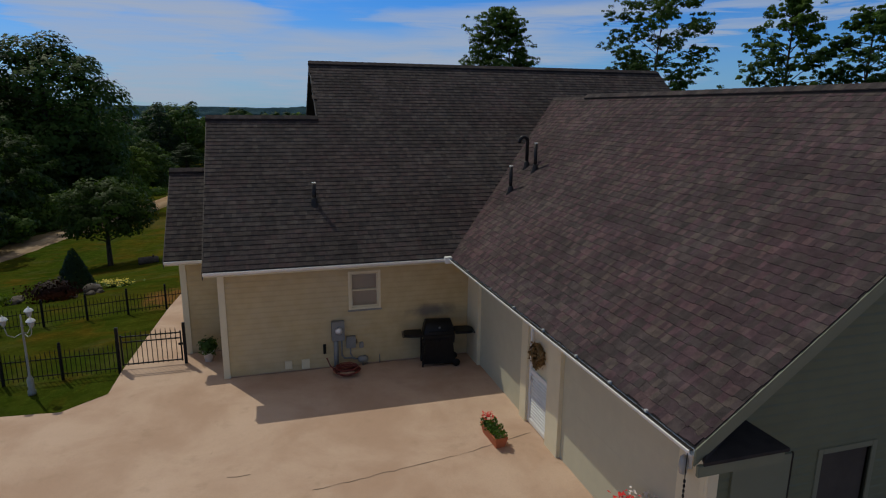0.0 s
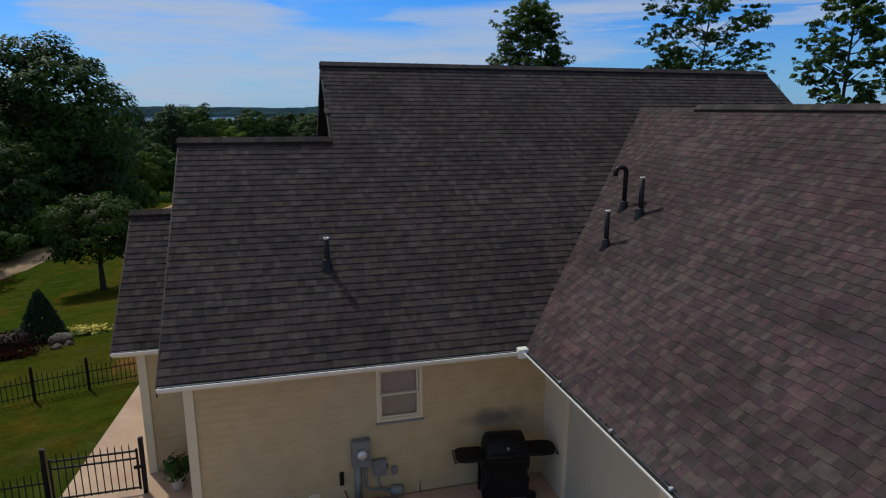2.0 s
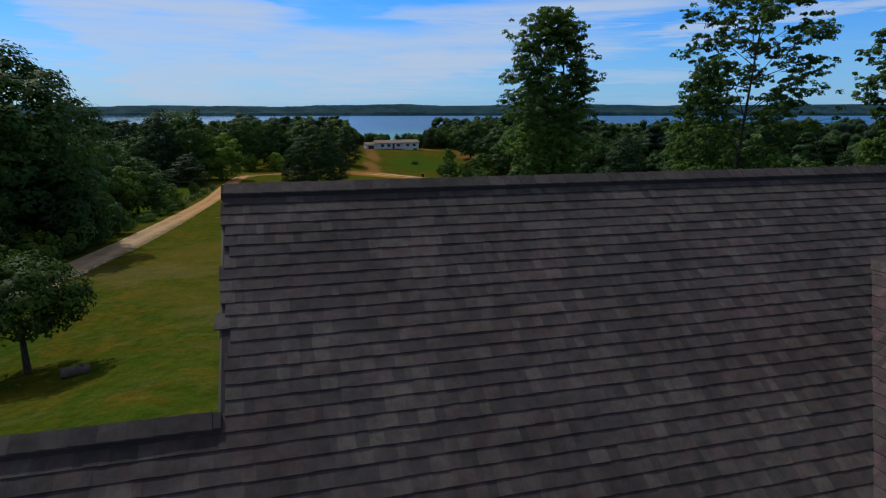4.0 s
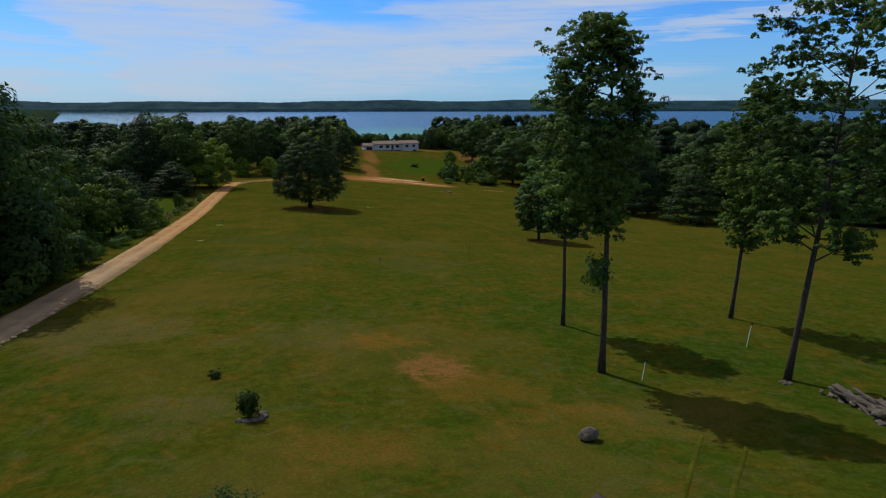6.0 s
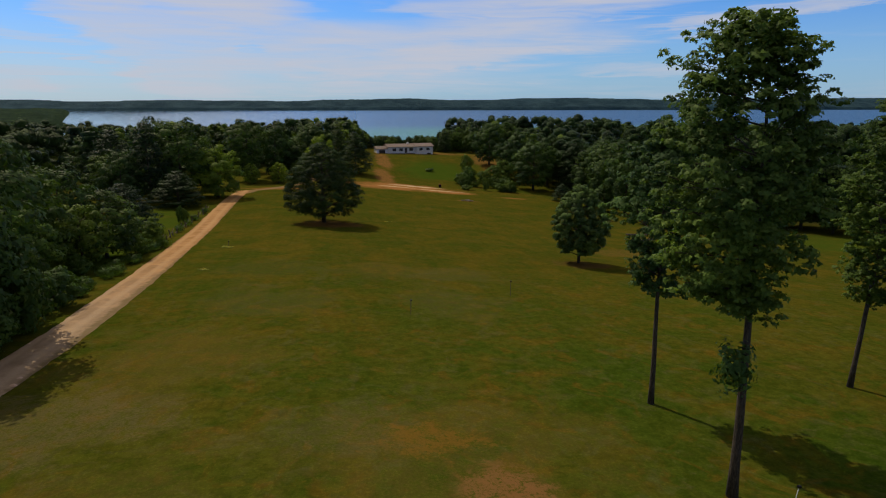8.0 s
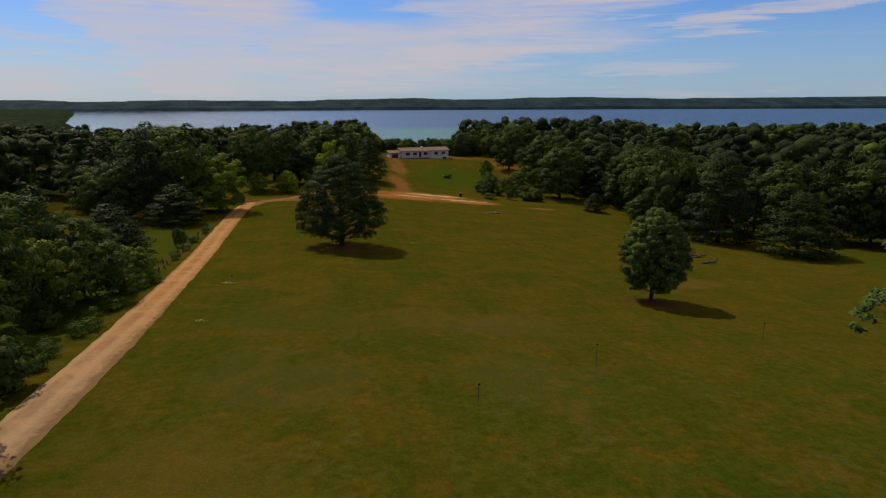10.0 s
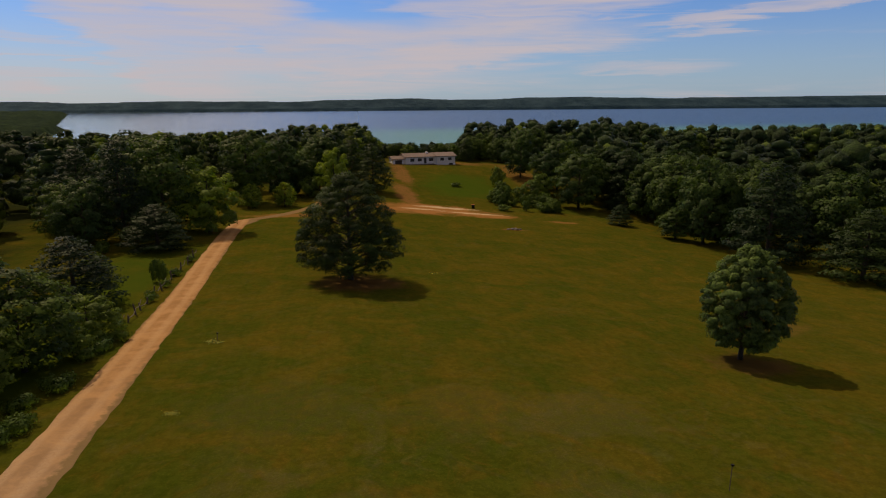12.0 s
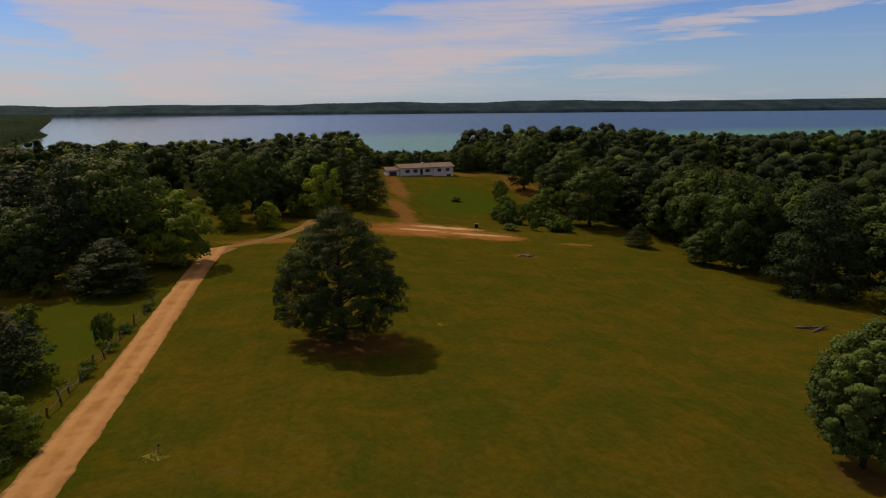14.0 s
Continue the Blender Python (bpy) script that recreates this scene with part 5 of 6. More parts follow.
plant_tree("maple_tree", mound(22, 11.6, 1.4, 4.05, maple_egg, 400, 140, 0.13, LEAF_MAPLE, 0.2, 0.52, 0.85, loose=0.45), 37.6, 117.4, "round dense young maple standing alone in the meadow")


# ---- woods ----
KINDS = {
    "oak": (mound(31, 15.0, 0.7, 5.2, ball, 62, 115, 0.30, LEAF_WOOD, 0.26, 1.5), 15.0, 10.6),
    "hedge": (mound(37, 15.0, 0.5, 5.2, ball, 70, 120, 0.28, LEAF_DARK, 0.26, 1.35), 15.0, 10.6),
    "ash": (mound(32, 17.0, 1.2, 4.8, tall_oval, 66, 112, 0.30, LEAF_WOOD, 0.26, 1.4), 17.0, 9.6),
    "light": (mound(33, 11.0, 0.4, 4.5, ball, 60, 115, 0.26, LEAF_LIGHT, 0.2, 1.15), 11.0, 9.2),
    "pine": (mound(34, 15.0, 0.3, 5.2, spire, 96, 85, 0.32, NEEDLE, 0.26, 1.35, 0.5, 0.5, 0.5), 15.0, 10.6),
    "bright": (mound(38, 11.0, 0.4, 4.5, full, 60, 115, 0.26, LEAF_BRIGHT, 0.2, 1.1), 11.0, 9.2),
    "bush": (mound(35, 3.2, 0.1, 1.9, ball, 26, 80, 0.17, LEAF_LIGHT, 0.07, 0.62), 3.2, 3.8),
    "willow": (mound(36, 17.5, 0.6, 7.2, full, 140, 200, 0.24, LEAF_WOOD, 0.4, 1.75), 17.5, 14.6),
}
WOODS = {"oak": ("oak_tree", "dense dark-green broad-leaved tree at the wood's edge"), "hedge": ("oak_tree", "dark shady broad-leaved tree overhanging the dirt road"), "ash": ("ash_tree", "tall dark-green broad-leaved tree at the wood's edge"), "light": ("young_tree", "light-green young tree beside the wood"), "bright": ("young_tree", "bright yellow-green young tree before the dark wood"),
         "pine": ("pine_tree", "dark pine with layered boughs at the wood's edge"), "bush": ("bush", "light-green bush in the rough grass"), "willow": ("willow_tree", "large spreading willow beside the dirt road")}


def wood(kind, x, y, tall, wide, turn=0.0):
    name, label = WOODS[kind]
    meshes, h0, w0 = KINDS[kind]
    z = float(height(x, y)) - 0.06
    t = thing(name, MEADOW @ pose(x, y, z, 0, 0, turn) @ Matrix.Diagonal((wide / w0, wide / w0, tall / h0, 1)), label, "bush" if kind == "bush" else "tree", "bushes" if kind == "bush" else "woodland trees")
    part("trunk", meshes[0], None, t)
    part("crown", meshes[1], None, t)


rnd = random.Random(77)
SINGLE = [  # kind, place in the meadow's plan, height, width
    ("willow", -28.0, 83, 20.4, 18.5), ("willow", -37, 66, 19, 16), ("willow", -34, 54, 17, 13), ("hedge", -44, 78, 18, 14), ("hedge", -36, 88, 17, 13), ("willow", -47, 60, 19, 16),
    ("hedge", -25.2, 80.5, 9.5, 7.5), ("hedge", -25.4, 89.5, 8.5, 7), ("hedge", -25.6, 63, 10.5, 8), ("hedge", -26, 70, 9, 7), ("hedge", -24.2, 53, 11, 8), ("bush", -22.6, 66, 3.6, 4.4), ("bush", -22.4, 58, 3.2, 4.2), ("bush", -22.4, 74, 3.4, 4.4), ("bush", -22.2, 80.5, 4.2, 4.6), ("bush", -22.0, 87, 5.5, 4.6), ("bush", -22.6, 94, 4, 4.4), ("light", -28, 100, 9, 7), ("oak", -31, 108, 13, 9), ("light", -27.2, 113, 8, 6.5), ("bush", -25.6, 102, 2.4, 2.6),
    ("oak", -31.5, 119, 12.5, 9), ("oak", -27, 120, 9.2, 8.5), ("light", -24.9, 128, 4.6, 5.6), ("pine", -31, 141, 8.6, 11), ("bush", -24.4, 123, 3, 3.4), ("bush", -26, 109, 2, 2.4),
    ("pine", -30.2, 172, 7.6, 11.5), ("bright", -24.8, 187.5, 12.4, 12), ("oak", -33, 188, 18.5, 15), ("pine", -38, 181, 17.5, 12), ("pine", -49.5, 194, 16, 15), ("oak", -43, 204, 19, 14), ("oak", -58, 206, 15, 12),
    ("ash", -23.4, 230, 18.6, 13), ("bright", -21.5, 221, 6, 5.2), ("bright", -13.7, 221.5, 6.2, 5.6), ("bright", -1.5, 233.5, 13.4, 9.2), ("pine", 9.7, 248, 14.2, 12), ("light", -30, 206, 11, 9), ("oak", -16, 240, 16, 12), ("oak", -6, 247, 16, 12), ("pine", 4, 258, 15, 11), ("bush", -8, 236, 6, 6),
    ("bush", -25.2, 151.6, 3.4, 1.3), ("bush", -24.2, 151.2, 2.9, 1.4), ("bush", -38.2, 170.5, 2.1, 2.4), ("bush", -25.8, 156, 2.2, 1.6), ("bush", -35, 158, 3, 3),
    ("oak", 71, 241, 17.5, 15), ("pine", 72.1, 215.2, 5.6, 7), ("oak", 78, 198, 7.5, 8.5), ("ash", 95, 231, 20.5, 14), ("oak", 82.4, 193.6, 20.6, 13), ("pine", 84, 174, 20.5, 17), ("pine", 91, 158, 13, 16),
    ("bush", 48, 242.6, 6, 4.6), ("bush", 55, 249, 5, 5), ("light", 60, 252, 6.6, 7), ("bush", 53, 269, 7, 5), ("light", 64, 256, 8, 8), ("bush", 51, 256, 5, 5), ("ash", 67, 262, 14, 10), ("oak", 74, 268, 18, 13), ("oak", 66, 285, 18, 13), ("ash", 80, 252, 19, 12),
    ("bush", 62, 245, 4, 4), ("bush", 38, 266, 1.3, 3.4),
]
for k, x, y, h, wd in SINGLE:
    wood(k, x, y, h, wd, rnd.uniform(0, 360))
for i in range(30):  # low growth beside the lawn of the far house
    wood("bush", 44 + 20 * rnd.random() ** 0.8, rnd.uniform(231, 250), rnd.uniform(1.6, 4.2), rnd.uniform(2.0, 4.0), rnd.uniform(0, 360))
def right_edge(y):
    return float(np.interp(y, (88, 130, 150, 168, 182, 196, 230, 252), (126, 124, 117, 106, 95, 86, 83, 81)))


for i in range(26):  # edge of the wood on the lake's right-hand side
    y = 88 + 6.3 * i
    x = right_edge(y) + rnd.uniform(1, 9)
    h = rnd.uniform(14, 20.5)
    wood(rnd.choice(("oak", "ash", "pine", "oak")), x, y, h, h * rnd.uniform(0.62, 0.8), rnd.uniform(0, 360))
for i in range(16):  # scattered along the far side of the road
    y = 64 + 9.8 * i + rnd.uniform(-3, 3)
    if not 138 < y < 166:
        h = rnd.uniform(9, 15)
        wood(rnd.choice(("oak", "pine", "light", "oak")), -rnd.uniform(40, 52), y, h, h * rnd.uniform(0.65, 0.85), rnd.uniform(0, 360))


def lump():
    """A small twenty-sided ball, the leafy bulk of a clump."""
    bm = bmesh.new()
    bmesh.ops.create_icosphere(bm, subdivisions=1, radius=1.0)
    vs = np.array([tuple(v.co.normalized()) for v in bm.verts])
    fs = np.array([[v.index for v in f.verts] for f in bm.faces])
    bm.free()
    return vs, fs


def far_wood(spots, seed, mat, label, leaf=0.48, tufts=14, per=22, pointed=False):
    """Crowns of a wood that nobody could count, in one mesh: every crown is a heap of rounded leaf clumps."""
    r = np.random.RandomState(seed)
    sp = np.array([(x, y, float(height(x, y)), t, wd) for x, y, t, wd in spots])
    x, y, z, t, wd = (sp[:, k][:, None] for k in range(5))
    n = len(sp)
    h = np.linspace(0.12, 0.97, tufts)[None, :] + r.uniform(-0.05, 0.05, (n, tufts))
    q = np.arange(tufts)[None, :] * 2.39996 + r.uniform(0, 6.3, (n, 1)) + r.uniform(-0.4, 0.4, (n, tufts))
    reach = np.clip(1 - h, 0, 1) ** 0.8 if pointed else np.sqrt(np.clip(1 - ((h - 0.45) / 0.62) ** 2, 0.02, 1))
    rad = reach * r.uniform(0.50, 0.85, (n, tufts))
    mid = np.stack([x + np.cos(q) * rad * wd, y + np.sin(q) * rad * wd, z + t * (0.06 + 0.86 * h)], -1)
    size = wd * r.uniform(0.36, 0.58, (n, tufts)) * (0.85 if pointed else 1.0)
    u = r.normal(0, 1, (n, tufts, per, 3))
    u /= np.linalg.norm(u, axis=-1)[..., None]
    u[..., 2] = np.where(u[..., 2] < -0.3, -u[..., 2], u[..., 2])
    c = mid[:, :, None, :] + u * r.uniform(0.78, 1.16, (n, tufts, per, 1)) * size[:, :, None, None] * np.array([1, 1, 0.5 if pointed else 0.85])
    away = np.stack([np.cos(q) * rad, np.sin(q) * rad, h - 0.4], -1)
    o = u + away[:, :, None, :] * 0.6 + np.array([0, 0, 0.2])
    k = n * tufts * per
    leaves = leaves_mesh("leaves", c.reshape(k, 3), r.uniform(0.6, 1.25, k) * leaf, o.reshape(k, 3), mat, seed, 0.15, 0.10)
    ball_v, ball_f = lump()
    bulk = (mid[:, :, None, :] + ball_v * (size * 0.82)[:, :, None, None] * r.uniform(0.75, 1.15, (n, tufts, len(ball_v), 1)) * np.array([1, 1, 0.5 if pointed else 0.85])).reshape(-1, 3)
    faces = (ball_f[None] + np.arange(n * tufts)[:, None, None] * len(ball_v)).reshape(-1, 3)
    lv = np.empty(9 * k, np.float32)
    leaves.vertices.foreach_get("co", lv)
    me = raw_mesh("woodland", np.concatenate([bulk, lv.reshape(-1, 3)]), np.concatenate([faces, np.arange(3 * k).reshape(k, 3) + len(bulk)]), mat, True)
    ups = np.concatenate([np.tile(ball_v, (n * tufts, 1)), np.repeat((o / np.linalg.norm(o, axis=-1)[..., None]).reshape(k, 3) + r.normal(0, 0.4, (k, 3)), 3, axis=0)])
    me.normals_split_custom_set_from_vertices((ups / np.linalg.norm(ups, axis=1)[:, None]).astype(np.float32))
    bpy.data.meshes.remove(leaves)
    tagged(laid(new("woodland", me)), label, "woodland", kind="stuff")


SKYLINE = ((-0.42, 0.046), (-0.26, 0.052), (-0.09, 0.043), (0.0, 0.036), (0.035, 0.036), (0.075, 0.072), (0.20, 0.072), (0.235, 0.036), (0.384, 0.028), (0.49, 0.034), (0.594, 0.050), (0.82, 0.050), (1.02, 0.047))


def room(x, y):
    """How tall a tree may stand beyond the meadow: the woods fall away towards the lake, most of all behind the far house."""
    fall = float(np.interp(x / max(y - 80.0, 1.0), [a for a, b in SKYLINE], [b for a, b in SKYLINE]))
    return 14.3 - fall * (y - 80.0) - float(height(x, y))


def scatter(n, seed, test, x0, x1, y0, y1, tall=(13, 19)):
    r = random.Random(seed)
    out = []
    while len(out) < n:
        x, y = r.uniform(x0, x1), r.uniform(y0, y1)
        if test(x, y):
            t = r.uniform(*tall)
            if y > 236:
                t = min(t, room(x, y)) * r.uniform(0.74, 1.0)
            if t < 3.5:
                continue
            out.append((x, y, t, t * r.uniform(0.26, 0.38)))
    return out


def in_left(x, y):
    if y > lake_shore(x) - 8:
        return False
    if y > 330:
        return x < 120
    if y > 236:
        return x < 6 + 0.10 * (y - 236)
    return x < (-54 if y < 185 else -34 - 0.4 * (236 - y) * 0.5)


def in_right(x, y):
    return y < lake_shore(x) - 8 and (x > right_edge(y) + 3 if y < 330 else x > 66 + 0.9 * (y - 330) or y > 345)


for i in range(34):  # trees behind the far house
    x, y = 6 + 2.4 * i + rnd.uniform(-2, 2), rnd.uniform(322, 348)
    h = rnd.uniform(8, 11) + 6 * (abs(i - 15) / 19) ** 2
    h = min(h, room(x, y) * rnd.uniform(0.8, 0.95))
    wood(rnd.choice(("oak", "light", "oak", "pine")), x, y, h, h * rnd.uniform(0.75, 1.0), rnd.uniform(0, 360))
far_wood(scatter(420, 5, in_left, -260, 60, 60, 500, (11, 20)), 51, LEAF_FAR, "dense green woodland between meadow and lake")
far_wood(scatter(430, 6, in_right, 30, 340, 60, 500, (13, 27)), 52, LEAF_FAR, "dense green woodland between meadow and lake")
def in_bay(x, y):
    return y < lake_shore(x) - 14 and x < -230


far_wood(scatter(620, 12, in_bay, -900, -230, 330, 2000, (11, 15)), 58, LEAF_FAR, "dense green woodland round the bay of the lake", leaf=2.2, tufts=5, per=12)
far_wood(scatter(150, 8, in_left, -240, 40, 60, 480, (12, 20)), 54, NEEDLE, "dark pines standing in the woodland", tufts=16, per=17, pointed=True)
far_wood(scatter(170, 9, in_right, 40, 330, 60, 480, (13, 27)), 55, NEEDLE, "dark pines standing in the woodland", tufts=16, per=17, pointed=True)
far_wood(scatter(90, 10, in_left, -200, 40, 90, 480, (10, 17)), 56, LEAF_LIGHT, "lighter green trees among the woodland")
far_wood(scatter(80, 11, in_right, 40, 280, 90, 480, (11, 22)), 57, LEAF_LIGHT, "lighter green trees among the woodland")


# ---- yard by the house ----
def iron_fence(posts, high=0.80, scallop=0.10, label="black wrought-iron picket fence on the lawn", gap=0.10):
    """Posts with ball caps, two rails and pointed pickets whose tops dip between the posts."""
    x0, y0 = posts[0]
    f = thing("fence", (x0, y0, yard_z(x0, y0)), label, "fence")
    inv = Matrix.Translation((-x0, -y0, -yard_z(x0, y0)))
    for x, y in posts:
        z = yard_z(x, y)
        bm = boxed((x - 0.03, y - 0.03, z - 0.2), (x + 0.03, y + 0.03, z + high + 0.06), 0.006)
        lathe(bm, [(0.02, 0), (0.036, 0.02), (0.03, 0.05), (0.008, 0.07)], 8, (x, y, z + high + 0.06))
        bm.transform(inv)
        part("post", bm, BLACK, f)
    picket_mesh = {}
    for (ax, ay), (bx, by) in zip(posts, posts[1:]):
        L = math.hypot(bx - ax, by - ay)
        za, zb = yard_z(ax, ay), yard_z(bx, by)
        for r in (0.14, high - 0.26):
            bm = bmesh.new()
            tube(bm, [(ax, ay, za + r), (bx, by, zb + r)], 0.014, 6)
            bm.transform(inv)
            part("rail", bm, BLACK, f)
        n = int(L / gap)
        for k in range(1, n):
            t = k / n
            top = round(high - scallop * math.sin(math.pi * t), 2)
            if top not in picket_mesh:
                bm = bmesh.new()
                tube(bm, [(0, 0, 0.05), (0, 0, top - 0.05), (0, 0, top)], [0.009, 0.009, 0.002], 5)
                picket_mesh[top] = mesh_of("picket", bm, BLACK)
            part("picket", picket_mesh[top], None, f, m=Matrix.Translation((ax + (bx - ax) * t - x0, ay + (by - ay) * t - y0, za + (zb - za) * t - yard_z(x0, y0))))
    return f


iron_fence([(-2.47 - 1.2 * i, 17.84 - 0.03 * i) for i in range(8)])
iron_fence([(-1.15 - 1.08 * i, 24.1 - 0.38 * i) for i in range(9)], 0.74)

gate = thing("gate", (-1.72, 17.86, 0.03), "closed black wrought-iron garden gate across the concrete path", "gate")
bm = bmesh.new()
for x in (-0.66, 0.66):
    box(bm, (x - 0.018, -0.018, 0.08), (x + 0.018, 0.018, 0.86), 0.004)
for z in (0.10, 0.66, 0.80):
    box(bm, (-0.64, -0.014, z), (0.64, 0.014, z + 0.03), 0.004)
part("gate_frame", bm, BLACK, gate)
for k in range(11):
    bm = bmesh.new()
    tube(bm, [(0, 0, 0.08), (0, 0, 0.90), (0, 0, 0.96)], [0.010, 0.010, 0.002], 5)
    part("picket", bm, BLACK, gate, m=Matrix.Translation((-0.55 + 0.11 * k, 0, 0)))
for x in (-0.74, 0.74):
    bm = boxed((x - 0.035, -0.035, 0.0), (x + 0.035, 0.035, 1.06), 0.006)
    part("gate_post", bm, BLACK, gate)
part("latch", boxed((0.60, -0.05, 0.5), (0.72, -0.02, 0.56), 0.006), BLACK, gate)

LAMP_WHITE = plain("lamp_paint", (0.27, 0.29, 0.28), 0.12, 9, 0.45)
lamp = thing("street_lamp", (-4.10, 17.13, yard_z(-4.1, 17.13)), "grey garden lamp post with three white-capped lanterns on the lawn", "lamp post")
part("pole", lathe(bmesh.new(), [(0.085, 0), (0.085, 0.08), (0.065, 0.12), (0.07, 0.36), (0.05, 0.40), (0.027, 0.46), (0.022, 1.58), (0.034, 1.60), (0.022, 1.64), (0.014, 1.86)], 14), LAMP_WHITE, lamp, smooth=True)
LAMP_CAP = plain("lamp_cap", (0.72, 0.75, 0.77), 0.08, 9, 0.35)
GLOBE = plain("lantern_glass", (0.34, 0.37, 0.38), 0.08, 12, 0.15)
for q, up in ((200, 1.66), (320, 1.62), (80, 1.70)):
    a = radians(q)
    d = Vector((math.cos(a), math.sin(a), 0))
    bm = bmesh.new()
    tube(bm, [d * 0.02 + Vector((0, 0, 1.45)), d * 0.16 + Vector((0, 0, 1.38)), d * 0.28 + Vector((0, 0, 1.45)), d * 0.32 + Vector((0, 0, up))], 0.011, 7)
    arm = part("arm", bm, LAMP_WHITE, lamp, smooth=True)
    part("lantern", lathe(bmesh.new(), [(0.025, 0), (0.04, 0.02), (0.075, 0.13), (0.08, 0.14)], 8, d * 0.32 + Vector((0, 0, up))), GLOBE, arm, "pale glass lantern")
    part("lantern_cap", lathe(bmesh.new(), [(0.10, 0), (0.095, 0.015), (0.055, 0.055), (0.016, 0.08), (0.01, 0.11)], 8, d * 0.32 + Vector((0, 0, up + 0.14))), LAMP_CAP, arm, "pale lantern cap")


def leaf_clump(n, r, tall, leaf, mat, seed, low=0.1, name="leaves"):
    g = np.random.RandomState(seed)
    d = g.normal(0, 1, (n, 3))
    d /= np.linalg.norm(d, axis=1)[:, None]
    rad = g.uniform(0.25, 1.0, n) ** 0.5 * (1 + 0.32 * np.sin(d[:, 0] * 5.3 + seed) * np.sin(d[:, 1] * 4.7 + 2 * seed) + 0.22 * np.sin(d[:, 2] * 7 + seed) + g.normal(0, 0.12, n))
    p = d * rad[:, None] * np.array([r, r, tall / 2]) + np.array([0, 0, tall / 2 + low])
    return leaves_mesh(name, p, g.uniform(0.6, 1.3, n) * leaf, d * 1.3, mat, seed)


def cone_shape(n, r, tall, leaf, mat, seed):
    g = np.random.RandomState(seed)
    f = 1 - np.sqrt(g.uniform(0, 1, n))
    q = g.uniform(0, 6.283, n)
    rr = r * (1 - f) ** 0.8 * g.uniform(0.82, 1.05, n)
    p = np.stack([np.cos(q) * rr, np.sin(q) * rr, f * tall + 0.05], 1)
    o = np.stack([np.cos(q), np.sin(q), np.full(n, 0.3)], 1)
    return leaves_mesh("foliage", p, g.uniform(0.6, 1.3, n) * leaf, o * 1.5, mat, seed)


def stem(tall, r=0.02):
    return tube(bmesh.new(), [(0, 0, -0.05), (0, 0, tall)], [r, r * 0.5], 6)


def meadow_at(x, y, dz=0.0, turn=0.0):
    return MEADOW @ pose(x, y, float(height(x, y)) - 0.06 + dz, 0, 0, turn)


def shrub(name, at, mesh, label, tall, category="shrub", group=""):
    t = thing(name, at, label, category, group)
    part("stem", stem(tall * 0.6), BARK, t)
    part("foliage", mesh, None, t)
    return t


def boulder(at, r, flat, seed, label="grey fieldstone boulder", name="boulder", mat=STONE, group="", rough=0.22):
    bm = bmesh.new()
    bmesh.ops.create_icosphere(bm, subdivisions=3, radius=1.0)
    off = Vector((seed * 3.1, seed * 1.7, seed))
    for v in bm.verts:
        k = 1 + rough * noise.noise(v.co * 1.3 + off) * 1.6 + 0.08 * noise.noise(v.co * 4 + off)
        v.co = Vector((v.co.x * r[0], v.co.y * r[1], v.co.z * r[2] * (1 if v.co.z > 0 else 0.5))) * k
    return solo(name, bm, mat, label, "stone", at, group, smooth=True)


# pot plant by the wall
pot = thing("potted_plant", (-0.46, 17.86, 0.03), "leafy plant in a white pot beside the wall", "plant")
part("pot", lathe(bmesh.new(), [(0.085, 0), (0.13, 0.22), (0.14, 0.22), (0.14, 0.25), (0.115, 0.25), (0.10, 0.2)], 16), WHITE, pot, smooth=True)
part("foliage", leaf_clump(420, 0.24, 0.42, 0.05, LEAF_OAK, 5, 0.2), None, pot)

# gas grill
grill = thing("gas_grill", pose(5.02, 16.22, 0.03, 0, 0, -8), "black gas grill with side shelves standing against the wall", "grill")
part("cart", solid(bmesh.new(), [(-0.40, -0.23, 0.09), (0.40, -0.23, 0.09), (0.33, -0.23, 0.70), (-0.33, -0.23, 0.70)], (0, 0.45, 0)), BLACK, grill)
part("cart_door", boxed((-0.32, -0.235, 0.14), (0.32, -0.222, 0.60), 0.006), BLACK, grill)
part("control_panel", boxed((-0.37, -0.26, 0.62), (0.37, -0.20, 0.74), 0.012), BLACK, grill)
for x in (-0.2, 0.0, 0.2):
    part("knob", lathe(bmesh.new(), [(0.028, 0), (0.026, 0.03), (0.01, 0.032)], 12), BLACK, grill, "black control knob", m=pose(x, -0.26, 0.68, 90, 0, 0))
part("firebox", boxed((-0.38, -0.24, 0.70), (0.38, 0.24, 0.84), 0.02), BLACK, grill)
bm = bmesh.new()
prof = [(-0.25, 0.84), (-0.245, 0.93), (-0.20, 1.05), (-0.10, 1.13), (0.06, 1.16), (0.18, 1.12), (0.235, 1.0), (0.245, 0.84)]
rings = [[bm.verts.new((x * (1 - 0.75 * max(0, z - 0.90)), y * (1 if abs(x) < 0.36 else 0.95), z)) for y, z in prof] for x in (-0.375, -0.355, 0.355, 0.375)]
for r0, r1 in zip(rings, rings[1:]):
    for i in range(len(prof) - 1):
        bm.faces.new((r0[i], r0[i + 1], r1[i + 1], r1[i]))
bm.faces.new(rings[0]), bm.faces.new(rings[-1][::-1])
lid = part("lid", bm, BLACK, grill, "domed black lid", True)
bm = bmesh.new()
tube(bm, [(-0.26, -0.25, 0.92), (-0.26, -0.29, 0.93), (0.26, -0.29, 0.93), (0.26, -0.25, 0.92)], 0.012, 8)
part("handle", bm, BLACK, lid, "black lid handle")
part("thermometer", lathe(bmesh.new(), [(0.026, 0), (0.026, 0.012), (0.015, 0.014)], 14), GREY, lid, "round thermometer", m=pose(0, -0.235, 1.02, 66, 0, 0))
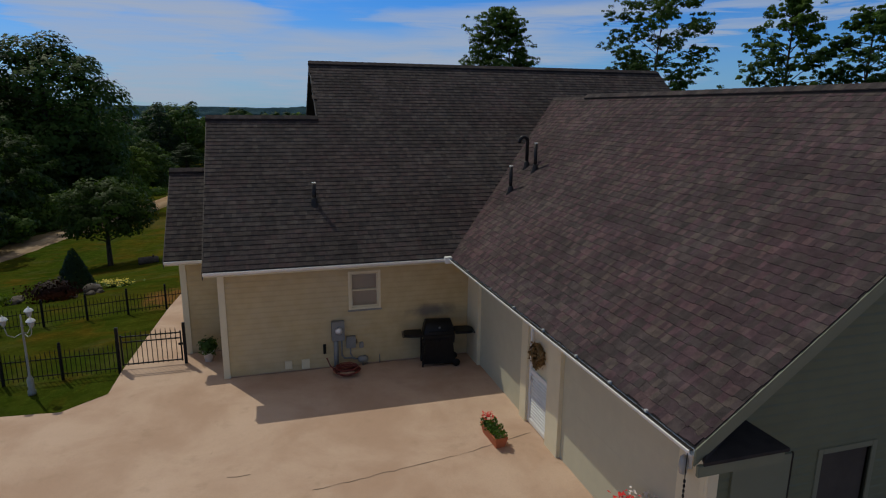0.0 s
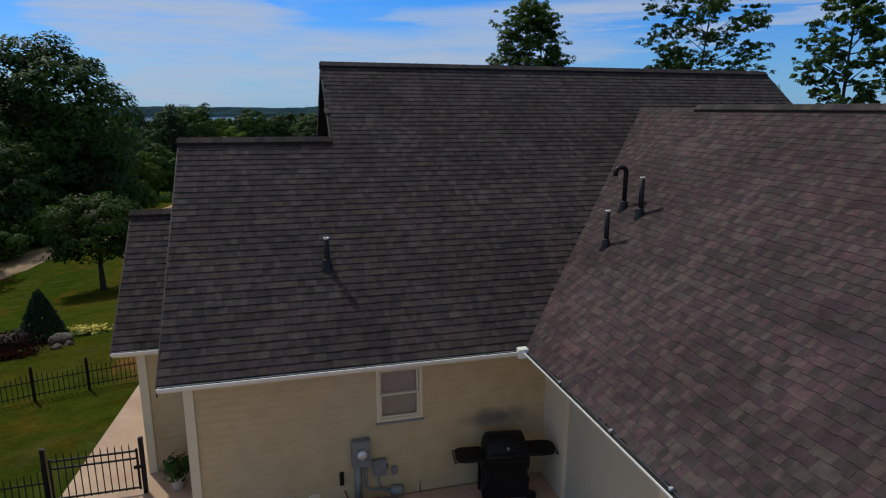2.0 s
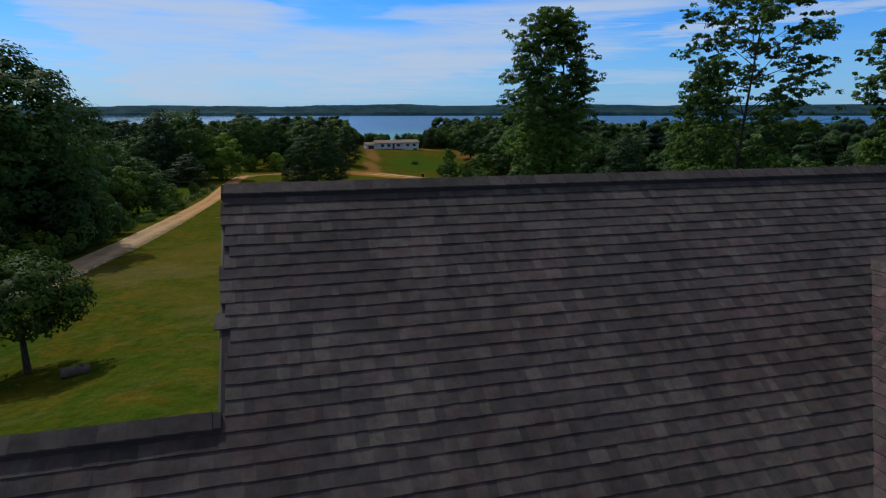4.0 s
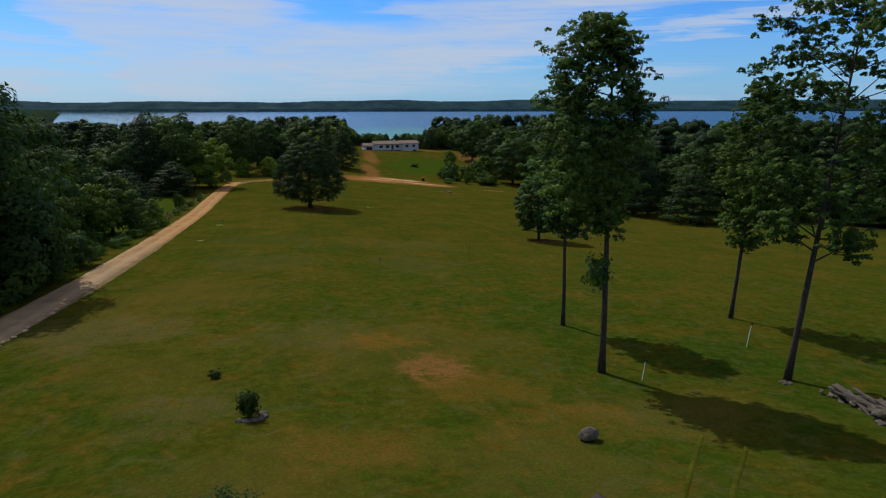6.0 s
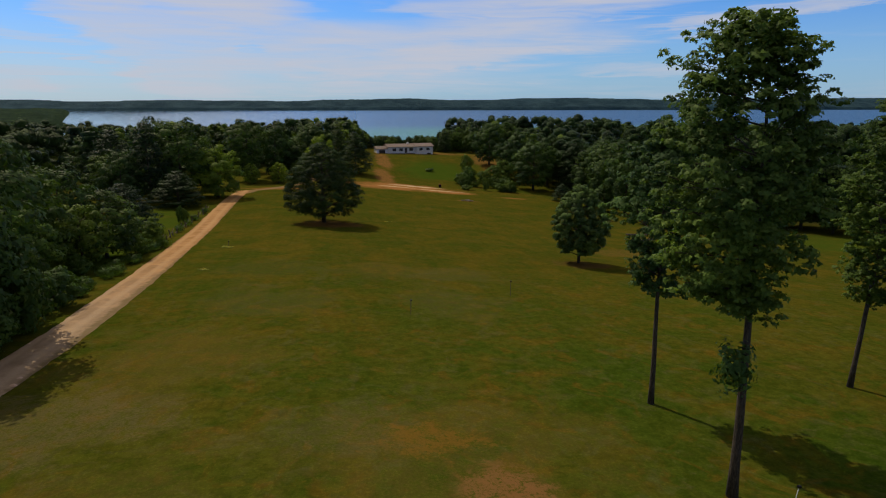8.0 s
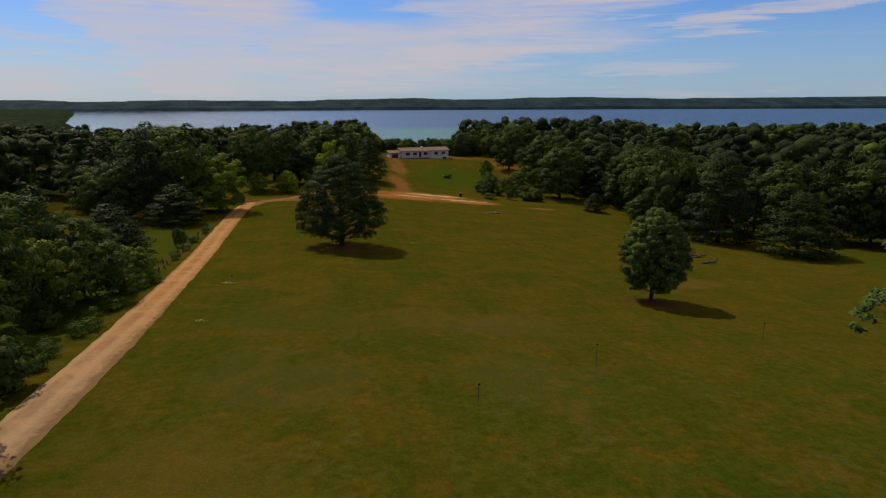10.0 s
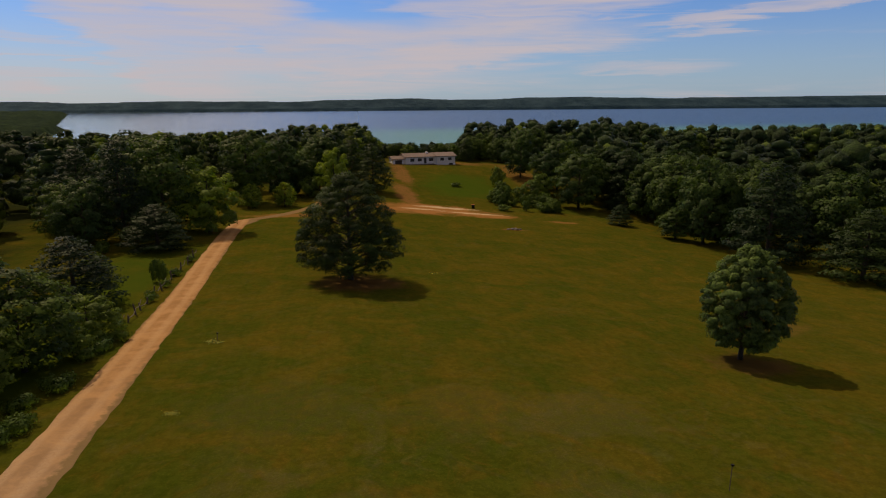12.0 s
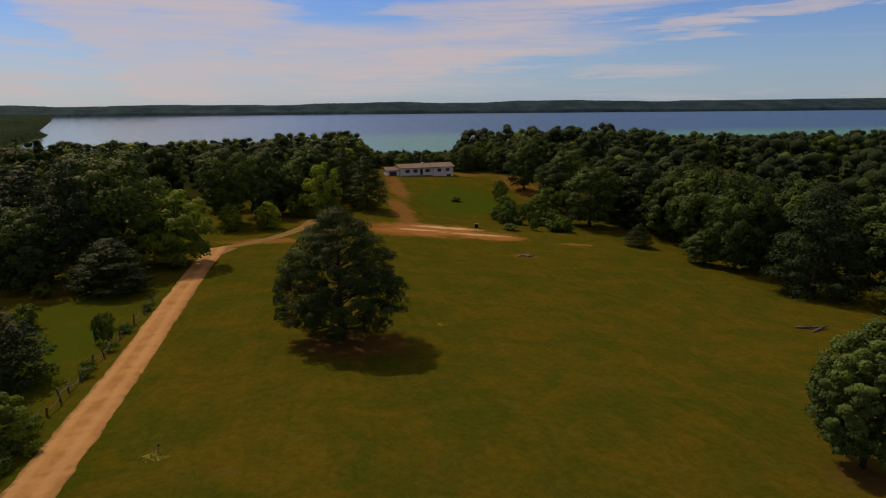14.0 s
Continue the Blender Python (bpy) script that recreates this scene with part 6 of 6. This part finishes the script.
for sx, z in ((-1, 0.77), (1, 0.82)):
    bm = bmesh.new()
    slab(bm, [(sx * (0.40 + 0.46 * u), 0.20 * v) for u, v in ((0, -1), (0.72, -1), (0.92, -0.85), (1, -0.5), (1, 0.5), (0.92, 0.85), (0.72, 1), (0, 1))], z, z + 0.075)
    bmesh.ops.bevel(bm, geom=list(bm.edges), offset=0.012, segments=2, affect="EDGES")
    part("side_shelf", bm, BLACK, grill)
    bm = bmesh.new()
    tube(bm, [(sx * 0.84, -0.18, z + 0.02), (sx * 0.88, -0.2, z + 0.02), (sx * 0.88, 0.2, z + 0.02), (sx * 0.84, 0.18, z + 0.02)], 0.012, 6)
    part("shelf_rail", bm, BLACK, grill)
for x, y in ((-0.40, -0.20), (-0.40, 0.20)):
    part("leg", boxed((x - 0.02, y - 0.02, 0.0), (x + 0.02, y + 0.02, 0.72), 0.004), BLACK, grill)
for y in (-0.22, 0.22):
    part("wheel", lathe(bmesh.new(), [(0.03, -0.03), (0.09, -0.025), (0.10, 0), (0.09, 0.025), (0.03, 0.03)], 18), BLACK, grill, "small plastic wheel", True, pose(0.42, y, 0.10, 90, 0, 0))

# meters and boxes on the wall
FACE = WF - 0.022
meter = thing("electric_meter", (2.62, FACE, 0.68), "grey electric meter cabinet with conduits on the siding", "meter")
part("cabinet", boxed((-0.16, -0.13, 0.06), (0.15, 0.0, 0.55), 0.012), GREY, meter)
part("dial", lathe(bmesh.new(), [(0.085, 0), (0.085, 0.07), (0.07, 0.10), (0.02, 0.105)], 18), ALU, meter, "round glass meter dial", True, pose(0.0, -0.13, 0.33, 90, 0, 0))
part("cover", boxed((-0.12, -0.145, 0.09), (0.12, -0.131, 0.22), 0.006), GREY, meter)
part("conduit", tube(bmesh.new(), [(-0.06, -0.06, 0.06), (-0.06, -0.06, -0.62)], 0.06, 10), GREY, meter, smooth=True)
part("conduit", tube(bmesh.new(), [(0.08, -0.05, 0.06), (0.08, -0.05, -0.34), (0.14, -0.05, -0.42), (0.40, -0.05, -0.44)], 0.022, 8), GREY, meter, smooth=True)
swit = thing("switch_box", (2.93, FACE, 0.66), "small grey switch box on the siding", "box")
part("body", boxed((-0.12, -0.09, -0.15), (0.11, 0.0, 0.15), 0.01), GREY, swit)
part("lever", boxed((0.112, -0.07, -0.05), (0.13, -0.03, 0.06), 0.004), BLACK, swit)
bm = bmesh.new()
tube(bm, [(-0.02, -0.05, -0.15), (-0.02, -0.05, -0.30), (0.05, -0.06, -0.44), (0.22, -0.06, -0.46), (0.38, -0.05, -0.46)], 0.018, 7)
part("conduit", bm, GREY, swit, smooth=True)
gasm = thing("gas_meter", (3.22, FACE - 0.08, 0.20), "small grey gas meter with pipework by the wall", "meter")
part("body", lathe(bmesh.new(), [(0.05, -0.13), (0.085, -0.10), (0.09, 0.06), (0.06, 0.11)], 14), GREY, gasm, smooth=True, m=pose(0, 0, 0, 0, 90, 0))
part("pipe", tube(bmesh.new(), [(-0.02, 0, -0.17), (-0.02, 0, 0.0)], 0.018, 7), GREY, gasm)
for x, z, w, h, m, lab in ((2.29, 0.53, 0.035, 0.12, BLACK, "dark outdoor socket on the siding"), (3.18, 0.55, 0.05, 0.075, GREY, "small grey outdoor socket on the siding"), (1.43, 0.22, 0.085, 0.10, TRIM, "pale vent cover on the siding"), (1.83, 0.20, 0.095, 0.12, TRIM, "pale vent cover on the siding")):
    o = thing("wall_box", (x, FACE, z), lab, "box")
    part("body", boxed((-w, -0.05, -h), (w, 0.0, h), 0.008), m, o)
    part("flap", boxed((-w * 0.8, -0.06, -h * 0.8), (w * 0.8, -0.051, h * 0.5), 0.004), m, o)
bm = bmesh.new()
tube(bm, [(3.63, FACE - 0.02, 0.02), (3.63, FACE - 0.02, 0.24), (3.63, FACE - 0.06, 0.27)], 0.012, 7)
solo("faucet", bm, GREY, "thin standpipe with a tap by the wall", "tap", smooth=True)
bm = bmesh.new()
pts = []
for k in range(240):
    q, ring = k * 0.21, (k // 30)
    r = 0.20 + 0.028 * (ring % 5) + 0.01 * math.sin(k * 1.7)
    pts.append((2.76 + r * math.cos(q), 16.18 + r * math.sin(q), 0.05 + 0.022 * (k / 30)))
pts += [(2.5, 16.35, 0.08), (2.40, 16.55, 0.12), (2.33, 16.63, 0.30)]
tube(bm, pts, 0.014, 6)
solo("garden_hose", bm, HOSE, "red garden hose coiled on the concrete", "hose", smooth=True)

# trough of flowers, wreath, lamp and petunias by the garage
tr = thing("planter", pose(5.06, 12.46, 0.03, 0, 0, 3), "terracotta trough planted with red flowers", "planter")
bm = bmesh.new()
for (a, b, c), (d, e, f) in (((-0.09, -0.32, 0), (0.09, 0.32, 0.02)),):
    box(bm, (a, b, c), (d, e, f))
lo, hi = (0.085, 0.32), (0.13, 0.37)
v0 = [bm.verts.new((sx * lo[0], sy * lo[1], 0.0)) for sx, sy in ((-1, -1), (1, -1), (1, 1), (-1, 1))]
v1 = [bm.verts.new((sx * hi[0], sy * hi[1], 0.21)) for sx, sy in ((-1, -1), (1, -1), (1, 1), (-1, 1))]
v2 = [bm.verts.new((sx * (hi[0] - 0.025), sy * (hi[1] - 0.025), 0.21)) for sx, sy in ((-1, -1), (1, -1), (1, 1), (-1, 1))]
v3 = [bm.verts.new((sx * (lo[0] - 0.01), sy * (lo[1] - 0.02), 0.03)) for sx, sy in ((-1, -1), (1, -1), (1, 1), (-1, 1))]
for r0, r1 in ((v0, v1), (v1, v2), (v2, v3)):
    for i in range(4):
        bm.faces.new((r0[i], r0[(i + 1) % 4], r1[(i + 1) % 4], r1[i]))
part("trough", bm, TERRA, tr)
part("soil", boxed((-0.095, -0.335, 0.12), (0.095, 0.335, 0.175)), CRACK, tr)
g = np.random.RandomState(8)
p = np.stack([g.uniform(-0.13, 0.13, 420), g.uniform(-0.36, 0.36, 420), g.uniform(0.17, 0.33, 420)], 1)
part("foliage", leaves_mesh("foliage", p, g.uniform(0.02, 0.045, 420), g.normal(0, 0.6, (420, 3)) + np.array([0, 0, 0.5]), LEAF_OAK, 8), None, tr)
p = np.stack([g.normal(0.0, 0.07, 60), 0.30 + g.normal(0, 0.07, 60), g.uniform(0.30, 0.40, 60)], 1)
tagged(part("flower", leaves_mesh("flower", p, g.uniform(0.02, 0.04, 60), np.tile([0, 0, 1.0], (60, 1)), PETAL_RED, 9), None, tr, "red blooms"), kind="stuff")

wr = thing("wreath", pose(GXW + 0.03, 12.55, 1.62, 0, 90, 0), "brown straw wreath hung on the side door", "wreath")
bm = bmesh.new()
ring = [(0.17 * math.cos(q), 0.17 * math.sin(q), 0) for q in np.linspace(0, 2 * math.pi, 25)]
tube(bm, ring, 0.055, 8)
part("ring", bm, STRAW, wr, smooth=True)
q = g.uniform(0, 6.283, 500)
rr = 0.17 + g.normal(0, 0.045, 500)
p = np.stack([np.cos(q) * rr, np.sin(q) * rr, g.normal(-0.02, 0.04, 500)], 1)
part("twig", leaves_mesh("twig", p, g.uniform(0.02, 0.05, 500), g.normal(0, 1, (500, 3)), STRAW, 4), None, wr)

wl = thing("wall_lamp", (GXW - 0.002, 8.14, 2.0), "small pale lamp on the garage wall", "lamp")
part("bracket", boxed((-0.04, -0.05, -0.06), (0.0, 0.05, 0.12), 0.006), WHITE, wl)
part("shade", lathe(bmesh.new(), [(0.045, -0.12), (0.06, -0.02), (0.05, 0.08), (0.02, 0.12)], 12, (-0.09, 0, 0)), GLOBE, wl, "pale glass shade", True)
ch = thing("rain_chain", (GXW - 0.12, 8.06, 1.85), "dark chain hanging below the gutter", "chain")
part("hook", tube(bmesh.new(), [(0, 0, 0), (0, 0, 0.77)], 0.006, 5), BLACK, ch)
for k in range(24):
    part("link", lathe(bmesh.new(), [(0.006, -0.03), (0.016, -0.01), (0.016, 0.01), (0.006, 0.03)], 6, (0, 0, -0.03 - 0.068 * k)), BLACK, ch)
pt = thing("flower_pot", (5.72, 8.75, 0.03), "tall pot of red and white petunias by the garage", "plant")
part("pot", lathe(bmesh.new(), [(0.14, 0), (0.12, 0.1), (0.10, 0.4), (0.19, 0.62), (0.21, 0.70), (0.18, 0.70), (0.16, 0.62)], 18), WHITE, pt, smooth=True)
part("foliage", leaf_clump(520, 0.27, 0.34, 0.045, LEAF_OAK, 15, 0.62), None, pt)
for dx, mat, sd, lab in ((-0.10, PETAL_RED, 16, "red blooms"), (0.12, PETAL_WHITE, 17, "white blooms")):
    p = g.normal(0, 1, (120, 3)) * np.array([0.09, 0.14, 0.06]) + np.array([dx, 0, 0.97])
    tagged(part("flower", leaves_mesh("flower", p, g.uniform(0.025, 0.05, 120), np.tile([0, 0, 1.0], (120, 1)), mat, sd), None, pt, lab), kind="stuff")

# island bed on the lawn
shrub("cone_shrub", meadow_at(-7.3, 29.4), cone_shape(2600, 0.80, 1.85, 0.07, NEEDLE, 31), "dark clipped conical evergreen in a stone-edged bed", 1.6)
shrub("barberry", meadow_at(-7.3, 27.2), leaf_clump(1500, 0.95, 0.72, 0.07, LEAF_RED, 32, 0.0), "low dark-red barberry bush in a stone-edged bed", 0.5)
shrub("hosta", meadow_at(-9.2, 27.0), leaf_clump(300, 0.5, 0.4, 0.09, LEAF_LIGHT, 33, 0.0), "low green leafy plant beside the stones", 0.2)
for x, y, r, sd in ((-6.35, 28.4, 0.42, 2), (-8.3, 29.6, 0.5, 3), (-6.7, 27.2, 0.22, 4), (-6.1, 27.5, 0.18, 5), (-8.7, 27.2, 0.25, 6), (-5.9, 27.9, 0.16, 7), (-9.0, 28.2, 0.3, 8)):
    boulder(meadow_at(x, y, r * 0.2, sd * 40), (r, r * 0.8, r * 0.62), 0, sd, "pale rounded stone edging the flower bed", group="bed stones")
fl = thing("flower_bed", meadow_at(-5.9, 29.6), "low spread of yellow flowers on the lawn", "flowers")
p = np.stack([g.normal(0, 0.34, 500), g.normal(0, 0.16, 500), g.uniform(0.05, 0.22, 500)], 1)
part("foliage", leaves_mesh("foliage", p, g.uniform(0.04, 0.08, 500), np.tile([0, 0, 0.6], (500, 1)), LEAF_LIGHT, 41), None, fl)
tagged(part("flower", leaves_mesh("flower", p + np.array([0, 0, 0.06]), g.uniform(0.025, 0.05, 500), np.tile([0, 0, 1.2], (500, 1)), PETAL_YELLOW, 42), None, fl, "yellow blooms"), kind="stuff")
plant_tree("weeping_tree", mound(51, 6.0, 1.9, 3.0, full, 90, 110, 0.13, LEAF_DARK, 0.16, 0.75), -11.2, 46.2, "small green weeping tree on the lawn")

# ---- meadow ----
part("sprout", leaf_clump(700, 0.82, 2.2, 0.13, LEAF_OAK, 66, 5.4), None, first_oak, "leafy sprouts low on the trunk", m=pose(-0.72, -0.1, 0))
for k in range(5):
    boulder(meadow_at(31.6 + 0.3 * math.cos(k * 1.3), 55.1 + 0.25 * math.sin(k * 1.3), 0.03), (0.15, 0.12, 0.09), 0, 90 + k, "small pale stone at the foot of the oak", "stone", group="root stones")
for x, y, tall, lean, mat in ((22.5, 56.1, 1.25, 6, WHITE), (34.2, 62.2, 1.75, 7, WHITE), (20.8, 95.0, 1.6, 0, WOOD_GREY), (40.8, 101.5, 1.6, 2, WOOD_GREY), (9.4, 88.0, 1.3, 1, WOOD_GREY), (76.4, 106.6, 1.6, 0, WOOD_GREY), (-12.4, 124.5, 0.7, 3, WOOD_GREY)):
    st = thing("marker_post", meadow_at(x, y) @ pose(0, 0, 0, 0, lean, 0), "thin pale marker post with a dark cap in the meadow" if mat is WHITE else "thin grey marker post with a dark cap in the meadow", "post", "marker posts")
    part("stake", lathe(bmesh.new(), [(0.021, -0.2), (0.021, tall), (0.015, tall + 0.01)], 8), mat, st)
    part("head", boxed((-0.06, -0.06, tall), (0.10, 0.06, tall + 0.11), 0.01), BLACK, st, "dark head")
for k in range(9):
    boulder(meadow_at(-17.25 + rnd.uniform(-0.35, 0.2), 64.0 + 1.55 * k + rnd.uniform(-0.5, 0.5), 0.02), (rnd.uniform(0.12, 0.24), rnd.uniform(0.12, 0.22), rnd.uniform(0.06, 0.11)), 0, 120 + k, "pale rubble lump at the dirt road's edge", "stone", CONCRETE, "road rubble")
boulder(meadow_at(15.6, 48.4, 0.25), (0.44, 0.38, 0.36), 0, 31, "lone rounded grey boulder in the meadow")
t = shrub("small_shrub", meadow_at(0.25, 52.5), leaf_clump(1300, 0.50, 1.35, 0.09, LEAF_DARK, 61, 0.05), "small dark shrub ringed with stones in the meadow", 0.9)
for k in range(6):
    q = -2.2 + k * 0.52
    boulder(meadow_at(0.25 + 0.66 * math.cos(q), 52.5 + 0.55 * math.sin(q), 0.04), (0.19 + 0.03 * (k % 3), 0.15, 0.12 + 0.04 * (k == 5)), 0, 70 + k, "small stone in a ring round the shrub", "stone", group="ring stones")
shrub("stump_sprout", meadow_at(-2.25, 58.1), leaf_clump(260, 0.32, 0.42, 0.08, NEEDLE, 62, 0.0), "dark low tuft in the mown meadow", 0.4)
plant_tree("sapling", broadleaf(63, 2.4, 0.1, 1.1, fan, 3000, 0.055, LEAF_DARK, 0.04, 40, (0, 0), 0.2), 0.9, 41.2, "sparse young sapling behind the house", "tree")
lg = thing("log", meadow_at(-8.9, 44.2, 0.25, 20), "short grey log lying on the lawn", "log")
part("bole", lathe(bmesh.new(), [(0.24, 0), (0.26, 0.3), (0.25, 1.15), (0.22, 1.2)], 14), WOOD_GREY, lg, smooth=True, m=pose(0, 0, 0, 0, 90, 0))
part("stub", lathe(bmesh.new(), [(0.07, 0), (0.05, 0.3)], 8), WOOD_GREY, lg, m=pose(0.9, 0, 0.1, 30, 0, 0))

# heap of field stones and old boards
pr = random.Random(9)
for k in range(58):
    f = pr.random() ** 1.2
    x, y = 33.2 - 0.9 * f + pr.gauss(0, 0.42), 53.0 - 6.4 * f + pr.gauss(0, 0.25)
    r = pr.uniform(0.16, 0.34) if f < 0.25 else pr.uniform(0.28, 0.52)
    boulder(meadow_at(x, y, pr.uniform(0.0, 0.30), pr.uniform(0, 360)), (r, r * pr.uniform(0.6, 0.95), r * pr.uniform(0.45, 0.7)), 0, 100 + k, "grey fieldstone in a heap at the meadow's edge", "stone", group="heap stones", rough=0.34)
for k in range(16):
    f = 0.16 + 0.70 * k / 15
    long, wide = pr.uniform(1.5, 2.7), pr.uniform(0.13, 0.22)
    x, y = 33.2 - 0.9 * f + pr.uniform(-0.45, 0.45), 53.0 - 6.4 * f
    solo("board", boxed((-long / 2, -wide, 0), (long / 2, wide, pr.uniform(0.05, 0.12)), 0.012), WOOD_GREY, "weathered grey timber lying along the stone heap", "board", meadow_at(x, y, pr.uniform(0.30, 0.52), pr.uniform(68, 96)) @ pose(0, 0, 0, pr.uniform(-14, 14), pr.uniform(-7, 7), 0), "boards")
shrub("heap_shrub", meadow_at(31.6, 47.0), leaf_clump(900, 0.9, 1.1, 0.10, NEEDLE, 65, 0.0), "dark weeds growing on the stone heap", 0.6)
for x, y, a, L in ((66.4, 153.1, 25, 4.5), (65.0, 153.8, -10, 3.5), (66.6, 148.6, 40, 3.0), (64.0, 146.8, 10, 2.5)):
    lg = thing("log", meadow_at(x, y, 0.2, a), "pale fallen log at the edge of the wood", "log", "fallen logs")
    part("bole", lathe(bmesh.new(), [(0.16, 0), (0.2, 0.3), (0.15, L), (0.1, L + 0.1)], 10), WOOD_GREY, lg, smooth=True, m=pose(-L / 2, 0, 0, 0, 90, 0))
    part("branch", lathe(bmesh.new(), [(0.06, 0), (0.03, 0.9)], 6), WOOD_GREY, lg, m=pose(0.4, 0, 0.05, 40, 0, 0))
for k in range(14):
    x, y = 38 + pr.gauss(0, 1.1), 196.8 + pr.gauss(0, 0.35)
    r = pr.uniform(0.15, 0.4)
    boulder(meadow_at(x, y, pr.uniform(0, 0.2), pr.uniform(0, 360)), (r * 1.6, r, r * 0.6), 0, 200 + k, "pale stone in a small rubble heap", "stone", group="rubble")
br = thing("burn_barrel", meadow_at(36.2, 231.5), "dark steel drum by the bare sandy ground", "barrel")
part("drum", lathe(bmesh.new(), [(0.42, 0), (0.44, 0.02), (0.42, 0.4), (0.44, 0.42), (0.42, 0.8), (0.44, 1.1), (0.40, 1.1), (0.38, 0.9)], 18), BLACK, br, smooth=True)
part("rim", lathe(bmesh.new(), [(0.45, 1.08), (0.46, 1.10), (0.45, 1.13), (0.43, 1.1)], 18), RUST, br, "rusty rim")
for k in range(14):  # old fence along the road
    y = 130.5 + 2.7 * k + pr.uniform(-0.6, 0.6)
    x = -23.1 - 0.02 * k + pr.uniform(-0.25, 0.25)
    h = pr.uniform(0.8, 1.4)
    fp = thing("fence_post", meadow_at(x, y) @ pose(0, 0, 0, pr.uniform(-9, 9), pr.uniform(-9, 9), 0), "weathered grey fence post beside the road", "post", "old fence posts")
    part("post", lathe(bmesh.new(), [(0.10, -0.2), (0.09, h), (0.05, h + 0.05)], 7), WOOD_GREY, fp)
    bm = bmesh.new()
    tube(bm, [(0, 0, h * 0.55), (0.1, 1.3, h * 0.35), (0.0, 2.6, h * 0.5)], 0.05, 5)
    part("fallen_rail", bm, WOOD_GREY, fp)
for k in range(64):
    x, y = (-22.3 if k > 15 else -23.3) + pr.gauss(0, 0.4), pr.uniform(98, 166) if k < 16 else pr.uniform(48, 128)
    shrub("weed_clump", meadow_at(x, y), leaf_clump(420, 0.8, 1.1, 0.10, LEAF_OAK, 300 + k, 0.0), "rough green weeds along the road verge", 0.4, group="weeds")
for x, y in ((12.6, 152.5), (-12.2, 123.9), (-13, 124.4), (-12.6, 108.7)):
    ft = thing("wildflowers", meadow_at(x, y), "pale wild flowers in the mown grass", "flowers", "wild flowers")
    p = np.stack([g.normal(0, 0.3, 60), g.normal(0, 0.2, 60), g.uniform(0.03, 0.12, 60)], 1)
    tagged(part("flower", leaves_mesh("flower", p, g.uniform(0.02, 0.035, 60), np.tile([0, 0, 1.0], (60, 1)), PETAL_YELLOW, int(x * 3 + 99)), None, ft), kind="stuff")
    part("foliage", leaves_mesh("foliage", p - np.array([0, 0, 0.05]), g.uniform(0.05, 0.1, 60), np.tile([0, 0, 1.0], (60, 1)), LEAF_LIGHT, int(x * 3 + 100)), None, ft)

# ---- far house ----
FW = plain("far_wall", (0.62, 0.60, 0.57), 0.06, 1.0, 0.7)
far = thing("far_house", meadow_at(21.6, 304.5, 0.0, 8) , "long low white house with a brown roof above the meadow", "house")


def far_window(parent, x, y, z, w, h):
    wn = part("window", boxed((x, y - 0.03, z), (x + w, y + 0.02, z + h)), DARK_ROOM, parent)
    bm = bmesh.new()
    for a, b, c, d in ((x - 0.1, z - 0.1, x, z + h + 0.1), (x + w, z - 0.1, x + w + 0.1, z + h + 0.1), (x, z + h, x + w, z + h + 0.1), (x, z - 0.1, x + w, z)):
        box(bm, (a, y - 0.06, b), (c, y, d))
    part("frame", bm, WHITE, wn)


def gable_roof(parent, x0, x1, y0, y1, z, rise, over=0.5):
    m = (y0 + y1) / 2
    bm = bmesh.new()
    solid(bm, [(x0 - over, y0 - over, z - 0.15), (x1 + over, y0 - over, z - 0.15), (x1 + over, m, z + rise), (x0 - over, m, z + rise)], (0, 0, 0.18))
    solid(bm, [(x0 - over, m, z + rise), (x1 + over, m, z + rise), (x1 + over, y1 + over, z - 0.15), (x0 - over, y1 + over, z - 0.15)], (0, 0, 0.18))
    part("roof", bm, ROOF_RED, parent)
    bm = bmesh.new()
    for x in (x0, x1 - 0.2):
        solid(bm, [(x, y0, z - 0.05), (x, y1, z - 0.05), (x, m, z + rise - 0.1)], (0.2, 0, 0))
    part("gable", bm, FW, parent)


part("wall", boxed((4.0, 0.0, -1.5), (16.6, 8.0, 2.6)), FW, far)
gable_roof(far, 4.0, 16.6, 0.0, 8.0, 2.6, 1.0)
part("wall", boxed((16.6, -0.8, -2.5), (24.2, 8.2, 2.7)), FW, far)
gable_roof(far, 16.6, 24.2, -0.8, 8.2, 2.7, 1.0)
part("wall", boxed((-0.8, 0.8, -1.0), (4.0, 7.0, 1.9)), WHITE_SIDING, far)
gable_roof(far, -0.8, 4.0, 0.8, 7.0, 1.9, 0.8)
for x in (6.0, 9.0, 13.6):
    far_window(far, x, 0.0, 0.8, 1.7, 1.2)
far_window(far, 18.0, -0.8, 0.9, 1.5, 1.2)
far_window(far, 21.2, -0.8, 1.0, 1.5, 1.1)
far_window(far, 21.6, -0.8, -1.6, 1.7, 1.5)
part("door", boxed((11.6, -0.05, 0.0), (12.6, 0.02, 2.1)), DARK_ROOM, far)
part("deck", boxed((5.5, -2.4, -0.35), (15.5, 0.0, -0.15)), WOOD_GREY, far)
part("chimney", boxed((13.2, 3.2, 3.0), (14.2, 4.0, 4.2)), FW, far)
part("garage_door", boxed((0.2, 0.75, -0.6), (2.9, 0.8, 1.4)), DARK_ROOM, far)
